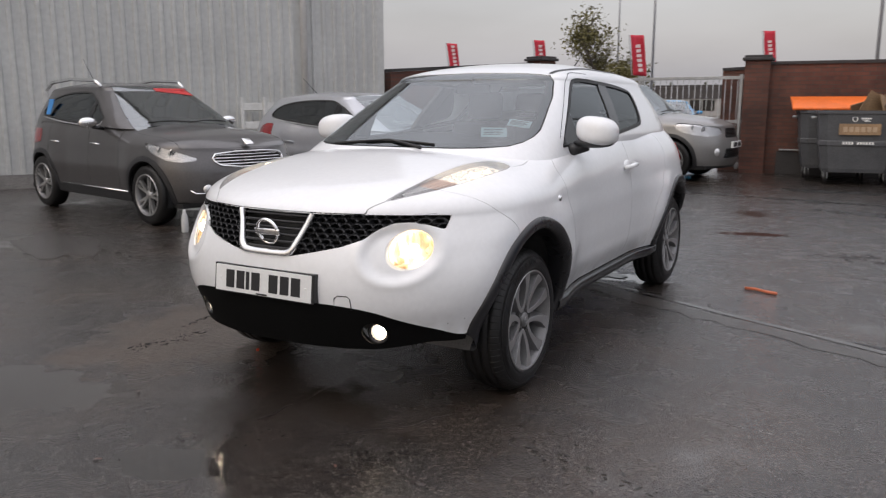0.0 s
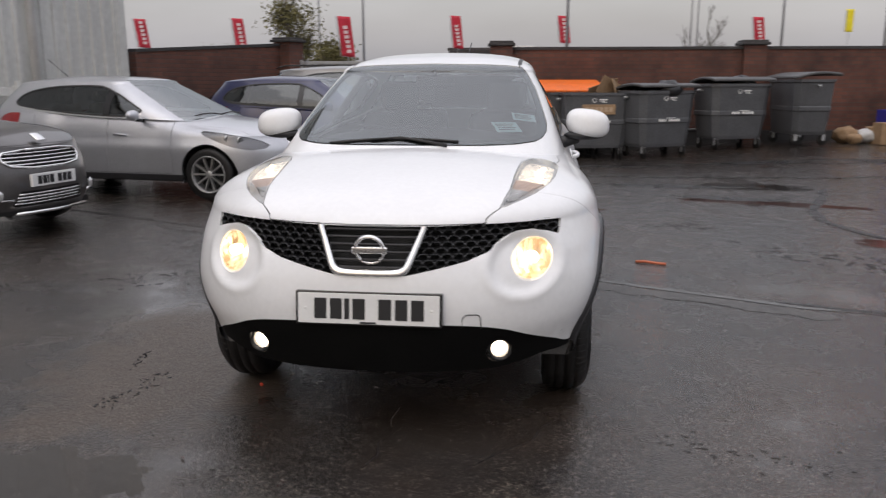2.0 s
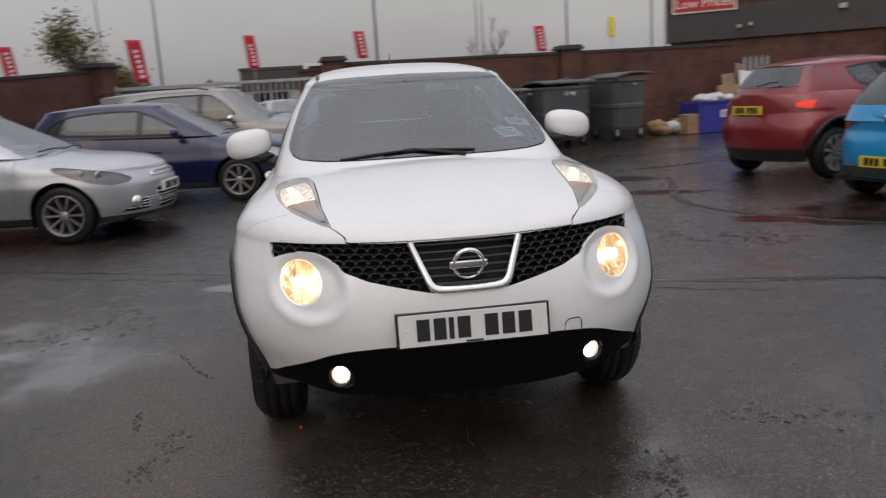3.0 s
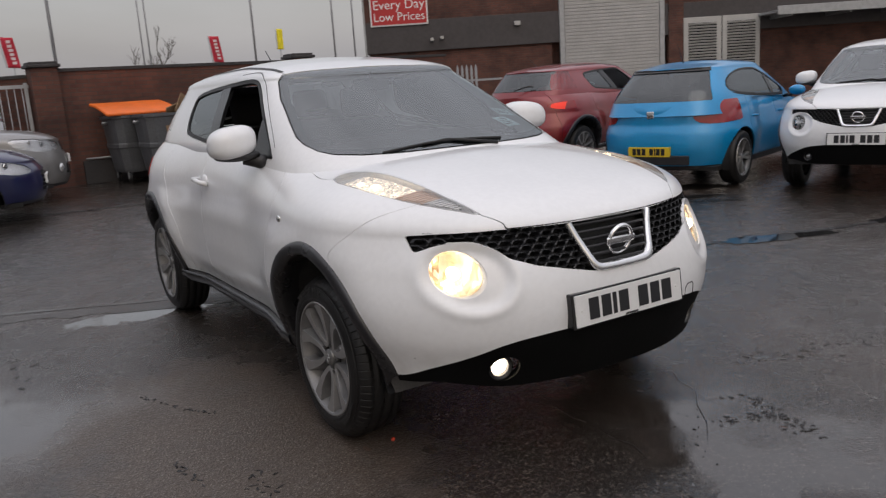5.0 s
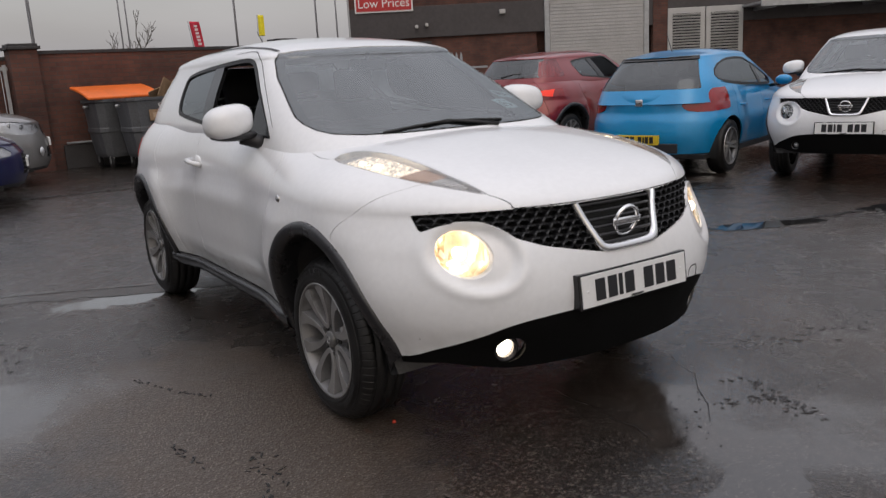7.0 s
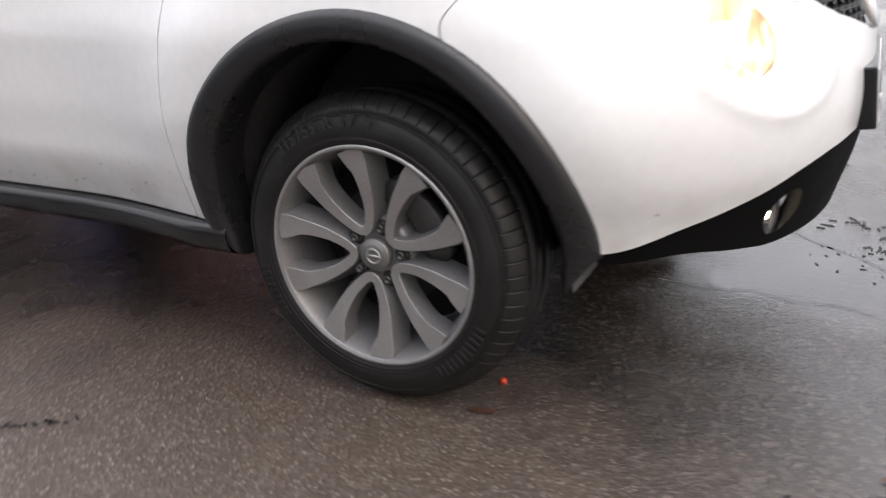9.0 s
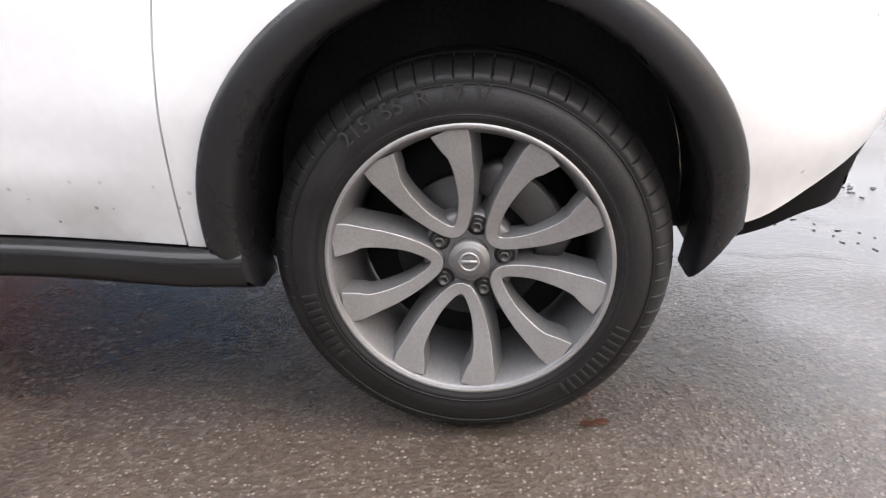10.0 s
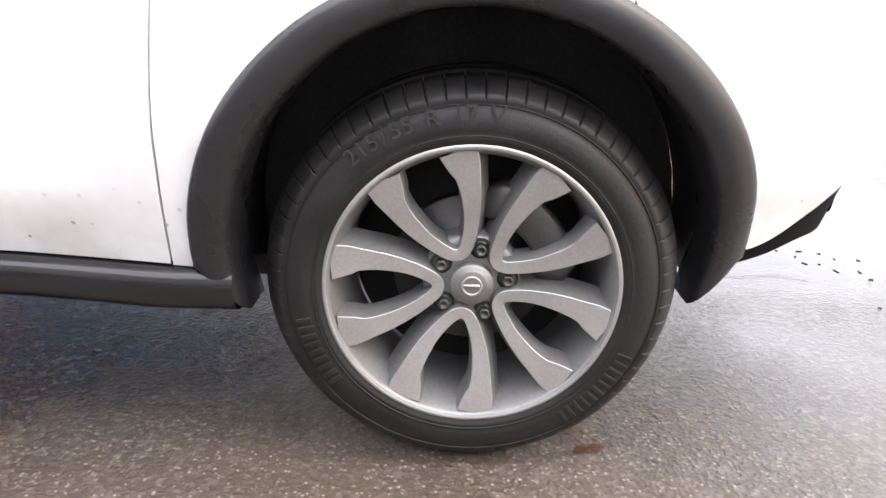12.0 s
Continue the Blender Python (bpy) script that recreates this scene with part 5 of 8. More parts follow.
        head = lamp_piece("headlight", [lambda P: 0.0800 - head_ring(P), lambda P: head_ring(P) - 0.0715], paint_white, lambda r: -0.004 - 0.010 * np.clip((0.0800 - r) / 0.0085, 0, 1), 0.03, "lit round halogen headlight")
        lamp_piece("reflector", [lambda P: 0.0735 - head_ring(P)], head_glitter if lit else chrome, lambda r: -0.020 - 0.060 * (1 - np.clip(r / 0.0735, 0, 1) ** 2), 0.0, "bright reflector bowl", head)
        lamp_piece("lens", [lambda P: 0.0728 - head_ring(P)], lens_clear, lambda r: -0.006 + 0.012 * (1 - np.clip(r / 0.0728, 0, 1) ** 2), 0.004, "clear domed lens", head).visible_shadow = False
        bm = bmesh.new()
        add_lathe(bm, [(0.0005, 0.030), (0.012, 0.028), (0.021, 0.020), (0.022, 0.0), (0.018, -0.02)], 24)
        part("bulb", bm, glow_h, head, "bright warm-white light", True, Matrix.Translation((sd * HEAD[0], nose_y(HEAD[0], HEAD[1]) + 0.060, HEAD[1])) @ pose(0, 0, 0, 0, 0, -90 + sd * 17))
        # fog light
        fy = float(nose_y(FOG[0], FOG[1]))
        fm = Matrix.Translation((sd * FOG[0], fy + 0.034, FOG[1])) @ pose(0, 0, 0, 0, 0, -90 + sd * 12)
        bm = bmesh.new()
        add_lathe(bm, [(0.046, 0.010), (0.040, 0.012), (0.030, 0.0), (0.028, -0.05)], 40)
        fog = part("fog_light", bm, gloss_black, car, "lit round fog light", True, fm)
        bm = bmesh.new()
        add_lathe(bm, [(0.0005, 0.004), (0.018, 0.001), (0.026, -0.008), (0.026, -0.03)], 32)
        part("fog_lens", bm, glow_f, fog, "bright warm-white light")
        bm = bmesh.new()
        add_lathe(bm, [(0.0005, 0.007), (0.009, 0.006), (0.012, 0.002), (0.015, 0.001), (0.016, -0.004)], 20)
        part("side_repeater", bm, chrome, car, "small round side repeater", True, Matrix.Translation((sd * 0.856, 0.272, 0.868)) @ (pose(0, 0, 0, 0, -12, 0) if sd > 0 else pose(0, 0, 0, 0, 12, 180)))
        # door mirror
        bm = bmesh.new()
        bmesh.ops.create_uvsphere(bm, u_segments=36, v_segments=20, radius=1)
        for v in bm.verts:
            c = v.co
            p = [math.copysign(abs(q) ** 0.74, q) for q in c]
            zz = p[2] * (0.080 if p[2] > 0 else 0.068)
            v.co = Vector((sd * (0.848 + p[0] * (0.116 if p[0] > 0 else 0.112)), 0.772 + p[1] * 0.092 - 0.03 * (p[0] < 0) * p[0], 1.163 + zz - 0.012 * p[0]))
        mirror = part("door_mirror", bm, paint_white, car, "rounded white door mirror")
        bm = bmesh.new()
        bmesh.ops.create_uvsphere(bm, u_segments=24, v_segments=12, radius=1, matrix=Matrix.Translation((sd * 0.835, 0.775, 1.105)) @ Matrix.Diagonal((0.110, 0.062, 0.026, 1)))
        add_tube(bm, [(sd * 0.80, 0.785, 1.092), (sd * 0.735, 0.775, 1.072), (sd * 0.70, 0.755, 1.062)], 0.030, 12, 0.036)
        part("mirror_arm", bm, trim_black, mirror, "black mirror foot")
        panel("mirror_corner", np.linspace(0, 1.6, 140), np.linspace(0, 1.0, 60), [lambda P: inside(CORNER, P[:, 1], P[:, 2]), lambda P: P[:, 0] - 0.4], gloss_black, 0.003, (sd,), 0.02, "black mirror corner", mirror, CABIN)
        # side glass
        wf = panel("window_frame", np.linspace(0, 2.4, 150), np.linspace(0, 1.4, 60), [lambda P: in_windows(P) - 0.002, lambda P: 0.020 - in_windows(P)], rubber_seal, 0.001, (sd,), 0.02, "black window seal", shell=CABIN)
        post_f, post_r = (lambda P: P[:, 1] - 1.47 - (P[:, 2] - 1.21) * 0.55), (lambda P: 1.615 + (P[:, 2] - 1.21) * 0.55 - P[:, 1])
        panel("window_post", np.linspace(0.6, 2.0, 120), np.linspace(0, 1.4, 50), [lambda P: in_windows(P) - 0.015, post_f, post_r], gloss_black, 0.0, (sd,), 0.02, "black pillar", wf, CABIN)
        if sd > 0:
            panel("front_side_glass", np.linspace(0, 2.0, 100), np.linspace(0, 1.4, 50), [lambda P: in_windows(P) - 0.015, lambda P: 0.01 - post_f(P)], glass_side, -0.006, (sd,), 0.0, "closed tinted window", wf, CABIN).visible_shadow = False
        panel("rear_side_glass", np.linspace(1, 2.4, 100), np.linspace(0, 1.4, 50), [lambda P: in_windows(P) - 0.015, lambda P: 0.01 - post_r(P)], glass_dark if sd < 0 else glass_dim, -0.006, (sd,), 0.0, "dark privacy window", wf, CABIN).visible_shadow = False
        panel("door_shut_line", np.linspace(0, 2.4, 260), np.concatenate([np.linspace(0, 1, 120), np.linspace(1, 1.5, 40)[1:]]), [lambda P: -in_windows(P) - 0.030, lambda P: 0.0335 + in_windows(P), lambda P: np.where(P[:, 2] > 1.09 + 0.06 * P[:, 1], 1.45 - P[:, 1], -1.0)], rubber_seal, 0.0008, (sd,), 0.0, "thin dark shut line", shell=CABIN)
        panel("side_frame", np.linspace(0, 2.6, 190), np.concatenate([np.linspace(0, 1, 50), np.linspace(1, 2, 40)[1:]]),
              [lambda P: -in_screen(P) - 0.003, lambda P: -in_windows(P) - 0.001, lambda P: np.where(P[:, 2] > 1.40, P[:, 0] - 0.478, 1.0), lambda P: P[:, 2] - frame_low(P[:, 1]), lambda P: 2.9 - P[:, 1]],
              sides=(sd,), label="white pillars and roof rail", shell=CABIN)
        panel("tail_light", S_TAIL, V_ALL, [lambda P: P[:, 1] - 2.70, lambda P: inside(TAIL, P[:, 0], P[:, 2])], red_lens, 0.006, (sd,), 0.02, "red boomerang tail light")
        if not lit:
            panel("brake_light", S_TAIL, V_ALL, [lambda P: P[:, 1] - 2.70, lambda P: inside(TAIL, P[:, 0], P[:, 2]) - 0.012, lambda P: P[:, 0] - 0.60, lambda P: 0.74 - P[:, 0]], glow_brake, 0.0105, (sd,), 0.004, "lit red brake light")
    roof = panel("roof", np.linspace(0, 3, 150), np.linspace(0.85, 2, 50), [lambda P: -in_screen(P) - 0.003, lambda P: 0.4735 - P[:, 0], lambda P: P[:, 2] - 1.40, lambda P: np.where(P[:, 1] < 1.5, 1.0, P[:, 2] - 1.45)], label="white roof", shell=CABIN)
    for sd in (1, -1):
        panel("roof_seam", np.linspace(0, 3, 150), np.linspace(0.85, 2, 90), [lambda P: -in_screen(P) - 0.012, lambda P: P[:, 0] - 0.465, lambda P: 0.486 - P[:, 0], lambda P: P[:, 2] - 1.42, lambda P: 2.2 - P[:, 1]], rubber_seal, 0.002, (sd,), 0.0, "dark roof seam", roof, CABIN)
    bm = bmesh.new()
    add_tube(bm, [(0.04, 2.45, 1.535), (0.05, 2.55, 1.60), (0.06, 2.66, 1.675)], 0.006, 6, 0.003)
    part("aerial", bm, rubber_seal, roof, "short black roof aerial")
    screen = panel("windscreen", np.linspace(0, 1.1, 90), np.concatenate([np.linspace(0, 1, 50), np.linspace(1, 2, 40)[1:]]), [lambda P: in_screen(P) - 0.002, lambda P: P[:, 2] - 1.08], glass_screen, 0.0, (1, -1), 0.0, "raked windscreen reflecting the grey sky", shell=CABIN)
    screen.visible_shadow = False
    panel("screen_border", np.linspace(0, 1.1, 110), np.concatenate([np.linspace(0, 1, 60), np.linspace(1, 2, 50)[1:]]), [lambda P: in_screen(P) + 0.004, lambda P: 0.026 - in_screen(P)], rubber_seal, -0.006, (1, -1), 0.0, "black glass border", screen, CABIN)
    panel("tailgate", np.linspace(2, 3, 60), np.linspace(0, 1.0, 40), [lambda P: P[:, 1] - 2.5, lambda P: 1.18 - P[:, 2]], shell=CABIN, label="white tailgate")
    panel("rear_screen", np.linspace(2, 3, 60), np.linspace(0, 1.0, 40), [lambda P: P[:, 1] - 2.5, lambda P: P[:, 2] - 1.185], glass_dark, shell=CABIN, label="dark rear screen").visible_shadow = False
    rear = panel("rear_bumper", S_TAIL, V_ALL, [lambda P: P[:, 1] - 2.984, lambda P: P[:, 2] - 0.40, lambda P: 1.10 - P[:, 2]], label="painted rear bumper")
    panel("rear_skirt", S_TAIL, V_ALL[:40], [lambda P: P[:, 1] - 2.9, lambda P: 0.405 - P[:, 2], lambda P: P[:, 2] - 0.23], trim_black, -0.006, label="black lower rear bumper")
    rp = box_part("rear_plate", -0.26, 3.235, 0.845, 0.26, 3.262, 0.957, plate_yellow, car, 0.002, "yellow rear number plate")
    for cx, hw in PLATE_BARS:
        box_part("plate_bar", cx - hw, 3.26, 0.863, cx + hw, 3.2645, 0.939, ink, rp)
    bm = bmesh.new()
    add_tube(bm, [(0.0, 3.09, 1.20), (-0.18, 3.04, 1.245), (-0.30, 3.02, 1.25)], 0.010, 6)
    part("rear_wiper", bm, rubber_seal, car, "black rear wiper")
    # black bar added as shade below the rear bumper
    box_part("exhaust_shadow_bar", -0.5, 2.95, 0.235, 0.5, 3.1, 0.275, inner_black, car)
    # black lower bumper, and an added black skin that paints the shade in the gaps
    lower = panel("lower_bumper", S_NOSE, V_ALL[:40], [lambda P: white_low(P[:, 0]) - P[:, 2] + 0.004, lambda P: P[:, 2] - black_low(P[:, 0]), outer, lambda P: np.hypot(P[:, 0] - FOG[0], P[:, 2] - FOG[1]) - 0.046], under_black, -0.004, (1, -1), 0.03, "black plastic lower bumper")
    panel("under_skin", S_ALL, V_ALL, [lambda P: arch(P, 0.409, 0.793), lambda P: P[:, 2] - np.where(P[:, 1] < -0.42, black_low(P[:, 0]) + 0.02, 0.363), lambda P: -in_grille(P) - 0.01, lambda P: head_ring(P) - 0.084, lambda P: -lamp(P),
          lambda P: np.where((P[:, 1] > 0.1) & (P[:, 2] > 0.9), np.minimum(belt(P[:, 1]) - P[:, 2], P[:, 0] - cowl_x(P[:, 1])), 1.0),
          lambda P: np.hypot(P[:, 0] - FOG[0], P[:, 2] - FOG[1]) - 0.06 + np.where(P[:, 1] > -0.3, 1, 0)], inner_black, -0.022, rim=0.0, label="added black shell that darkens the panel gaps")
    box_part("underfloor", -0.62, -0.30, 0.262, 0.62, 3.0, 0.30, inner_black, car)
    panel("cowl", S_FRONT, V_ALL[52:], [lambda P: P[:, 1] - 0.05, lambda P: 0.62 - P[:, 1], lambda P: 0.66 - P[:, 0]], trim_black, -0.03, rim=0.0, label="black scuttle panel")
    # grille
    back_g = panel("grille_back", S_NOSE, V_ALL[30:70], [lambda P: in_grille(P) + 0.012], inner_black, -0.045, rim=0.0, label="dark grille opening")
    for sd in (1, -1):
        bm = bmesh.new()
        pw, ph = 0.0420, 0.0205
        for row in range(-1, 11):
            for col in range(0, 20):
                cx, cz = 0.13 + col * pw + (row % 2) * pw / 2, 0.700 + row * ph
                if inside(GRILLE, cx, cz) < 0.004 or cx < 0.147 + (cz - 0.70) * 0.36:
                    continue
                outer_v, mid_v, deep_v = [], [], []
                for k in range(6):
                    a = math.pi / 3 * k
                    ux, uz = math.cos(a) * pw * 0.62, math.sin(a) * ph * 0.72
                    for lst, f, d in ((outer_v, 1.0, 0.006), (mid_v, 0.80, 0.003), (deep_v, 0.70, 0.030)):
                        x, z = cx + ux * f, cz + uz * f
                        lst.append(bm.verts.new((sd * x, float(nose_y(x, z)) + d, z)))
                for p, q in ((outer_v, mid_v), (mid_v, deep_v)):
                    for k in range(6):
                        f = (p[k], p[(k + 1) % 6], q[(k + 1) % 6], q[k])
                        bm.faces.new(f if sd > 0 else f[::-1])
        part("honeycomb_mesh", bm, mesh_black, back_g, "black honeycomb grille mesh", False)
    for i in range(6):
        z = 0.725 + i * 0.026
        hw = 0.118 + (z - 0.70) * 0.36
        bm = bmesh.new()
        add_tube(bm, [(hw * (k / 8 - 1), float(nose_y(hw * (k / 8 - 1), z)) + 0.012, z) for k in range(17)], 0.0055, 6)
        part("grille_slat", bm, trim_black, back_g)
    bm = bmesh.new()
    path = [(-0.195, 0.870, 0.0125), (-0.178, 0.828, 0.0128), (-0.160, 0.784, 0.0130), (-0.145, 0.747, 0.0135), (-0.138, 0.731, 0.0142), (-0.127, 0.718, 0.0150), (-0.110, 0.711, 0.0142), (-0.085, 0.709, 0.0130), (-0.04, 0.708, 0.0125)]
    path += [(-u, w_, h_) for u, w_, h_ in path[::-1]]
    rows = []
    for k, (u, w_, h_) in enumerate(path):
        p, q = path[max(k - 1, 0)], path[min(k + 1, len(path) - 1)]
        d = Vector((q[0] - p[0], q[1] - p[1])).normalized()
        row = []
        for e, dy in ((-1.05, 0.03), (-1.0, -0.002), (-0.72, -0.009), (0.0, -0.0115), (0.72, -0.009), (1.0, -0.002), (1.05, 0.03)):
            x, z = u - d.y * h_ * e, w_ + d.x * h_ * e
            row.append(bm.verts.new((x, float(nose_y(x, z)) + dy, z)))
        rows.append(row)
    for p, q in zip(rows, rows[1:]):
        for k in range(6):
            bm.faces.new((p[k], q[k], q[k + 1], p[k + 1]))
    bmesh.ops.recalc_face_normals(bm, faces=bm.faces)
    part("grille_surround", bm, chrome, car, "satin chrome V-shaped grille surround")
    badge_at = Matrix.Translation((0, -0.806, 0.790)) @ pose(0, 0, 0, 0, 0, -90) @ pose(0, 0, 0, 0, 14, 0)
    bm = bmesh.new()
    add_lathe(bm, [(0.046, 0.0), (0.047, 0.008), (0.0525, 0.012), (0.058, 0.008), (0.059, 0.0)], 48)
    add_box(bm, -0.002, -0.066, -0.0135, 0.011, 0.066, 0.0135, 0.004)
    part("badge", bm, chrome, car, "chrome ring-and-bar badge", True, badge_at)
    # number plate with plain bars
    pm = Matrix.Translation((0, -0.853, 0.580)) @ pose(0, 0, 0, -6, 0, 0)
    plate = box_part("number_plate", -0.270, -0.001, -0.062, 0.270, 0.045, 0.062, gloss_black, car, 0.004, "white number plate in a black holder", pm)
    box_part("plate_face", -0.260, -0.0045, -0.0555, 0.260, 0.0, 0.0555, plate_mat, plate, 0.0015)
    for cx, hw in PLATE_BARS:
        box_part("plate_bar", cx - hw, -0.0065, -0.0375, cx + hw, -0.003, 0.0375, ink, plate)
    bm = bmesh.new()
    add_box(bm, -0.03, -0.006, -0.0535, 0.03, -0.003, -0.0465)
    part("plate_strip", bm, dash, plate, "small grey strip", False)
    for sx in (-0.232, 0.232):
        bm = bmesh.new()
        add_lathe(bm, [(0.0005, 0.0075), (0.004, 0.0072), (0.0055, 0.003)], 12, pose(sx, 0, 0, 0, 0, -90))
        part("plate_screw", bm, paper_white, plate)
    bm = bmesh.new()
    sq = [(0.335, 0.508), (0.338, 0.545), (0.352, 0.557), (0.392, 0.556), (0.402, 0.545), (0.405, 0.500)]
    ring = [Vector((x, float(nose_y(x, z)) - 0.0006, z)) for x, z in sq]
    add_tube(bm, ring, 0.0022, 6)
    part("towing_cover_line", bm, dash, bumper, "thin square outline of the towing-eye cover")
    # wiper lying at the foot of the screen
    bm = bmesh.new()
    blade = [(-0.40 + 0.62 * k / 14, 1.099 + 0.016 * math.sin(math.pi * k / 14) + 0.010 * k / 14) for k in range(15)]
    add_tube(bm, [(x, screen_y(x, z) - 0.008, z) for x, z in blade], 0.0065, 6)
    add_tube(bm, [(x, screen_y(x, z) - 0.018, z) for x, z in ((0.17, 1.094), (0.06, 1.110), (-0.06, 1.126), (-0.20, 1.116))], 0.009, 6, 0.005)
    part("wiper", bm, rubber_seal, car, "black windscreen wiper")
    # papers inside the screen
    for (x, z, w, h, a) in ((0.435, 1.165, 0.066, 0.050, 2), (0.515, 1.207, 0.060, 0.038, 17)):
        y = float(CABIN.nose(z)) + 0.235 * (x / 0.645) ** 2.6 + 0.005
        pm2 = Matrix.Translation((x, y + 0.022, z)) @ pose(0, 0, 0, -64, 0, 28) @ pose(0, 0, 0, 0, a, 0)
        doc = box_part("screen_paper", -w, -0.0006, -h, w, 0.0006, h, paper, car, 0, "pale turquoise document inside the windscreen", pm2)
        bm = bmesh.new()
        for k in range(4):
            add_box(bm, -w * 0.8, -0.0018, h * (0.55 - k * 0.35) - 0.003, w * (0.7 - 0.2 * (k % 2)), -0.0012, h * (0.55 - k * 0.35) + 0.003)
        part("paper_lines", bm, dash, doc, "", False)
    # cabin
    bm = bmesh.new()
    add_box(bm, -0.66, 0.42, 0.70, 0.66, 0.95, 0.98, 0.06)
    part("dashboard", bm, dash, car, "dark dashboard")
    bm = bmesh.new()
    add_lathe(bm, [(0.165, 0.0), (0.178, 0.012), (0.19, 0.0), (0.178, -0.012)], 40, None, True)
    add_box(bm, -0.012, -0.17, -0.02, 0.012, 0.17, 0.02, 0.006)
    add_lathe(bm, [(0.0005, 0.02), (0.05, 0.015), (0.06, -0.02)], 24)
    part("steering_wheel", bm, dash, car, "dark steering wheel", True, Matrix.Translation((-0.36, 0.98, 0.98)) @ pose(0, 0, 0, 0, 0, 90) @ pose(0, 0, 0, 0, -22, 0))
    for x, y in ((-0.36, 1.45), (0.36, 1.45), (-0.36, 2.25), (0.36, 2.25)):
        bm = bmesh.new()
        add_box(bm, -0.25, -0.28, 0.45, 0.25, 0.25, 0.62, 0.05)
        add_box(bm, -0.24, -0.07, 0.0, 0.24, 0.07, 0.62, 0.05, Matrix.Translation((0, 0.25, 0.58)) @ pose(0, 0, 0, -14, 0, 0))
        add_box(bm, -0.13, -0.05, 0.0, 0.13, 0.05, 0.19, 0.04, Matrix.Translation((0, 0.40, 1.20)) @ pose(0, 0, 0, -8, 0, 0))
        part("seat", bm, cloth, car, "dark cloth seat with headrest", True, pose(x, y, 0))
    box_part("cabin_floor", -0.68, 0.5, 0.40, 0.68, 2.9, 0.45, dash, car)
    box_part("headlining", -0.45, 1.10, 1.452, 0.45, 2.5, 1.458, material("grey_headlining", (0.32, 0.31, 0.30), 0.9), car, 0.0, "grey headlining")
    bm = bmesh.new()
    add_box(bm, -0.11, 0.985, 1.36, 0.11, 1.015, 1.425, 0.014)
    add_tube(bm, [(0, 1.0, 1.42), (0, 0.99, 1.46)], 0.010, 8)
    part("rear_view_mirror", bm, gloss_black, car, "dark rear-view mirror")
    # wheels
    w, tyre = build_wheel()
    for centre, count in ((-38, 11), (205, 9)):
        for k in range(count):
            a = radians(centre + (k - count / 2) * 3.1)
            bm = bmesh.new()
            add_box(bm, 0.1022, -0.0042, -0.0125, 0.1042, 0.0042, 0.0125, 0.0008, pose(0, 0, 0, math.degrees(a) - 90) @ Matrix.Translation((0, 0, 0.267)))
            part("sidewall_bar", bm, rubber, tyre)
    for rr in (0.2455, 0.2895):
        bm = bmesh.new()
        add_lathe(bm, [(rr - 0.0012, 0.0985 if rr < 0.26 else 0.091), (rr - 0.0008, 0.1030 if rr < 0.26 else 0.0945), (rr + 0.0008, 0.1030 if rr < 0.26 else 0.0945), (rr + 0.0012, 0.0985 if rr < 0.26 else 0.091)], 120)
        part("sidewall_rib", bm, rubber, tyre)
    sidewall_text(tyre, "215/55 R 17 V", 0.266, 0.036, radians(107), 0.1030)
    spots = [(-1, 0.0), (-1, 2.53), (1, 0.0), (1, 2.53)]
    first = None
    for sd, y in spots:
        m = Matrix.Translation((sd * 0.735, y, HUB_Z)) @ (pose(0, 0, 0, 0, 0, 180) if sd < 0 else Matrix())
        if first is None:
            first = w
            w.matrix_basis = m
        else:
            c = copy_thing(w, m)
            c.parent = car
    w.parent = car
    for o in car.children:
        if o.name.split(".")[0] == "wheel":
            for key in ("category",):
                if key in o:
                    del o[key]
    return car


crossover = build_crossover("white compact crossover car with lit round headlights on wet asphalt", paint_white)

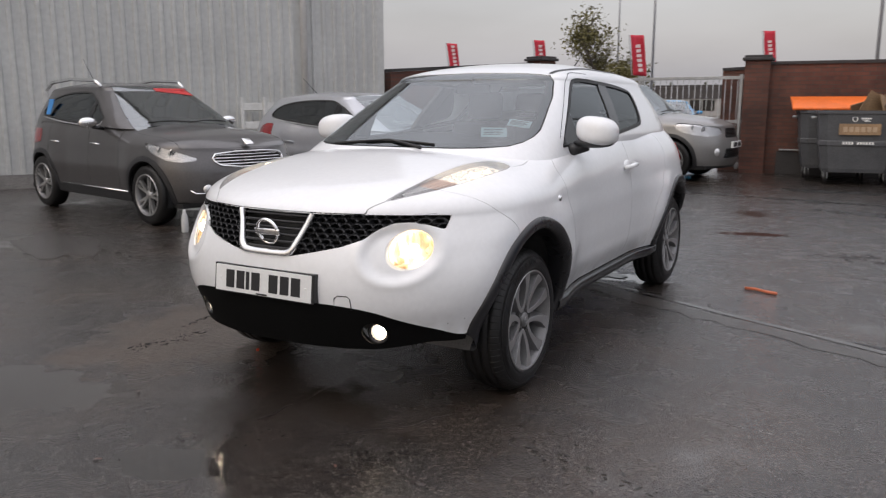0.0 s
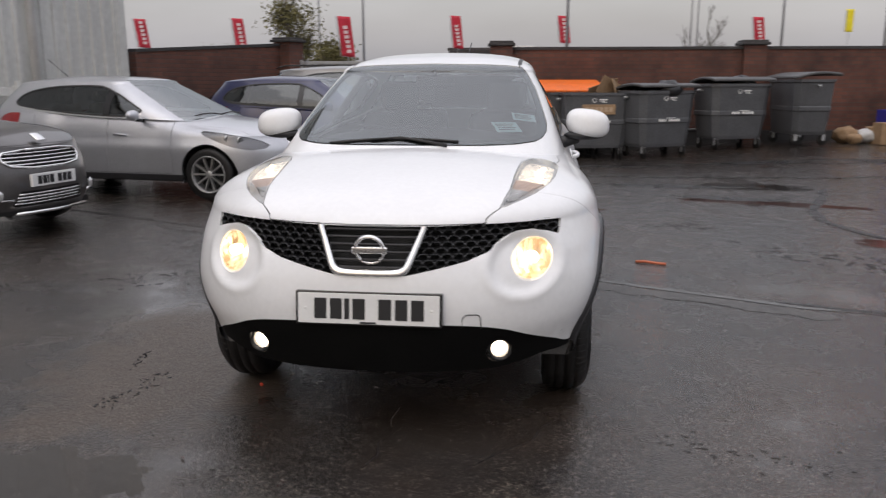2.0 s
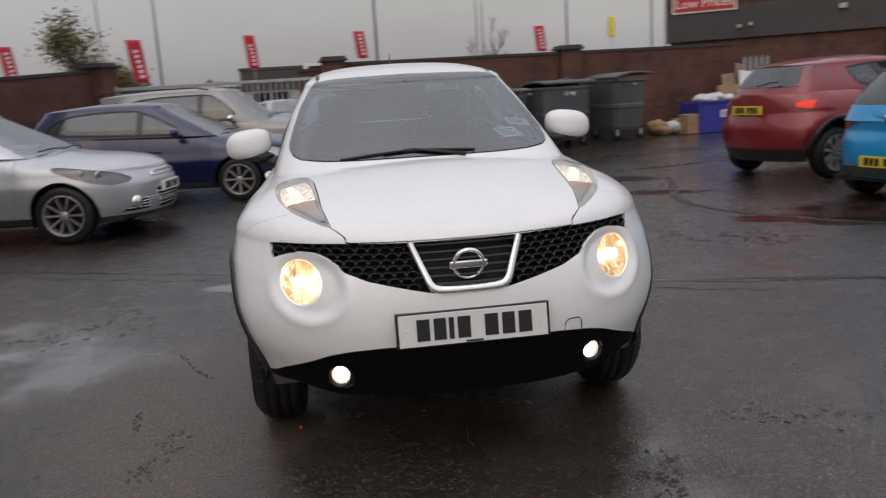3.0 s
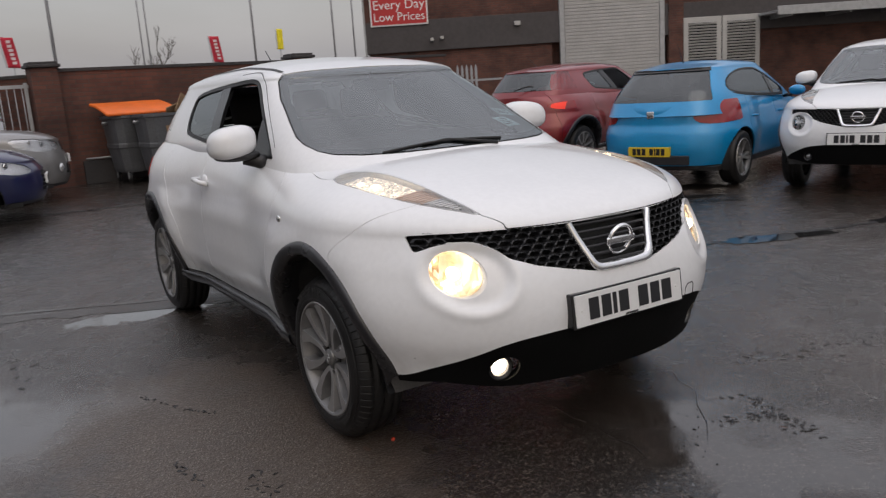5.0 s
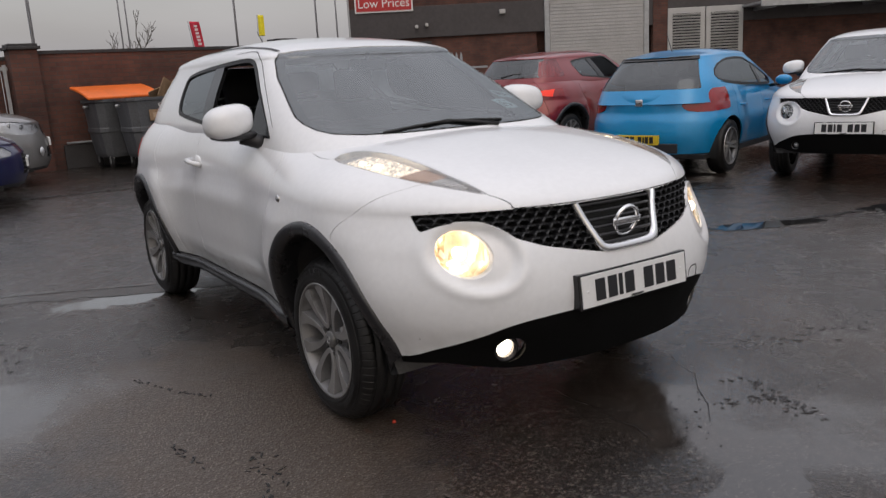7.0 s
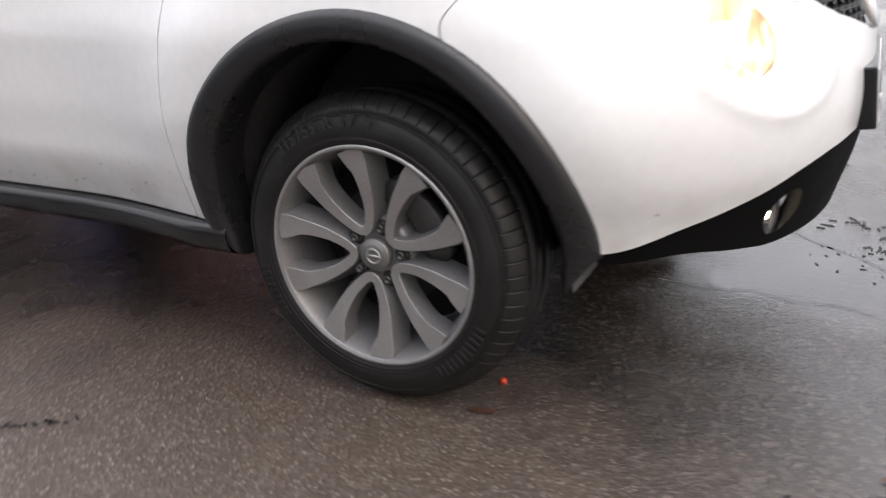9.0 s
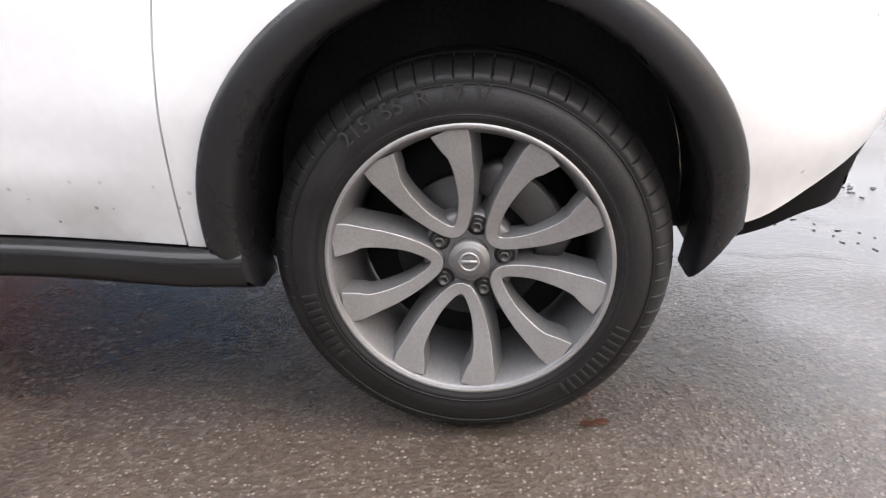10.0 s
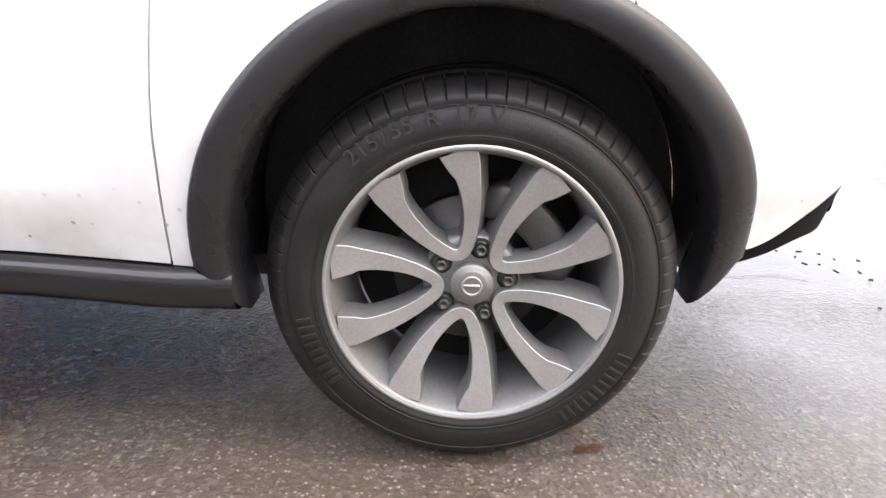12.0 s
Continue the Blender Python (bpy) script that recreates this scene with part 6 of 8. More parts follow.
# ---- the parked cars ----
def simple_wheel(r, spokes, face_mat, twist=0.0, w=0.21, double=False):
    wh = thing("wheel", "black tyre on a bright alloy wheel", "")
    bm = bmesh.new()
    h = w / 2
    add_lathe(bm, [(r * 0.66, -h * 0.9), (r * 0.86, -h), (r * 0.97, -h * 0.85), (r, -h * 0.4), (r, h * 0.4), (r * 0.97, h * 0.85), (r * 0.86, h), (r * 0.66, h * 0.9)], 40)
    part("tyre", bm, rubber, wh, "black tyre")
    bm = bmesh.new()
    add_lathe(bm, [(r * 0.70, h * 0.88), (r * 0.69, h * 0.98), (r * 0.65, h * 0.95), (r * 0.62, h * 0.5), (r * 0.60, -h)], 40)
    rim = part("rim", bm, alloy_dark, wh, "grey alloy wheel barrel")
    bm = bmesh.new()
    add_lathe(bm, [(r * 0.705, h * 0.90), (r * 0.70, h * 1.0), (r * 0.675, h * 1.0), (r * 0.66, h * 0.93)], 40)
    part("lip", bm, face_mat, rim, "bright rim lip")
    for i in range(spokes):
        bm = bmesh.new()
        for off in ((-0.17, 0.17) if double else (0,)):
            a0 = 2 * math.pi * i / spokes + off * 0.4
            a1 = 2 * math.pi * i / spokes + off + twist
            p0, p1 = Vector((h * 0.72, r * 0.10 * math.cos(a0), r * 0.10 * math.sin(a0))), Vector((h * 0.86, r * 0.655 * math.cos(a1), r * 0.655 * math.sin(a1)))
            d = (p1 - p0).normalized()
            nn = d.cross(Vector((1, 0, 0))).normalized()
            w0, w1 = r * (0.035 if double else 0.30 / (spokes + 2)), r * (0.045 if double else 0.40 / (spokes + 1))
            top = [p0 - nn * w0, p1 - nn * w1, p1 + nn * w1, p0 + nn * w0]
            vs = [bm.verts.new(p) for p in top] + [bm.verts.new(p - Vector((h * 0.35, 0, 0))) for p in top]
            bm.faces.new(vs[:4])
            for k in range(4):
                bm.faces.new((vs[k], vs[k + 4], vs[(k + 1) % 4 + 4], vs[(k + 1) % 4]))
        bmesh.ops.recalc_face_normals(bm, faces=bm.faces)
        part("spoke", bm, face_mat, wh, "", False)
    bm = bmesh.new()
    add_lathe(bm, [(0.0005, h * 0.80), (r * 0.11, h * 0.78), (r * 0.15, h * 0.70), (r * 0.16, h * 0.2)], 24)
    part("hub", bm, face_mat, wh)
    bm = bmesh.new()
    add_lathe(bm, [(0.0005, h * 0.1), (r * 0.45, h * 0.1), (r * 0.62, -h * 0.2)], 28)
    part("backing_plate", bm, inner_black, wh)
    return wh


def hatchback(name, label, paint, at, wb, fo, ro, W, H, nose_z, cowl, roof_y, rear_roof, belt0, belt1, wheel_r, spokes, wheel_mat, trim=False, grille=(), front_lamp=(), tail_lamp=(), rear_plate_z=0.5, front_plate_z=0.5, extra=None, double=False):
    """A closed car, front axle at the origin, its nose towards -y. cowl: (y, z) of the windscreen's foot."""
    car = thing(name, label, "car", at)
    w, cy, cz = W / 2, cowl[0], cowl[1]
    L = wb + ro
    body = Shell(0.22, nose_z,
                 curve((0.22, 0.92 * w), (0.4, 0.975 * w), (0.6, w), (nose_z, 0.965 * w)),
                 curve((0.22, -fo + 0.07), (0.42, -fo), (0.58, -fo + 0.015), (nose_z, -fo + 0.11)),
                 curve((0.22, L - 0.08), (0.5, L), (0.62, L - 0.01), (nose_z, L - 0.05)),
                 curve((0.22, 2.5), (nose_z, 2.4)), curve((0, 0.0), (2, 0.0)), curve((0, wb - 0.05), (2, wb - 0.05)),
                 curve((-fo + 0.11, nose_z + 0.003), (-fo + 0.16, nose_z + 0.04), (-fo * 0.5, nose_z + 0.6 * (cz - nose_z)), (cy, cz), (cy + 0.5, cz + 0.22), (wb * 0.8, belt1 + 0.32), (L - 0.25, belt1 + 0.20), (L - 0.06, nose_z + 0.18), (L, nose_z + 0.05)),
                 side=lambda y, z: -0.035 * ease(y, 0.3, 0.7) * (1 - ease(y, wb - 0.7, wb - 0.3)) * np.cos((z - 0.6) * 4))
    cab = Shell(cz - 0.14, H - 0.10,
                curve((cz - 0.14, 0.93 * w), (cz + 0.05, 0.875 * w), (H - 0.25, 0.76 * w), (H - 0.10, 0.66 * w)),
                curve((cz - 0.14, cy - 0.30), (cz, cy), (H - 0.10, roof_y - 0.10)),
                curve((cz - 0.14, L - 0.03), (cz + 0.1, L - 0.16), (H - 0.10, rear_roof)),
                curve((cz, 3.4), (H, 3.8)),
                curve((cz - 0.14, cy + 0.62), (H - 0.1, roof_y + 0.3)), curve((0, wb - 0.35), (2, wb - 0.35)),
                curve((roof_y - 0.10, H - 0.097), (roof_y, H - 0.045), (roof_y + 0.35, H - 0.012), (roof_y + 0.8, H), (rear_roof - 0.4, H - 0.04), (rear_roof, H - 0.085)), p2=0.6)
    arch_r = wheel_r + 0.045
    sl, vl = np.concatenate([np.linspace(0, 1, 44), np.linspace(1, 2, 66)[1:], np.linspace(2, 3, 30)[1:]]), np.concatenate([np.linspace(0, 1, 26), np.linspace(1, 2, 24)[1:]])
    sc, vc = np.concatenate([np.linspace(0, 1, 40), np.linspace(1, 2, 56)[1:], np.linspace(2, 3, 36)[1:]]), np.concatenate([np.linspace(0, 1, 26), np.linspace(1, 2, 22)[1:]])
    beltf = curve((0, belt0), (wb * 0.9, belt1), (L, belt1 + 0.02))

    def arches(P, r=arch_r):
        d = [np.hypot(P[:, 1] - y0, np.maximum(P[:, 2] - wheel_r, 0)) - r for y0 in (0.0, wb)]
        return np.minimum(d[0], d[1])
    top = lambda P: np.where(P[:, 1] > cy - 0.02, beltf(P[:, 1]) - P[:, 2] + 0.02 - 0.09 * ease(P[:, 1], wb + 0.12, wb + 0.30), 1.0)
    low_z = 0.27
    scr = lambda P: np.minimum(np.minimum(0.845 * cab.wide(P[:, 2]) - P[:, 0], H - 0.062 - P[:, 2]), cab.front(P[:, 2]) - 0.02 - P[:, 1])
    rear_scr = lambda P: np.minimum(np.minimum(0.84 * cab.wide(P[:, 2]) - P[:, 0], P[:, 2] - belt1 - 0.0), np.minimum(H - 0.125 - P[:, 2], P[:, 1] - (wb - 0.30)))
    ya = cy + 0.50
    win = rounded([(ya - 0.08, belt0 + 0.035), (ya + 0.9, belt0 + 0.06), (wb - 0.1, belt1 + 0.045), (wb + 0.16, belt1 + 0.10), (wb + 0.02, H - 0.21), (wb - 0.35, H - 0.135), (roof_y + 0.55, H - 0.118), (roof_y + 0.2, H - 0.135)], 1)
    inw = lambda P: np.minimum(inside(win, P[:, 1], P[:, 2]), P[:, 0] - 0.3)
    gp = lambda P: np.max([np.minimum(inside(g, P[:, 0], P[:, 2]), -0.25 - P[:, 1]) for g in grille], 0) if grille else np.full(len(P), -1.0)
    fl = lambda P: np.minimum(inside(front_lamp, P[:, 1], P[:, 2]), P[:, 0] - 0.25) if len(front_lamp) else np.full(len(P), -1.0)
    tl = lambda P: np.minimum(inside(tail_lamp, P[:, 0], P[:, 2]), P[:, 1] - wb) if len(tail_lamp) else np.full(len(P), -1.0)
    bon = lambda P: np.minimum(np.minimum(0.80 * w - P[:, 0], cy - 0.01 - P[:, 1]), P[:, 2] - nose_z - 0.02)
    doors = ((cy + 0.18, wb * 0.52), (wb * 0.52, wb - 0.22))

    def in_door(P):
        return np.max([np.minimum(np.minimum(P[:, 1] - a, b - P[:, 1]), np.minimum(P[:, 2] - 0.31, P[:, 0] - 0.3)) for a, b in doors], 0)
    base = [arches, lambda P: P[:, 2] - low_z, top]

    def pan(nm, sh, s, v, keep, mat, lift=0.0, sides=(1, -1), rim=0.012, lb="", parent=car):
        return part(nm, skin(sh, s, v, keep, lift, sides, rim), mat, parent, lb)
    pan("body", body, sl, vl, base + [lambda P: -gp(P), lambda P: -fl(P) - 0.002, lambda P: -tl(P) - 0.002, lambda P: -bon(P) - 0.003, lambda P: -in_door(P) - 0.003, lambda P: np.where((P[:, 1] > cy) & (P[:, 2] > cz + 0.03), P[:, 0] - 0.6 * w, 1.0)], paint, lb="painted body shell")
    pan("bonnet", body, sl[:70], vl[20:], [lambda P: bon(P)], paint, lb="painted bonnet")
    for sd in (1, -1):
        for a, b in doors:
            d = pan("door", body, sl[40:112], vl, base + [lambda P: P[:, 1] - a - 0.003, lambda P: b - 0.003 - P[:, 1], lambda P: P[:, 2] - 0.313, lambda P: P[:, 0] - 0.3], paint, sides=(sd,), lb="painted door")
            hx = float(body(np.array([1 + (b - 0.15) / (wb - 0.05)]), np.array([1.03]))[0, 0])
            tube_part("handle", [(sd * (hx - 0.01), b - 0.28, nose_z + 0.02), (sd * (hx + 0.025), b - 0.25, nose_z + 0.03), (sd * (hx + 0.025), b - 0.12, nose_z + 0.035), (sd * (hx - 0.01), b - 0.09, nose_z + 0.03)], 0.012, paint if not trim else chrome, d)
        wf = pan("window_frame", cab, sc[:110], vc, [lambda P: inw(P) + 0.002, lambda P: 0.018 - inw(P)], rubber_seal, 0.002, (sd,), 0.0, "black window edge")
        pan("side_glass", cab, sc[:110], vc, [lambda P: inw(P) - 0.012], glass_dark, -0.004, (sd,), 0.0, "dark side windows", wf).visible_shadow = False
        pan("window_post", cab, sc[:110], vc, [lambda P: inw(P) - 0.008, lambda P: 0.045 - np.abs(P[:, 1] - wb * 0.53)], gloss_black, 0.001, (sd,), 0.0, "black door post", wf)
        pan("window_line", cab, sc[:110], vc, [lambda P: inw(P) + 0.016, lambda P: 0.0 - inw(P), lambda P: beltf(P[:, 1]) + 0.055 - P[:, 2]], chrome if name in CHROMED else rubber_seal, 0.004, (sd,), 0.004, "bright window line", wf)
        if len(front_lamp):
            c = pan("headlight", body, sl[:80], vl, [fl], lens_clear, 0.003, (sd,), 0.0, "swept clear headlight")
            c.visible_shadow = False
            pan("lamp_bowl", body, sl[:80], vl, [lambda P: fl(P) + 0.002], lamp_smoke if paint is paint_silver else lamp_inner, -0.014, (sd,), 0.0, "silvery lamp interior", c)
            fy, fz = np.mean([q[0] for q in front_lamp]), np.mean([q[1] for q in front_lamp])
            for dy, dz, rr in ((-0.12, -0.012, 0.036), (0.03, 0.028, 0.028)):
                hit = np.array([s_ for s_ in np.linspace(0, 1.1, 400)])
                pv = body(hit, np.full(400, min(1.0, (fz + dz - 0.22) / (nose_z - 0.22))))
                q = pv[np.argmin(np.abs(pv[:, 1] - fy - dy))]
                bm = bmesh.new()
                bmesh.ops.create_uvsphere(bm, u_segments=16, v_segments=10, radius=rr, matrix=Matrix.Translation((sd * (q[0] - 0.032), q[1] + 0.022, q[2])))
                part("projector", bm, lamp_dark, c, "round projector")
                bm = bmesh.new()
                add_lathe(bm, [(rr * 1.05, 0.0), (rr * 1.12, 0.012), (rr * 1.35, 0.004), (rr * 1.40, -0.01)], 24, Matrix.Translation((sd * (q[0] - 0.020), q[1] + 0.010, q[2])) @ pose(0, 0, 0, 0, 0, -90 + sd * 35))
                part("projector_ring", bm, chrome, c, "bright ring round the projector")
        if len(tail_lamp):
            pan("tail_light", body, sl[100:], vl, [tl], red_lens, 0.004, (sd,), 0.01, "red tail light")
        mz, my = belt0 + 0.075, cy + 0.60
        bm = bmesh.new()
        bmesh.ops.create_uvsphere(bm, u_segments=20, v_segments=12, radius=1, matrix=Matrix.Translation((sd * (w + 0.075), my, mz)) @ Matrix.Diagonal((0.105, 0.060, 0.065, 1)))
        mir = part("door_mirror", bm, chrome if trim else paint, car, "door mirror")
        tube_part("mirror_arm", [(sd * (w + 0.02), my, mz - 0.05), (sd * (w - 0.10), my - 0.02, mz - 0.07)], 0.022, gloss_black, mir)
        for y0 in (0.0, wb):
            bm = bmesh.new()
            rows = []
            for k in range(17):
                a = math.pi * (k / 16 * 1.2 - 0.1)
                rows.append([bm.verts.new((sd * x, y0 + (arch_r + 0.005) * math.cos(a), wheel_r + (arch_r + 0.005) * math.sin(a))) for x in (w * 0.94, w * 0.55)])
            for p, q in zip(rows, rows[1:]):
                bm.faces.new((p[0], p[1], q[1], q[0]))
            bm.faces.new([r[1] for r in rows])
            part("arch_liner", bm, inner_black, car)
            if trim:
                pan("arch_trim", body, sl, vl[:30], [lambda P: arches(P) + 0.002, lambda P: 0.055 - arches(P), lambda P: P[:, 2] - low_z, lambda P: 0.6 - np.abs(P[:, 1] - y0)], trim_black, 0.006, (sd,), 0.01, "black arch trim")
        pan("sill", body, sl[40:112], vl[:10], [lambda P: 0.33 - P[:, 2] if trim else 0.30 - P[:, 2], lambda P: P[:, 2] - 0.235, arches], trim_black, 0.006, (sd,), 0.03, "dark sill")
    pan("cabin_shell", cab, sc, vc, [lambda P: -inw(P), lambda P: -scr(P) - 0.002, lambda P: -rear_scr(P) - 0.002, lambda P: P[:, 2] - np.where(P[:, 1] > wb + 0.1, cz - 0.12, beltf(P[:, 1]) - 0.01)], paint, lb="painted roof and pillars")
    pan("windscreen", cab, sc[:60], vc, [scr, lambda P: P[:, 2] - cz + 0.10], glass_pale, 0.0, (1, -1), 0.0, "sloping windscreen").visible_shadow = False
    pan("rear_screen", cab, sc[80:], vc, [rear_scr], glass_dark, 0.0, (1, -1), 0.0, "dark rear screen").visible_shadow = False
    if grille:
        g = pan("grille", body, sl[:60], vl, [lambda P: gp(P) + 0.006], inner_black, -0.02, (1, -1), 0.0, "dark grille and intake")
        ny = lambda x, z: float(body.nose(z) * (1 - min(1, abs(x) / float(body.wide(z))) ** 2.45) ** (1 / 2.45))
        if name in CHROMED:
            edge = [(x, z) for x, z in grille[0]] + [grille[0][0]]
            tube_part("grille_frame", [(x + (x2 - x) * q / 5, ny(x + (x2 - x) * q / 5, z + (z2 - z) * q / 5) - 0.004, z + (z2 - z) * q / 5) for (x, z), (x2, z2) in zip(edge, edge[1:]) for q in range(5)] + [(edge[0][0], ny(*edge[0]) - 0.004, edge[0][1])], 0.011, chrome, g, 6, None, "bright grille frame")
        for gpoly in grille:
            zs = [q[1] for q in gpoly]
            for k in range(1, 5):
                z = min(zs) + (max(zs) - min(zs)) * k / 5
                half = max([x for x in np.linspace(0, w, 60) if inside(gpoly, x, z) > 0] or [0])
                if half > 0.08:
                    tube_part("grille_bar", [(half * q, ny(half * q, z) + 0.004, z) for q in np.linspace(-1, 1, 13)], 0.008, chrome if name in CHROMED else gloss_black, g, 6)
    pan("lower_skirt", body, sl, vl[:10], [lambda P: low_z + 0.004 - P[:, 2], lambda P: P[:, 2] - 0.225, arches], trim_black, -0.008, (1, -1), 0.02, "dark lower skirt")
    box_part("underfloor", -w * 0.85, -fo + 0.3, 0.21, w * 0.85, L - 0.2, 0.26, inner_black, car)
    # added black shell, so that the gaps between the panels read as shade
    pan("under_skin", body, sl, vl, [lambda P: arches(P, arch_r - 0.01), lambda P: P[:, 2] - 0.26, lambda P: -gp(P) - 0.01, lambda P: -fl(P), top, lambda P: np.where((P[:, 1] > cy) & (P[:, 2] > cz), P[:, 0] - 0.6 * w, 1.0)], inner_black, -0.026, rim=0.0)
    box_part("dashboard", -w * 0.75, cy + 0.28, 0.6, w * 0.75, cy + 0.7, cz - 0.06, dash, car, 0.05)
    for sx in (-1, 1):
        for sy in (cy + 1.15, cy + 1.95):
            bm = bmesh.new()
            add_box(bm, sx * 0.36 - 0.23, sy, 0.45, sx * 0.36 + 0.23, sy + 0.14, 1.12, 0.05)
            add_box(bm, sx * 0.36 - 0.12, sy + 0.05, 1.12, sx * 0.36 + 0.12, sy + 0.14, 1.28, 0.03)
            part("seat", bm, cloth, car)
    for fy, pz, mt, sg in ((-fo, front_plate_z, plate_white, -1), (L, rear_plate_z, plate_yellow, 1)):
        y = fy + sg * 0.010 + (0.0 if sg < 0 else -0.0)
        p = box_part("number_plate", -0.26, min(y, y - sg * 0.03), pz - 0.056, 0.26, max(y, y - sg * 0.03), pz + 0.056, mt, car, 0.002, "number plate with plain bars")
        for cx, hw in PLATE_BARS:
            box_part("plate_bar", cx - hw, min(y, y + sg * 0.003), pz - 0.037, cx + hw, max(y, y + sg * 0.003), pz + 0.037, ink, p)
    for a, b in ((-0.52, 0.02), (-0.02, 0.5)):
        tube_part("wiper", [(a * w / 0.85 + (b - a) * k / 6, cy - 0.02 + 0.16 * (a + (b - a) * k / 6) ** 2, cz + 0.012 + 0.02 * math.sin(k / 6 * 3.14)) for k in range(7)], 0.009, rubber_seal, car, 6)
    wh = simple_wheel(wheel_r, spokes, wheel_mat, double=double)
    k = 0
    for sd in (-1, 1):
        for y0 in (0.0, wb):
            m = Matrix.Translation((sd * (w - 0.12), y0, wheel_r)) @ (pose(0, 0, 0, 0, 0, 180) if sd < 0 else Matrix())
            q = wh if k == 0 else copy_thing(wh, m)
            q.matrix_basis, q.parent = m, car
            k += 1
    if extra:
        extra(car, body, cab, dict(w=w, L=L, H=H, cy=cy, cz=cz, wb=wb, fo=fo, pan=pan, sl=sl, vl=vl, sc=sc, vc=vc, scr=scr, inw=inw))
    return car


lamp_inner = material("grey_lamp_interior", (0.62, 0.62, 0.63), 0.18, 0.7, 0.3, 30, 0.4, 90)
lamp_dark = material("lamp_projector_glass", (0.10, 0.10, 0.11), 0.08, 0.3, 0.1, 20)
lamp_smoke = material("smoked_lamp_interior", (0.16, 0.16, 0.17), 0.25, 0.7, 0.1, 20)
CHROMED = ("grey_crossover", "silver_hatchback")


def heading(x, y, deg):
    return pose(x, y, yard_z(x, y), 0, 0, deg + 90)


def crossover_extra(car, body, cab, d):
    for sd in (1, -1):
        y0, y1, H = d["cy"] + 1.0, d["wb"] + 0.35, d["H"]
        tube_part("roof_rail", [(sd * 0.55, y0, H - 0.07), (sd * 0.56, y0 + 0.12, H + 0.012), (sd * 0.57, (y0 + y1) / 2, H + 0.035), (sd * 0.56, y1 - 0.2, H + 0.0), (sd * 0.55, y1, H - 0.09)], 0.022, chrome, car, 8, None, "silver roof rail")
        tube_part("sill_strip", [(sd * (d["w"] - 0.045), 0.42, 0.335), (sd * (d["w"] - 0.05), d["wb"] - 0.45, 0.345)], 0.010, chrome, car, 6, None, "bright sill strip")
        bm = bmesh.new()
        add_lathe(bm, [(0.0005, 0.02), (0.035, 0.015), (0.05, 0.0)], 20, Matrix.Translation((sd * 0.56, -d["fo"] + 0.09, 0.42)) @ pose(0, 0, 0, 0, 0, -90 + sd * 25))
        part("fog_light", bm, lamp_grey, car, "round fog light in a dark recess")
        tube_part("fog_trim", [(sd * 0.44, -d["fo"] + 0.035, 0.375), (sd * 0.66, -d["fo"] + 0.16, 0.375), (sd * 0.70, -d["fo"] + 0.20, 0.41)], 0.010, chrome, car, 6, None, "bright fog-light trim")
    tube_part("front_lip", [(-0.42, -d["fo"] + 0.05, 0.245), (0, -d["fo"] + 0.0, 0.24), (0.42, -d["fo"] + 0.05, 0.245)], 0.016, chrome, car, 6, None, "bright lower lip")
    d["pan"]("sun_strip", cab, d["sc"][:60], d["vc"], [lambda P: d["scr"](P) - 0.02, lambda P: P[:, 2] - d["H"] + 0.120 + 0.10 * P[:, 0]], sticker_red, 0.004, (1,), 0.0, "red strip across the top of the windscreen")
    box_part("window_sticker", -0.003, -0.06, -0.10, 0.003, 0.06, 0.10, material("blue_sticker", (0.05, 0.25, 0.60), 0.5), car, 0, "blue and white window sticker", Matrix.Translation((-0.735, d["wb"] - 0.12, 1.27)) @ pose(0, 0, 0, 0, 18, 0))
    box_part("window_sticker", -0.0045, -0.05, -0.03, 0.0045, 0.05, 0.03, paper_white, car, 0, "white window sticker", Matrix.Translation((-0.740, d["wb"] - 0.12, 1.245)) @ pose(0, 0, 0, 0, 18, 0))
    tube_part("aerial", [(0.0, d["wb"] + 0.1, d["H"] - 0.04), (0.0, d["wb"] + 0.42, d["H"] + 0.34)], 0.006, rubber_seal, car, 6, 0.003, "thin black aerial")
    bm = bmesh.new()
    add_box(bm, -0.05, -0.01, -0.055, 0.05, 0.01, 0.055, 0.008)
    part("badge", bm, chrome, car, "small chrome badge", True, Matrix.Translation((0, -d["fo"] + 0.14, 0.90)) @ pose(0, 0, 0, -55, 0, 0))


hatchback("grey_crossover", "dark grey crossover car with silver roof rails beside the steel shed", paint_grey, heading(-4.67, 3.37, -10.2), 2.54, 0.83, 0.79, 1.74, 1.575, 0.82, (0.42, 1.08), 1.28, 3.0, 1.02, 1.09,
          0.328, 5, alloy, True, [rounded([(-0.40, 0.80), (0.40, 0.80), (0.47, 0.72), (0.36, 0.64), (-0.36, 0.64), (-0.47, 0.72)], 1), [(-0.36, 0.44), (0.36, 0.44), (0.42, 0.30), (-0.42, 0.30)]],
          rounded([(-0.66, 0.725), (-0.45, 0.69), (-0.10, 0.80), (0.06, 0.90), (-0.10, 0.885), (-0.45, 0.805)], 1), rounded([(0.55, 0.80), (0.87, 0.80), (0.87, 1.0), (0.62, 1.0)], 1), 0.75, 0.53, crossover_extra, True)


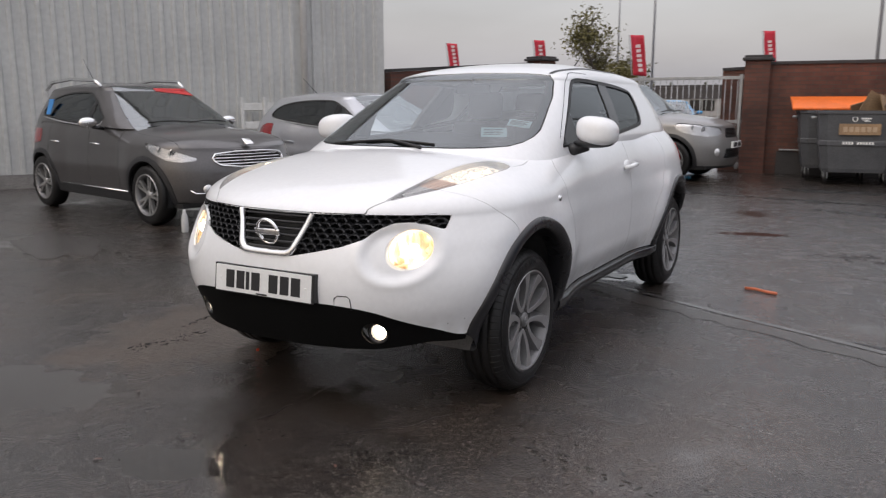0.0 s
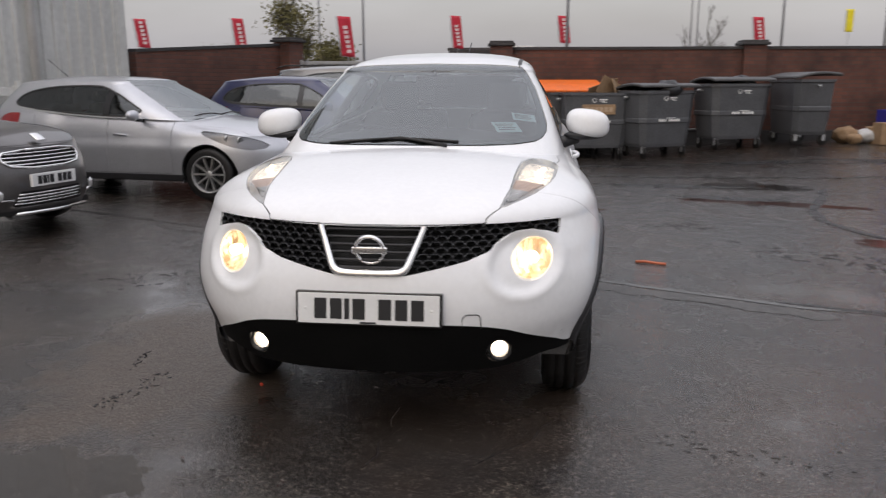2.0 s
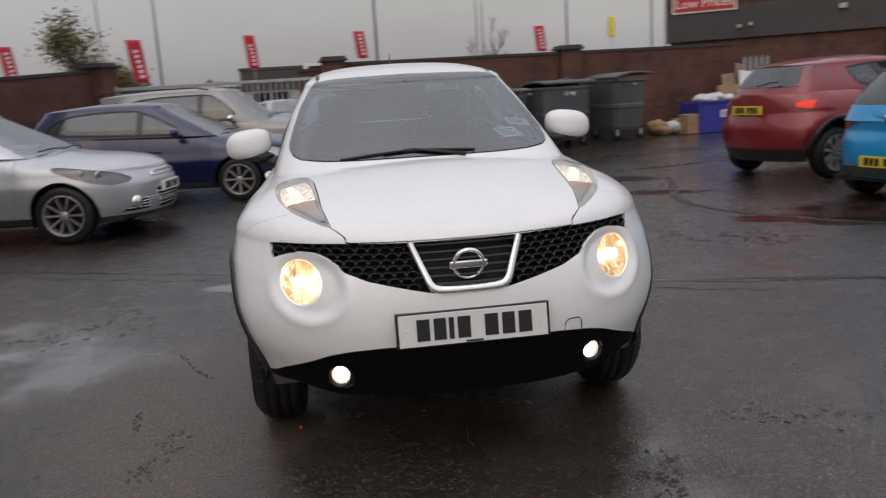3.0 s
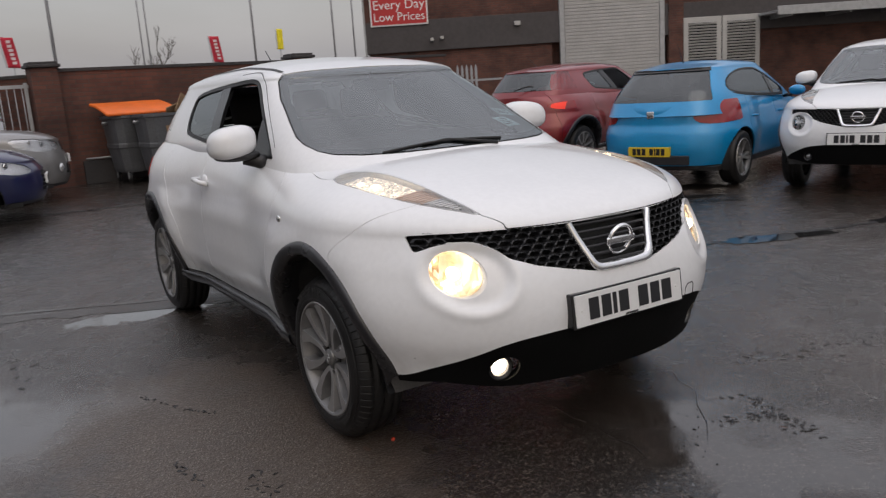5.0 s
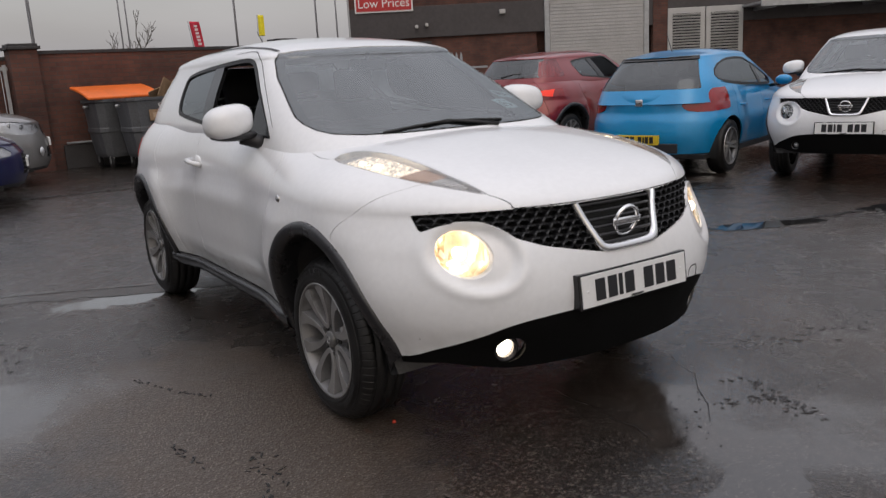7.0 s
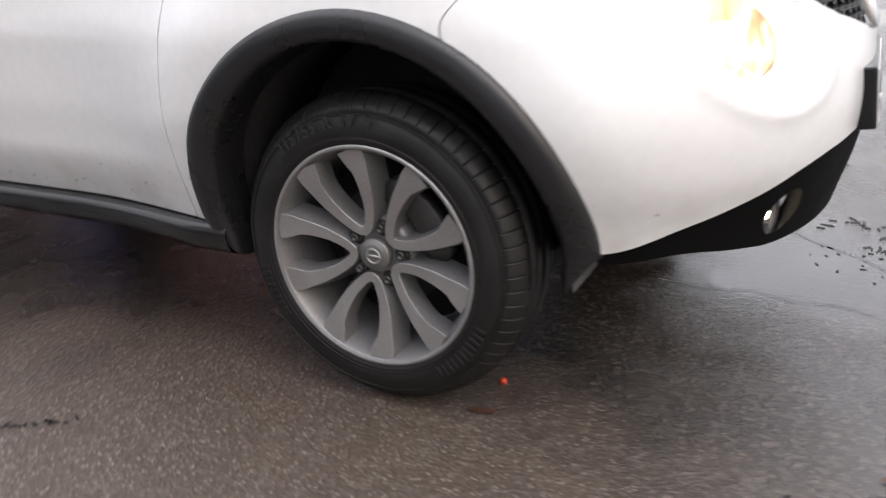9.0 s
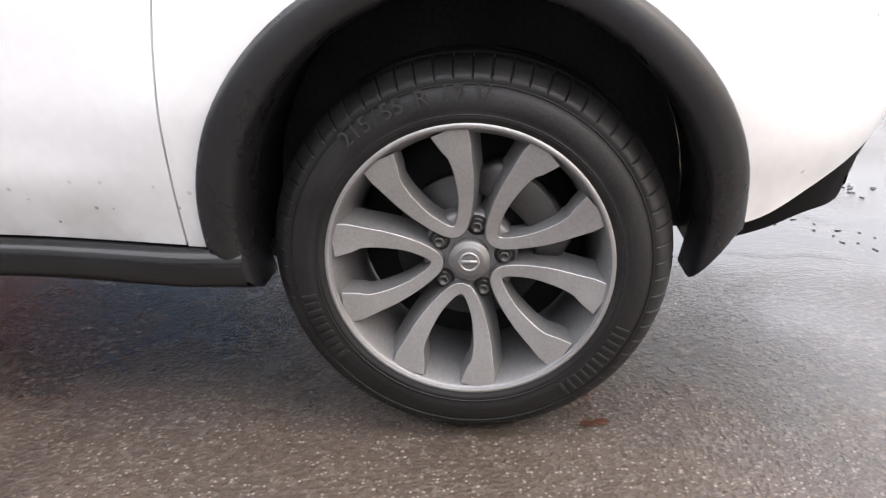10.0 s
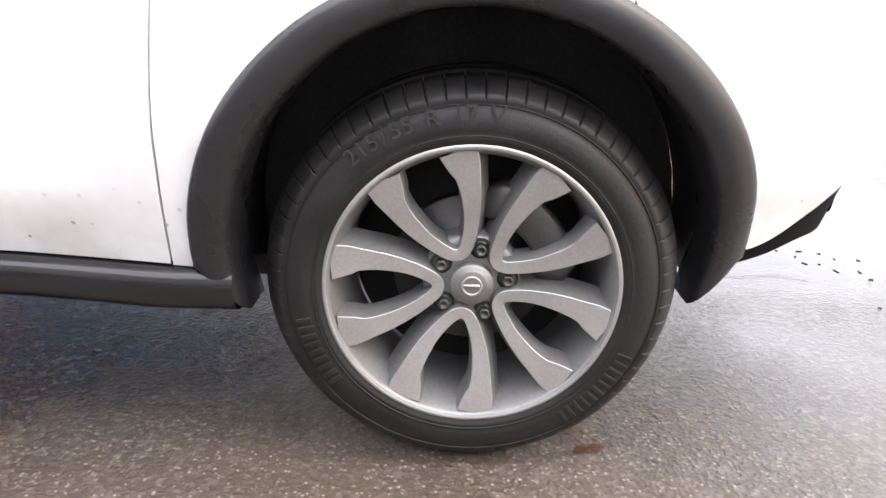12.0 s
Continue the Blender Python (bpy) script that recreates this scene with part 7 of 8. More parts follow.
def silver_extra(car, body, cab, d):
    for sd in (1, -1):
        bm = bmesh.new()
        add_lathe(bm, [(0.0005, 0.02), (0.045, 0.015), (0.065, 0.0), (0.07, -0.01)], 20, Matrix.Translation((sd * 0.64, -d["fo"] + 0.16, 0.40)) @ pose(0, 0, 0, 0, 0, -90 + sd * 32))
        part("fog_light", bm, chrome, car, "round fog light in a bright ring")
    tube_part("aerial", [(0.0, d["wb"] - 0.1, d["H"] - 0.01), (0.0, d["wb"] + 0.2, d["H"] + 0.22)], 0.006, rubber_seal, car, 6, 0.003, "thin black aerial")


hatchback("silver_hatchback", "silver five-door hatchback parked beside the grey crossover", paint_silver, heading(-3.19, 6.26, -7.5), 2.65, 0.88, 0.80, 1.82, 1.48, 0.74, (0.30, 0.98), 1.25, 2.95, 0.93, 1.03,
          0.315, 10, alloy, False, [[(-0.30, 0.70), (0.30, 0.70), (0.34, 0.655), (-0.34, 0.655)], [(-0.36, 0.52), (0.36, 0.52), (0.28, 0.28), (-0.28, 0.28)], [(0.46, 0.30), (0.50, 0.46), (0.74, 0.30)]],
          rounded([(-0.72, 0.63), (-0.45, 0.60), (0.02, 0.76), (0.12, 0.83), (-0.15, 0.81), (-0.55, 0.74)], 1), rounded([(0.60, 0.78), (0.92, 0.74), (0.92, 1.02), (0.72, 1.02)], 1), 0.80, 0.52, silver_extra)
hatchback("navy_hatchback", "navy blue hatchback parked beside the silver hatchback", paint_navy, heading(-1.66, 9.08, -7.5), 2.61, 0.85, 0.74, 1.75, 1.50, 0.74, (0.22, 1.0), 1.15, 2.90, 0.96, 1.02,
          0.315, 8, alloy, False, [[(-0.34, 0.62), (0.34, 0.62), (0.40, 0.36), (-0.40, 0.36)]],
          rounded([(-0.74, 0.62), (-0.5, 0.60), (0.0, 0.76), (0.08, 0.84), (-0.2, 0.82), (-0.6, 0.74)], 1), rounded([(0.58, 0.78), (0.88, 0.78), (0.88, 1.05), (0.7, 1.05)], 1), 0.80, 0.50)


def suv_extra(car, body, cab, d):
    for sd in (1, -1):
        tube_part("roof_rail", [(sd * 0.60, d["cy"] + 1.0, d["H"] - 0.05), (sd * 0.61, d["cy"] + 1.2, d["H"] - 0.005), (sd * 0.61, d["wb"] + 0.3, d["H"] - 0.005), (sd * 0.60, d["wb"] + 0.5, d["H"] - 0.06)], 0.013, trim_black, car, 8, None, "dark roof rail")
        bm = bmesh.new()
        add_lathe(bm, [(0.0005, 0.02), (0.04, 0.015), (0.06, 0.0), (0.07, -0.01)], 20, Matrix.Translation((sd * 0.62, -d["fo"] + 0.13, 0.50)) @ pose(0, 0, 0, 0, 0, -90 + sd * 30))
        part("fog_light", bm, lamp_grey, car, "round fog light")


hatchback("grey_suv", "warm grey sport utility car parked in front of the gate", paint_stone, heading(-1.12, 11.25, -5), 2.63, 0.88, 0.95, 1.79, 1.70, 0.92, (0.25, 1.16), 0.95, 3.2, 1.08, 1.12,
          0.355, 6, alloy, True, [[(-0.30, 0.90), (0.30, 0.90), (0.36, 0.74), (-0.36, 0.74)], [(-0.40, 0.56), (0.40, 0.56), (0.46, 0.40), (-0.46, 0.40)]],
          rounded([(-0.76, 0.78), (-0.50, 0.76), (-0.12, 0.86), (-0.05, 0.98), (-0.3, 0.98), (-0.7, 0.93)], 1), rounded([(0.62, 0.9), (0.9, 0.9), (0.9, 1.25), (0.7, 1.25)], 1), 0.85, 0.62, suv_extra)


def blue_extra(car, body, cab, d):
    tube_part("rear_wiper", [(0.05, d["L"] - 0.16, 1.03), (-0.2, d["L"] - 0.19, 1.06), (-0.34, d["L"] - 0.20, 1.06)], 0.011, rubber_seal, car, 6, None, "black rear wiper")
    bm = bmesh.new()
    add_box(bm, -0.045, 0, -0.04, 0.045, 0.02, 0.04, 0.008)
    part("badge", bm, chrome, car, "small chrome badge", True, pose(0, d["L"] - 0.055, 0.86))
    box_part("bumper_insert", -0.48, d["L"] - 0.03, 0.29, 0.48, d["L"] + 0.004, 0.40, trim_black, car, 0.01, "dark bumper insert")
    tube_part("aerial", [(0.0, d["wb"] - 0.2, d["H"] - 0.02), (0.0, d["wb"] - 0.02, d["H"] + 0.22)], 0.006, rubber_seal, car, 6, 0.003, "thin black aerial")
    for k in range(9):
        box_part("window_writing", -0.003, -0.15 + 0.012 * (k % 3), -0.010, 0.003, 0.10 + 0.03 * (k % 2), 0.010, paper_white, car, 0, "pale unreadable writing on the window", Matrix.Translation((0.735 - k * 0.0075, d["wb"] - 0.33, 1.06 + 0.027 * k)) @ pose(0, 0, 0, 0, -16, 0))
    d["pan"]("spoiler", cab, d["sc"][80:], d["vc"], [lambda P: 0.86 * cab.wide(P[:, 2]) - P[:, 0], lambda P: P[:, 2] - d["H"] + 0.128, lambda P: d["H"] - 0.092 - P[:, 2], lambda P: P[:, 1] - d["wb"] + 0.30], gloss_black, 0.010, (1, -1), 0.012, "black spoiler edge above the rear screen")


hatchback("blue_hatchback", "bright blue hatchback seen from behind near the store", paint_blue, heading(8.03, 4.59, 16.5), 2.47, 0.83, 0.74, 1.69, 1.45, 0.74, (0.30, 0.96), 1.2, 2.72, 0.93, 1.00,
          0.312, 5, alloy, False, [[(-0.34, 0.5), (0.34, 0.5), (0.40, 0.30), (-0.40, 0.30)]],
          rounded([(-0.70, 0.62), (-0.5, 0.60), (-0.05, 0.76), (0.0, 0.82), (-0.6, 0.72)], 1), rounded([(0.46, 0.77), (0.50, 0.95), (0.70, 1.0), (0.86, 0.98), (0.86, 0.76), (0.68, 0.73)], 1), 0.44, 0.5, blue_extra, True)
build_crossover("deep red compact crossover seen from behind with a lit tail light", paint_red, False, None, heading(8.22, 7.28, 14))
build_crossover("white compact crossover parked beside the blue hatchback, lamps off", paint_white, False, None, heading(6.38, 1.87, 200))

# ---- gate, bins and rubbish ----
def build_gate(x0, y0, x1, y1, h):
    L, ang = math.hypot(x1 - x0, y1 - y0), math.degrees(math.atan2(y1 - y0, x1 - x0))
    g = thing("yard_gate", "closed pale galvanised steel bar gate between brick piers", "gate", pose(x0, y0, 0, 0, 0, ang))
    for a in (0.0, L / 2 - 0.06, L / 2 + 0.02, L - 0.08):
        box_part("stile", a, -0.03, 0.06, a + 0.06, 0.03, h, galvanised, g, 0.005, "square steel post")
    for z in (0.14, h * 0.52, h - 0.06):
        box_part("rail", 0, -0.022, z - 0.03, L, 0.022, z + 0.03, galvanised, g, 0.004, "steel rail")
    n = int(L / 0.115)
    for k in range(1, n):
        tube_part("bar", [(L * k / n, 0, 0.14), (L * k / n, 0, h - 0.06)], 0.0085, galvanised, g, 6)
    return g


build_gate(-4.55, 13.25, -0.48, 12.94, 1.86)
bin_plastic = material("dark_grey_bin_plastic", (0.085, 0.088, 0.095), 0.45, 0, 0.2, 3, 0.12, 60)
lid_orange = material("orange_lid_plastic", (0.80, 0.16, 0.02), 0.45, 0, 0.12, 4)
lid_grey = material("grey_lid_plastic", (0.075, 0.076, 0.078), 0.5, 0, 0.2, 4)
cardboard = material("damp_cardboard", (0.32, 0.21, 0.12), 0.85, 0, 0.25, 6, 0.2, 60)
bag_black = material("black_bin_bag", (0.015, 0.015, 0.017), 0.3, 0, 0.2, 10, 0.5, 25)
bag_white = material("white_plastic_bag", (0.55, 0.55, 0.55), 0.45, 0, 0.2, 8, 0.5, 25)
crate_blue = material("blue_crate_plastic", (0.035, 0.035, 0.30), 0.45, 0, 0.15, 4)
timber = material("weathered_timber", (0.30, 0.22, 0.15), 0.8, 0, 0.3, 6, 0.3, 50)


def lump(bm, c, r, seed, squash=0.7):
    rnd = random.Random(seed)
    v = bmesh.ops.create_icosphere(bm, subdivisions=3, radius=1)["verts"]
    for q in v:
        n = q.co.normalized()
        k = 1 + 0.28 * noise.noise(n * 2.1 + Vector((seed * 3.1, 0, 0))) + 0.10 * noise.noise(n * 6 + Vector((0, seed, 0)))
        q.co = Vector(c) + Vector((n.x * r * k, n.y * r * k, n.z * r * squash * k))


def build_bin(x, y, ang, lid_mat, label, kind):
    z0 = yard_z(x, y)
    b = thing("wheeled_bin", label, "bin", pose(x, y, z0, 0, 0, ang), "row of waste bins")
    W, D, h0, h1 = 0.63, 0.39, 0.20, 1.20
    bm = bmesh.new()
    rings = []
    for z, f in ((h0, 0.80), (h0 + 0.06, 0.84), (0.62, 0.92), (0.64, 0.945), (0.70, 0.945), (0.72, 0.93), (h1 - 0.06, 0.985), (h1 - 0.05, 1.03), (h1, 1.03), (h1, 0.97), (h1 - 0.25, 0.95)):
        ring = []
        for k in range(28):
            a = 2 * math.pi * k / 28
            cx, cy = math.cos(a), math.sin(a)
            s = (abs(cx) ** 7 + abs(cy) ** 7) ** (-1 / 7)
            ring.append(bm.verts.new((cx * s * W * f, cy * s * D * f, z)))
        rings.append(ring)
    for p, q in zip(rings, rings[1:]):
        for k in range(28):
            bm.faces.new((p[k], p[(k + 1) % 28], q[(k + 1) % 28], q[k]))
    bm.faces.new(rings[0][::-1])
    bm.faces.new(rings[-1])
    part("tub", bm, bin_plastic, b, "dark grey ribbed plastic tub", False)
    for sx in (-1, 1):
        for sy in (-1, 1):
            bm = bmesh.new()
            add_lathe(bm, [(0.001, -0.022), (0.085, -0.022), (0.098, -0.012), (0.098, 0.012), (0.085, 0.022), (0.001, 0.022)], 20, Matrix.Translation((sx * 0.44, sy * 0.26, 0.098)))
            c = part("castor", bm, rubber, b, "castor wheel")
            bm = bmesh.new()
            add_box(bm, sx * 0.44 - 0.034, sy * 0.26 - 0.03, 0.09, sx * 0.44 - 0.026, sy * 0.26 + 0.03, 0.215)
            add_box(bm, sx * 0.44 + 0.026, sy * 0.26 - 0.03, 0.09, sx * 0.44 + 0.034, sy * 0.26 + 0.03, 0.215)
            part("fork", bm, galvanised, c, "steel fork", False)
    for sx in (-1, 1):
        tube_part("trunnion", [(sx * 0.62, 0, h1 - 0.12), (sx * 0.71, 0, h1 - 0.12)], 0.025, galvanised, b)
    bm = bmesh.new()
    add_box(bm, -0.65, -0.84, -0.03, 0.65, 0.0, 0.02, 0.02)
    bmesh.ops.subdivide_edges(bm, edges=[e for e in bm.edges if abs(e.verts[0].co.y - e.verts[1].co.y) > 0.5], cuts=6, use_grid_fill=True)
    for v in bm.verts:
        v.co.z += (0.025 if kind == "orange" else 0.06) * math.sin(math.pi * min(1, -v.co.y / 0.88))
    if kind == "open":
        bm.free()
    tilt = {"open": 0, "orange": 14, "bags": -3, "shut": -2, "strip": -2}[kind]
    if kind != "open":
        part("lid", bm, lid_mat, b, "hinged lid, not quite shut", False, Matrix.Translation((-0.10 if kind == "orange" else 0, 0.41, h1 + 0.03 + (0.19 if kind == "orange" else 0))) @ pose(0, 0, 0, tilt, 0, 0))
    # marks on the front
    face = Matrix.Translation((0, -D * 0.965 - 0.012, 0.92)) @ pose(0, 0, 0, -4, 0, 0)
    for k, (u, w, ww, hh) in enumerate(((-0.05, 0.145, 0.028, 0.028), (0.08, 0.155, 0.075, 0.010), (0.07, 0.130, 0.050, 0.006), (0.10, 0.108, 0.045, 0.004), (0.02, -0.20, 0.10, 0.005) if kind != "open" else (0.08, 0.118, 0.02, 0.004))):
        if k == 0:
            bm = bmesh.new()
            add_lathe(bm, [(0.030, -0.004), (0.030, 0.004), (0.042, 0.004), (0.042, -0.004)], 20, Matrix.Translation((u - 0.03, -0.002, w)) @ pose(0, 0, 0, 0, 0, -90))
            part("printed_ring", bm, paper_white, b, "pale printed ring", True, face)
            continue
        box_part("printed_bar", u - ww, -0.006, w - hh, u + ww, 0.002, w + hh, paper_white, b, 0, "pale printed bar", face)
    for k in range(11):
        if k not in (4,):
            box_part("printed_bar", -0.235 + k * 0.042, -0.010, -0.262, -0.207 + k * 0.042, -0.002, -0.218, paper_white, b, 0, "pale printed bar", face)
    if kind == "open":
        box_part("label_board", -0.30, -0.012, -0.11, 0.30, 0.003, 0.07, cardboard, b, 0.003, "brown board label", face)
        for k in range(6):
            box_part("label_bar", -0.24 + k * 0.085, -0.016, -0.06, -0.18 + k * 0.085, -0.011, 0.02, material("faded_ink", (0.45, 0.33, 0.22), 0.8) if k == 0 else bpy.data.materials["faded_ink"], b, 0, "", face)
    return b


def rubbish(name, label, mat, spots, category, seed=0, squash=0.7):
    bm = bmesh.new()
    for k, (x, y, z, r) in enumerate(spots):
        lump(bm, (x, y, z), r, seed + k, squash)
    return tagged(part(name, bm, mat), label, category)


build_bin(1.20, 12.34, 10, lid_orange, "dark grey wheeled waste bin with a raised orange lid", "orange")
build_bin(1.58, 11.56, 7, lid_grey, "open dark grey wheeled waste bin with a brown board label", "open")
build_bin(2.68, 11.50, 30, lid_grey, "dark grey wheeled waste bin overflowing with black bags", "bags")
build_bin(4.10, 11.98, 22, lid_grey, "dark grey wheeled waste bin with a half-open lid", "strip")
build_bin(5.42, 12.25, 100, lid_grey, "dark grey wheeled waste bin standing end on", "bags")
zr = yard_z(2.7, 11.5)
rubbish("bin_bag", "shiny black bin bag bulging from a waste bin", bag_black, [(2.86, 11.40, 1.20 + zr, 0.26)], "bin bag", 3)
rubbish("bin_bag", "shiny black bin bag bulging from a waste bin", bag_black, [(2.45, 11.38, 1.18 + zr, 0.22)], "bin bag", 5)
rubbish("bin_bag", "shiny black bin bag bulging from a waste bin", bag_black, [(4.25, 11.95, 1.34, 0.24)], "bin bag", 8)
for k, (x, y, z, a, b_, c) in enumerate(((1.86, 11.62, 1.24, 12, 24, 40), (2.00, 11.66, 1.23, -20, 14, 70), (1.72, 11.66, 1.23, 35, -18, 20))):
    tagged(box_part("cardboard_sheet", -0.30, -0.006, -0.16, 0.30, 0.006, 0.18, cardboard, None, 0, "", pose(x, y, z, a, b_, c)), "folded brown cardboard sticking out of a bin", "cardboard")
# blue crate and rubbish heap at the wall
zc_ = yard_z(7.5, 12.3)
cr = thing("blue_crate", "blue plastic crate heaped with rubbish against the wall", "crate", pose(7.72, 12.55, zc_, 0, 0, 4))
for a in ((-0.62, -0.42, 0, 0.62, -0.39, 0.62), (-0.62, 0.39, 0, 0.62, 0.42, 0.62), (-0.62, -0.39, 0, -0.59, 0.39, 0.62), (0.59, -0.39, 0, 0.62, 0.39, 0.62), (-0.59, -0.39, 0, 0.59, 0.39, 0.04)):
    box_part("side", *a, crate_blue, cr, 0.006)
box_part("rim", -0.65, -0.45, 0.60, 0.65, -0.42, 0.65, crate_blue, cr, 0.006)
box_part("print", -0.14, -0.428, 0.30, 0.14, -0.4225, 0.45, paper_white, cr, 0, "pale unreadable print")
for k in range(3):
    box_part("print_bar", -0.10 + k * 0.08, -0.433, 0.32, -0.06 + k * 0.08, -0.427, 0.43, crate_blue, cr)
rubbish("rubbish_sack", "pale plastic sacks heaped in the blue crate", bag_white, [(7.45, 12.5, zc_ + 0.66, 0.24), (7.75, 12.6, zc_ + 0.70, 0.2), (8.0, 12.5, zc_ + 0.64, 0.22)], "rubbish", 21, 0.5)
rubbish("rubbish_sack", "pale plastic sack slumped on the ground", bag_white, [(6.72, 12.45, yard_z(6.7, 12.4) + 0.14, 0.2)], "rubbish", 31)
rubbish("brown_sack", "brown paper sack slumped beside the crate", cardboard, [(6.40, 12.55, yard_z(6.4, 12.5) + 0.15, 0.22), (6.48, 12.32, yard_z(6.4, 12.5) + 0.09, 0.14)], "rubbish", 41)
for k, (x, y, w, h, d, a) in enumerate(((7.0, 12.25, 0.17, 0.40, 0.15, 10), (6.98, 12.55, 0.2, 0.3, 0.2, -14), (8.1, 12.6, 0.25, 0.95, 0.04, 6))):
    tagged(box_part("cardboard_box", -w, -d, 0, w, d, h, cardboard, None, 0.006, "", pose(x, y, yard_z(x, y), 0 if h < 0.9 else -9, 0, a)), "damp brown cardboard box beside the crate", "box")
for k, (x, y, a, l, m) in enumerate(((8.55, 12.75, 12, 1.25, paper_white), (8.42, 12.85, 22, 1.45, timber), (8.72, 12.8, 8, 1.1, timber), (8.30, 12.9, -6, 1.2, timber))):
    tagged(box_part("leaning_board", -0.16 + 0.06 * (k % 2), -0.012, 0, 0.16, 0.012, l, m, None, 0.003, "", pose(x, y, yard_z(x, y), -12, a * 0.6, a)), "old board leaning on the yard wall", "board")
fence = thing("palisade_fence", "short galvanised palisade fence beside the store", "fence", pose(8.72, 13.20, 0.24, 0, 0, 4))
for k in range(5):
    bm = bmesh.new()
    vs = [bm.verts.new(p) for p in ((-0.035, 0, 0), (0.035, 0, 0), (0.035, 0, 1.45), (0, 0, 1.55), (-0.035, 0, 1.45))]
    f = bm.faces.new(vs)
    r = bmesh.ops.extrude_face_region(bm, geom=[f])
    bmesh.ops.translate(bm, verts=[v for v in r["geom"] if isinstance(v, bmesh.types.BMVert)], vec=(0, 0.012, 0))
    bmesh.ops.recalc_face_normals(bm, faces=bm.faces)
    part("pale", bm, galvanised, fence, "", False, pose(k * 0.14, 0, 0))
for z in (0.3, 1.15):
    box_part("rail", -0.05, 0.014, z, 1.4, 0.05, z + 0.05, galvanised, fence)

# pale barrier panels standing along the shed
panel_white = material("white_plastic_barrier", (0.62, 0.62, 0.60), 0.5, 0, 0.15, 5)
first_panel = None
for k in range(7):
    q = k / 6
    x, y = -7.35 + 1.25 * q, 6.95 + 2.0 * q
    m = pose(x, y, 0.0, -4 + (k * 37 % 7) - 3, 0, 57 + (k * 53 % 9) - 4)
    if first_panel is None:
        pb = thing("barrier_panel", "white plastic barrier panel stacked against the steel shed", "barrier", m, "stack of barrier panels")
        for a in ((-0.22, -0.03, 0.0, -0.16, 0.03, 1.42), (0.16, -0.03, 0.0, 0.22, 0.03, 1.36)):
            box_part("post", *a, panel_white, pb, 0.012)
        for z in (0.12, 0.50, 0.88, 1.20):
            box_part("slat", -0.16, -0.022, z, 0.16, 0.022, z + 0.13, panel_white, pb, 0.01)
        first_panel = pb
    else:
        copy_thing(first_panel, m)

# ---- small things on the ground ----
tube_part("litter_stick", [(1.36, 2.60, 0.012), (1.43, 2.585, 0.016), (1.50, 2.555, 0.013), (1.58, 2.53, 0.012)], 0.011, material("orange_wrapper", (0.62, 0.16, 0.07), 0.5, 0, 0.2, 30), None, 8)
tagged(bpy.data.objects["litter_stick"], "crumpled orange wrapper lying on the wet asphalt", "litter")
bm = bmesh.new()
add_lathe(bm, [(0.001, 0.0), (0.033, 0.0), (0.036, 0.01), (0.036, 0.13), (0.030, 0.17), (0.014, 0.21), (0.014, 0.235), (0.001, 0.236)], 20, Matrix.Translation((-4.10, 2.40, 0)) @ pose(0, 0, 0, 0, -90, 0))
tagged(part("plastic_bottle", bm, material("pale_clear_plastic", (0.55, 0.55, 0.54), 0.2, 0, 0.1, 20)), "empty clear plastic bottle standing on the asphalt", "bottle")
leaf_brown = material("wet_brown_leaf", (0.075, 0.032, 0.020), 0.4, 0, 0.3, 60)
rnd = random.Random(5)
for k, (x, y) in enumerate([(-0.78, -0.215), (-0.70, -0.95), (0.55, -1.1), (-0.25, -1.5), (2.9, 3.6), (0.9, 8.3), (-0.2, 9.8), (2.0, 4.4)]):
    bm = bmesh.new()
    n = 10
    ring = []
    s = 0.020 if k == 0 else rnd.uniform(0.009, 0.018)
    for i in range(n):
        a = 2 * math.pi * i / n
        r = s * (1 + 0.35 * math.cos(2 * a) + 0.18 * rnd.uniform(-1, 1))
        ring.append(bm.verts.new((r * math.cos(a), r * 0.7 * math.sin(a), 0.004 + 0.004 * rnd.random())))
    c = bm.verts.new((0, 0, 0.006))
    for i in range(n):
        bm.faces.new((c, ring[i], ring[(i + 1) % n]))
    tagged(part("fallen_leaf", bm, leaf_brown, None, "", False, pose(x, y, yard_z(x, y), 0, 0, rnd.uniform(0, 360))), "small wet brown leaf lying on the asphalt", "leaf", "fallen leaves")
bm = bmesh.new()
bmesh.ops.create_icosphere(bm, subdivisions=2, radius=0.009, matrix=Matrix.Translation((-0.66, -0.21, 0.008)))
tagged(part("red_berry", bm, material("orange_red_berry", (0.55, 0.05, 0.02), 0.4)), "small orange-red berry on the asphalt by the tyre", "berry")

# ---- beyond the walls ----
flag_red = material("red_banner_cloth", (0.55, 0.025, 0.05), 0.7, 0, 0.12, 3)
flag_pale = material("pale_banner_print", (0.75, 0.62, 0.62), 0.7, 0, 0.05, 6)
pole_grey = material("grey_pole_paint", (0.34, 0.34, 0.35), 0.5, 0.3, 0.1, 3)


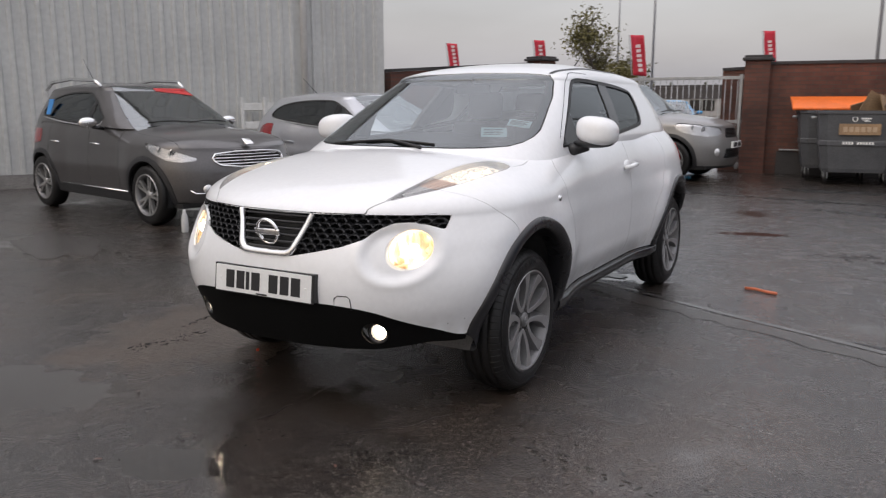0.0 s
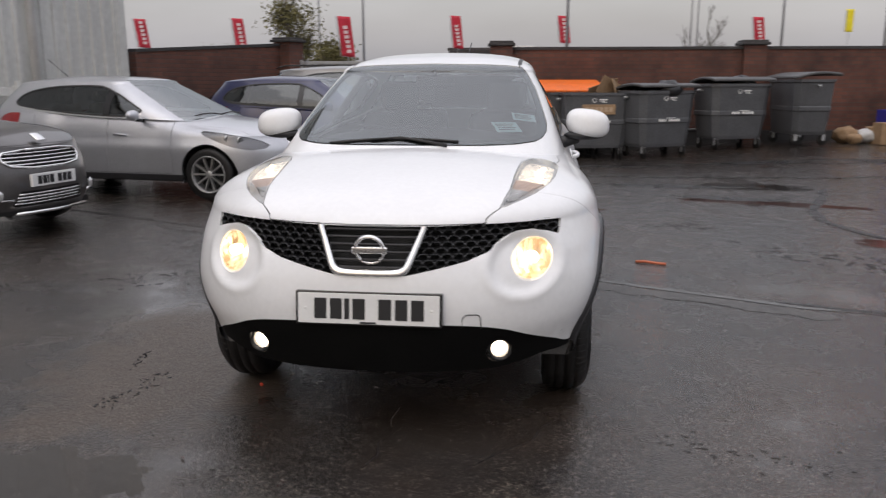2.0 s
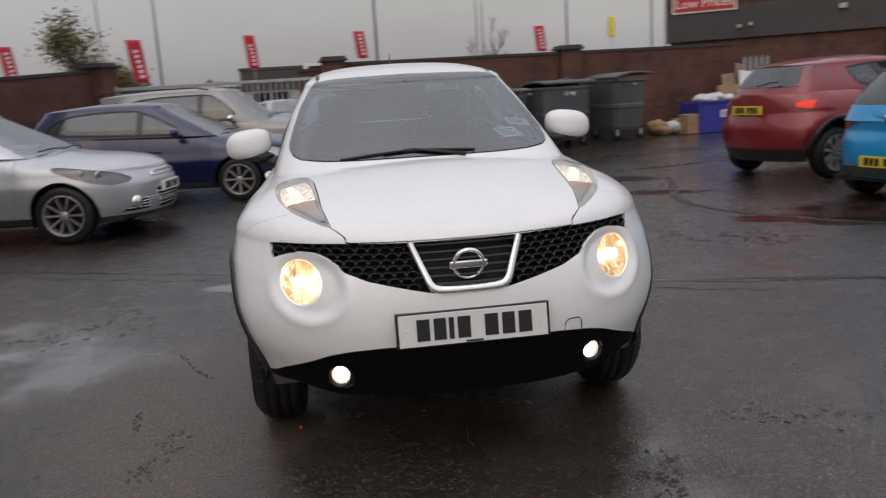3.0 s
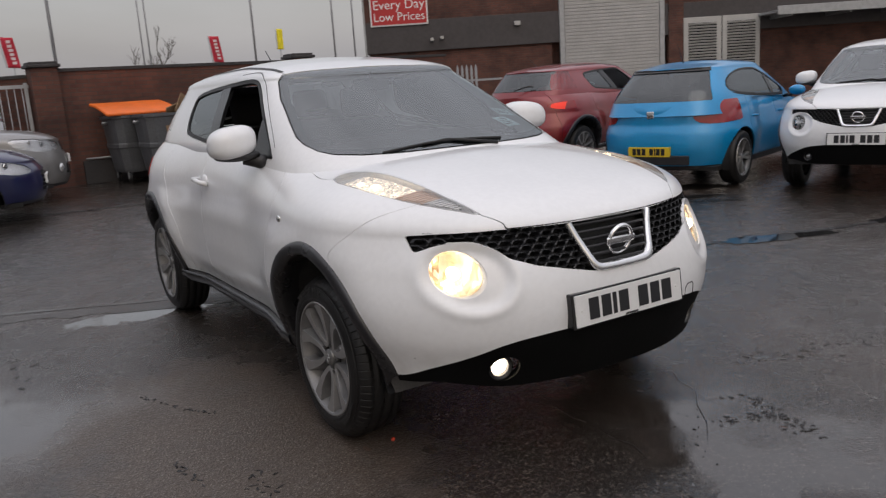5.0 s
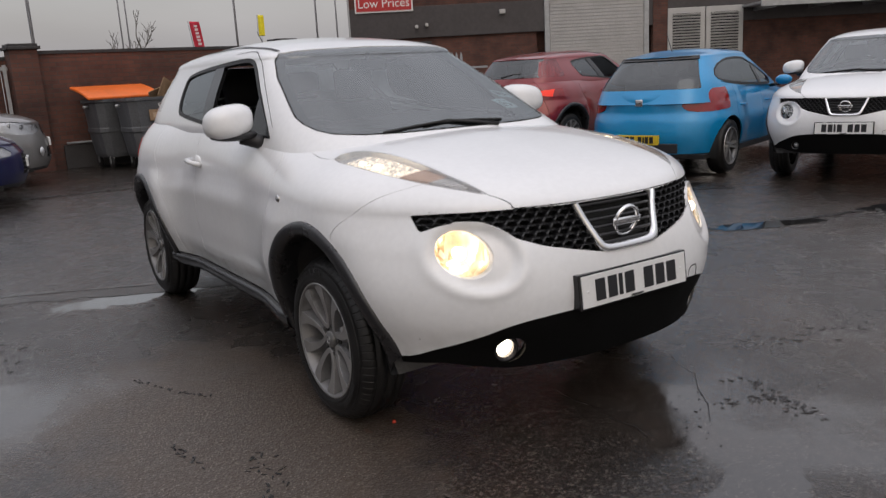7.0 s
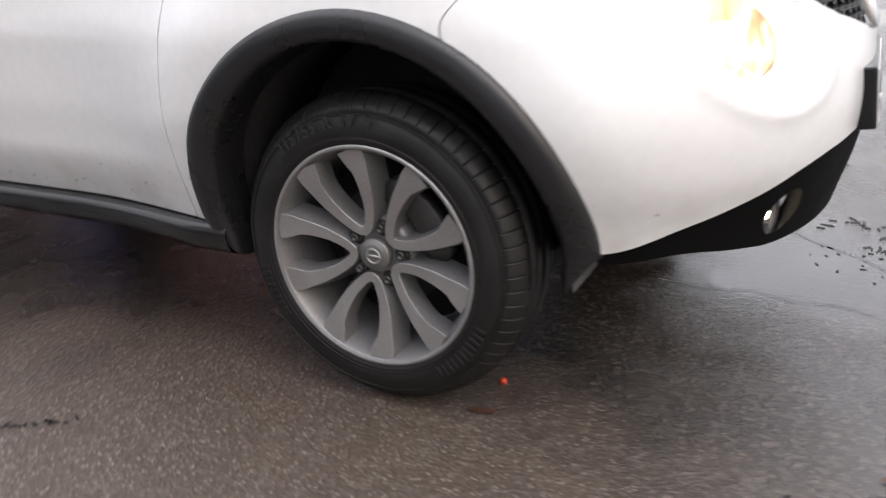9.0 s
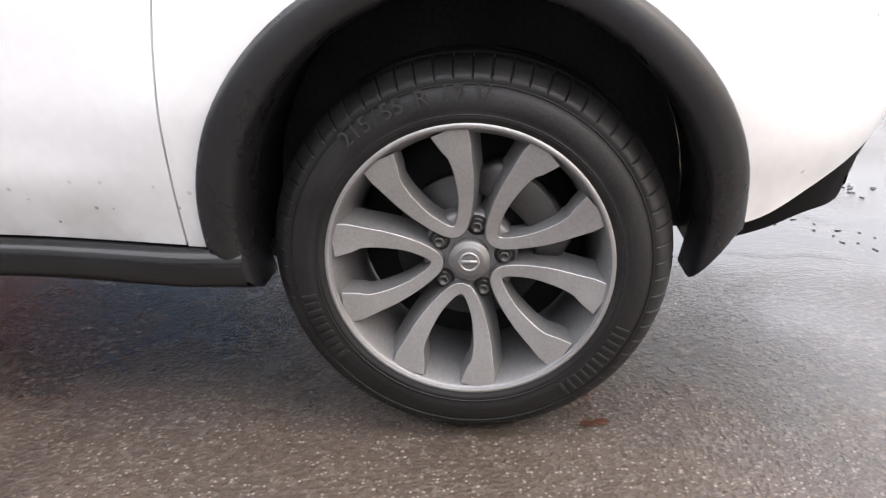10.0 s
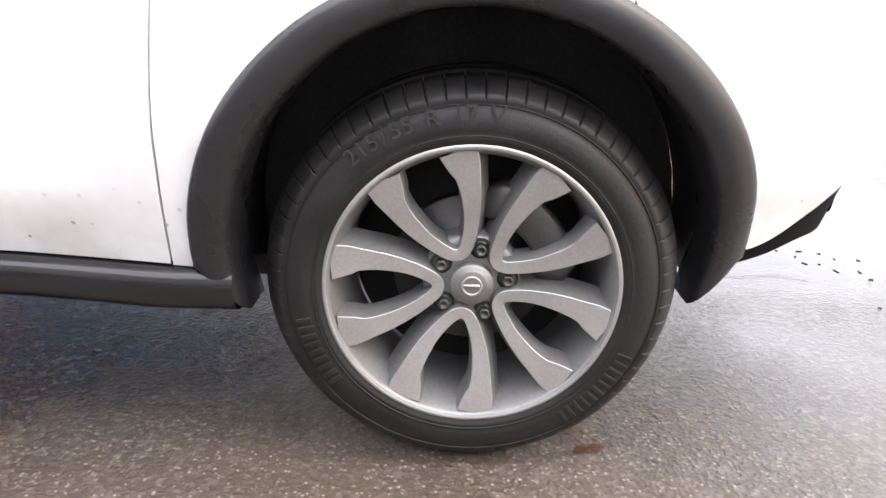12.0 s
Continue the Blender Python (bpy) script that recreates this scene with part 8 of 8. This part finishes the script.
def build_flag(x, y, top, cloth, label, h=1.45, w=0.52, lean=4):
    f = thing("feather_flag", label, "flag", pose(x, y, 0, 0, 0, -math.degrees(math.atan2(x, y + 3.4))), "row of flags")
    tube_part("pole", [(-0.05, 0, 0), (-0.03, 0, top - h), (-w * 0.5 - 0.06, 0, top - h + 0.02), (-w * 0.5 - 0.06 - lean * 0.02, 0, top)], 0.025, pole_grey, f, 6)
    bm = bmesh.new()
    g = [[bm.verts.new((w * (i / 8 - 0.5) - lean * 0.02 * j / 12, 0.05 * math.sin(i * 0.9 + j * 0.35), top - h + h * j / 12 - 0.03 * i / 8)) for i in range(9)] for j in range(13)]
    for j in range(12):
        for i in range(8):
            bm.faces.new((g[j][i], g[j][i + 1], g[j + 1][i + 1], g[j + 1][i]))
    c = part("cloth", bm, cloth, f, "printed banner cloth")
    m = c.modifiers.new("thickness", "SOLIDIFY")
    m.thickness = 0.01
    if cloth is flag_red:
        for k in range(6):
            box_part("print_bar", -0.10 * w - lean * 0.02 * (k / 6 + 0.08), -0.075, top - h + 0.16 + k * 0.20, 0.24 * w - lean * 0.02 * (k / 6 + 0.08), -0.062, top - h + 0.29 + k * 0.20, flag_pale, c)
    return f


for x, y, t, h in ((-19.7, 36.0, 4.6, 1.42), (-14.9, 37.0, 4.65, 1.55), (-7.8, 31.0, 4.2, 1.7), (-4.2, 42.6, 5.1, 1.8), (1.8, 41.5, 4.95, 1.45), (12.8, 44.5, 5.0, 1.5)):
    build_flag(x, y, t, flag_red, "red feather flag with pale print on a pole", h, 0.56, 9)
build_flag(24.1, 63.2, 6.9, material("yellow_banner", (0.85, 0.72, 0.02), 0.6), "yellow banner on a dark post", 1.7, 0.5, 0)


def lamp_post(x, y, h):
    p = thing("lamp_post", "tall thin grey steel lamp post beyond the wall", "lamp post", pose(x, y, 0), "lamp posts")
    tube_part("pole", [(0, 0, 0), (0, 0, h)], 0.055, pole_grey, p, 8, 0.04)
    tube_part("arm", [(0, 0, h), (0.1, 0, h + 0.25), (0.9, 0, h + 0.35)], 0.04, pole_grey, p, 6)
    box_part("lantern", 0.7, -0.12, h + 0.30, 1.35, 0.12, h + 0.42, pole_grey, p, 0.04)


for x, y, h in ((1.37, 23.6, 9), (10.35, 52.6, 13), (10.75, 52.5, 13), (10.2, 31.0, 10), (15.1, 33.4, 10), (18.7, 38.4, 11), (-6.5, 28.2, 9), (-10.9, 37.5, 10)):
    lamp_post(x, y, h)

bark = material("grey_brown_bark", (0.10, 0.085, 0.07), 0.85, 0, 0.25, 8, 0.3, 30)
leaves_olive = material("sparse_autumn_leaves", (0.13, 0.115, 0.035), 0.7, 0, 0.4, 0.8)
leaves_bush = material("dull_green_hedge", (0.055, 0.06, 0.03), 0.8, 0, 0.4, 0.6)


def build_tree(x, y, h, spread, seed, leafy, label):
    rnd = random.Random(seed)
    t = thing("tree", label, "tree", pose(x, y, 0))
    bm = bmesh.new()
    tips = []

    def limb(p, d, length, r, depth):
        pts = [p]
        for k in range(4):
            d = (d + Vector((rnd.uniform(-0.18, 0.18), rnd.uniform(-0.18, 0.18), rnd.uniform(-0.02, 0.14)))).normalized()
            pts.append(pts[-1] + d * length / 4)
        add_tube(bm, pts, r, 6 if depth < 2 else 4, r * 0.55, False)
        tips.append((pts[-1], depth))
        tips.append((pts[2], depth))
        if depth < 4:
            for k in range(rnd.choice((3, 4)) if depth < 3 else 3):
                side = Vector((rnd.uniform(-1, 1), rnd.uniform(-1, 1), rnd.uniform(0.15, 0.8))).normalized()
                limb(pts[rnd.choice((2, 3, 4))], (d * 0.55 + side * spread).normalized(), length * rnd.uniform(0.52, 0.72), max(r * 0.5, 0.018), depth + 1)
    limb(Vector((0, 0, -0.1)), Vector((0, 0, 1)), h * 0.36, h * 0.02, 0)
    part("trunk", bm, bark, t, "bare trunk and limbs")
    if leafy:
        bm = bmesh.new()
        for p, depth in tips:
            if depth < 2:
                continue
            for k in range(leafy):
                c = p + Vector((rnd.gauss(0, 0.3), rnd.gauss(0, 0.3), rnd.gauss(0, 0.25)))
                a, b = Vector((rnd.gauss(0, 1), rnd.gauss(0, 1), rnd.gauss(0, 1))).normalized(), Vector((rnd.gauss(0, 1), rnd.gauss(0, 1), rnd.gauss(0, 1))).normalized()
                s = rnd.uniform(0.05, 0.11)
                bm.faces.new([bm.verts.new(c + q) for q in (a * s, b * s * 0.6, -a * s, -b * s * 0.6)])
        tagged(part("crown", bm, leaves_olive, t, "thin autumn leaves", False), kind="stuff")
    return t


build_tree(-10.7, 34.9, 7.4, 1.0, 3, 8, "half-bare tree with thin olive autumn leaves")
build_tree(-9.7, 34.2, 4.3, 0.95, 8, 12, "small half-bare tree with olive autumn leaves")
build_tree(12.3, 55.5, 8.2, 0.85, 11, 0, "bare winter tree beyond the brick wall")
build_tree(14.5, 66, 7.0, 0.8, 15, 0, "bare winter tree beyond the brick wall")
build_tree(1.0, 66, 5.6, 0.8, 19, 0, "bare winter tree beyond the brick wall")
build_tree(-30, 70, 7.0, 0.8, 23, 1, "thin winter tree far beyond the yard")


def far_hedge():
    rnd = random.Random(9)
    bm = bmesh.new()
    for k in range(150):
        x = -110 + k * 1.9 + rnd.uniform(-0.6, 0.6)
        y, hh = 150 + rnd.uniform(-6, 6), rnd.uniform(1.5, 4.8)
        for j in range(26):
            c = Vector((x + rnd.gauss(0, 1.5), y + rnd.gauss(0, 1.0), abs(rnd.gauss(0.45, 0.3)) * hh + 0.4))
            s = rnd.uniform(0.35, 0.9)
            a, b = Vector((rnd.gauss(0, 1), rnd.gauss(0, 1), rnd.gauss(0, 1))).normalized(), Vector((rnd.gauss(0, 1), rnd.gauss(0, 1), rnd.gauss(0, 1))).normalized()
            bm.faces.new([bm.verts.new(c + q) for q in (a * s, b * s, -a * s, -b * s)])
    return tagged(part("far_trees", bm, leaves_bush, None, "", False), "dull line of distant winter trees and hedges", "trees", kind="stuff")


far_hedge()


def far_shed(name, x, y, ang, L, D, h, wall, band, label):
    s = thing(name, label, "building", pose(x, y, 0, 0, 0, ang))
    box_part("wall", 0, 0, -0.1, L, D, h, wall, s, 0.05, "plain cladding")
    box_part("fascia", -0.1, -0.15, h * 0.62, L + 0.1, -0.01, h + 0.15, band, s, 0.02, "coloured fascia")
    box_part("roof", -0.2, -0.2, h + 0.16, L + 0.2, D + 0.2, h + 0.4, cladding, s, 0.02)
    for k in range(int(L / 4)):
        wd = box_part("window", 0.8 + k * 4, -0.06, 0.5, 3.6 + k * 4, -0.005, h * 0.58, gloss_black, s, 0.01, "dark showroom window")
        box_part("mullion", 2.15 + k * 4, -0.09, 0.5, 2.25 + k * 4, -0.062, h * 0.58, galvanised, wd)
    return s


far_shed("far_showroom", -44, 92, -4, 36, 14, 3.0, shutter_grey, cladding, "low grey showroom far beyond the gate")
far_shed("far_dark_showroom", -6.9, 62, 0, 4.7, 8, 3.75, shutter_grey, cladding, "low showroom with a dark slate fascia beyond the gate")
sgn = thing("far_sign", "white roadside sign board with a dark emblem panel", "sign", pose(-1.05, 59.5, 0, 0, 0, 0))
for a in (-0.6, 0.6):
    tube_part("post", [(a, 0, 0), (a, 0, 4.0)], 0.06, pole_grey, sgn)
box_part("board", -0.9, -0.08, 2.6, 0.9, 0.0, 4.15, paper_white, sgn, 0.02)
box_part("emblem_panel", -0.55, -0.10, 2.95, 0.65, -0.082, 3.95, gloss_black, sgn, 0.01)
box_part("emblem", -0.15, -0.12, 3.25, 0.35, -0.102, 3.6, material("yellow_print", (0.7, 0.6, 0.05), 0.6), sgn, 0.01)
# more cars in the lot beyond the gate
for src, x, y, a in (("blue_hatchback", -4.6, 24.5, -70), ("silver_hatchback", -1.6, 26.0, -72), ("grey_suv", -7.8, 24.0, -70), ("silver_hatchback", 1.6, 30, -75), ("navy_hatchback", -10.8, 30, -70), ("silver_hatchback", -14.5, 33, -70), ("blue_hatchback", -7.0, 34, -70)):
    c = copy_thing(bpy.data.objects[src], pose(x, y, 0, 0, 0, a + 90))
    c["label"] = {"blue_hatchback": "bright blue hatchback in the lot beyond the gate", "silver_hatchback": "silver hatchback in the lot beyond the gate", "grey_suv": "warm grey sport utility car beyond the gate", "navy_hatchback": "navy blue hatchback in the lot beyond the gate"}[src]
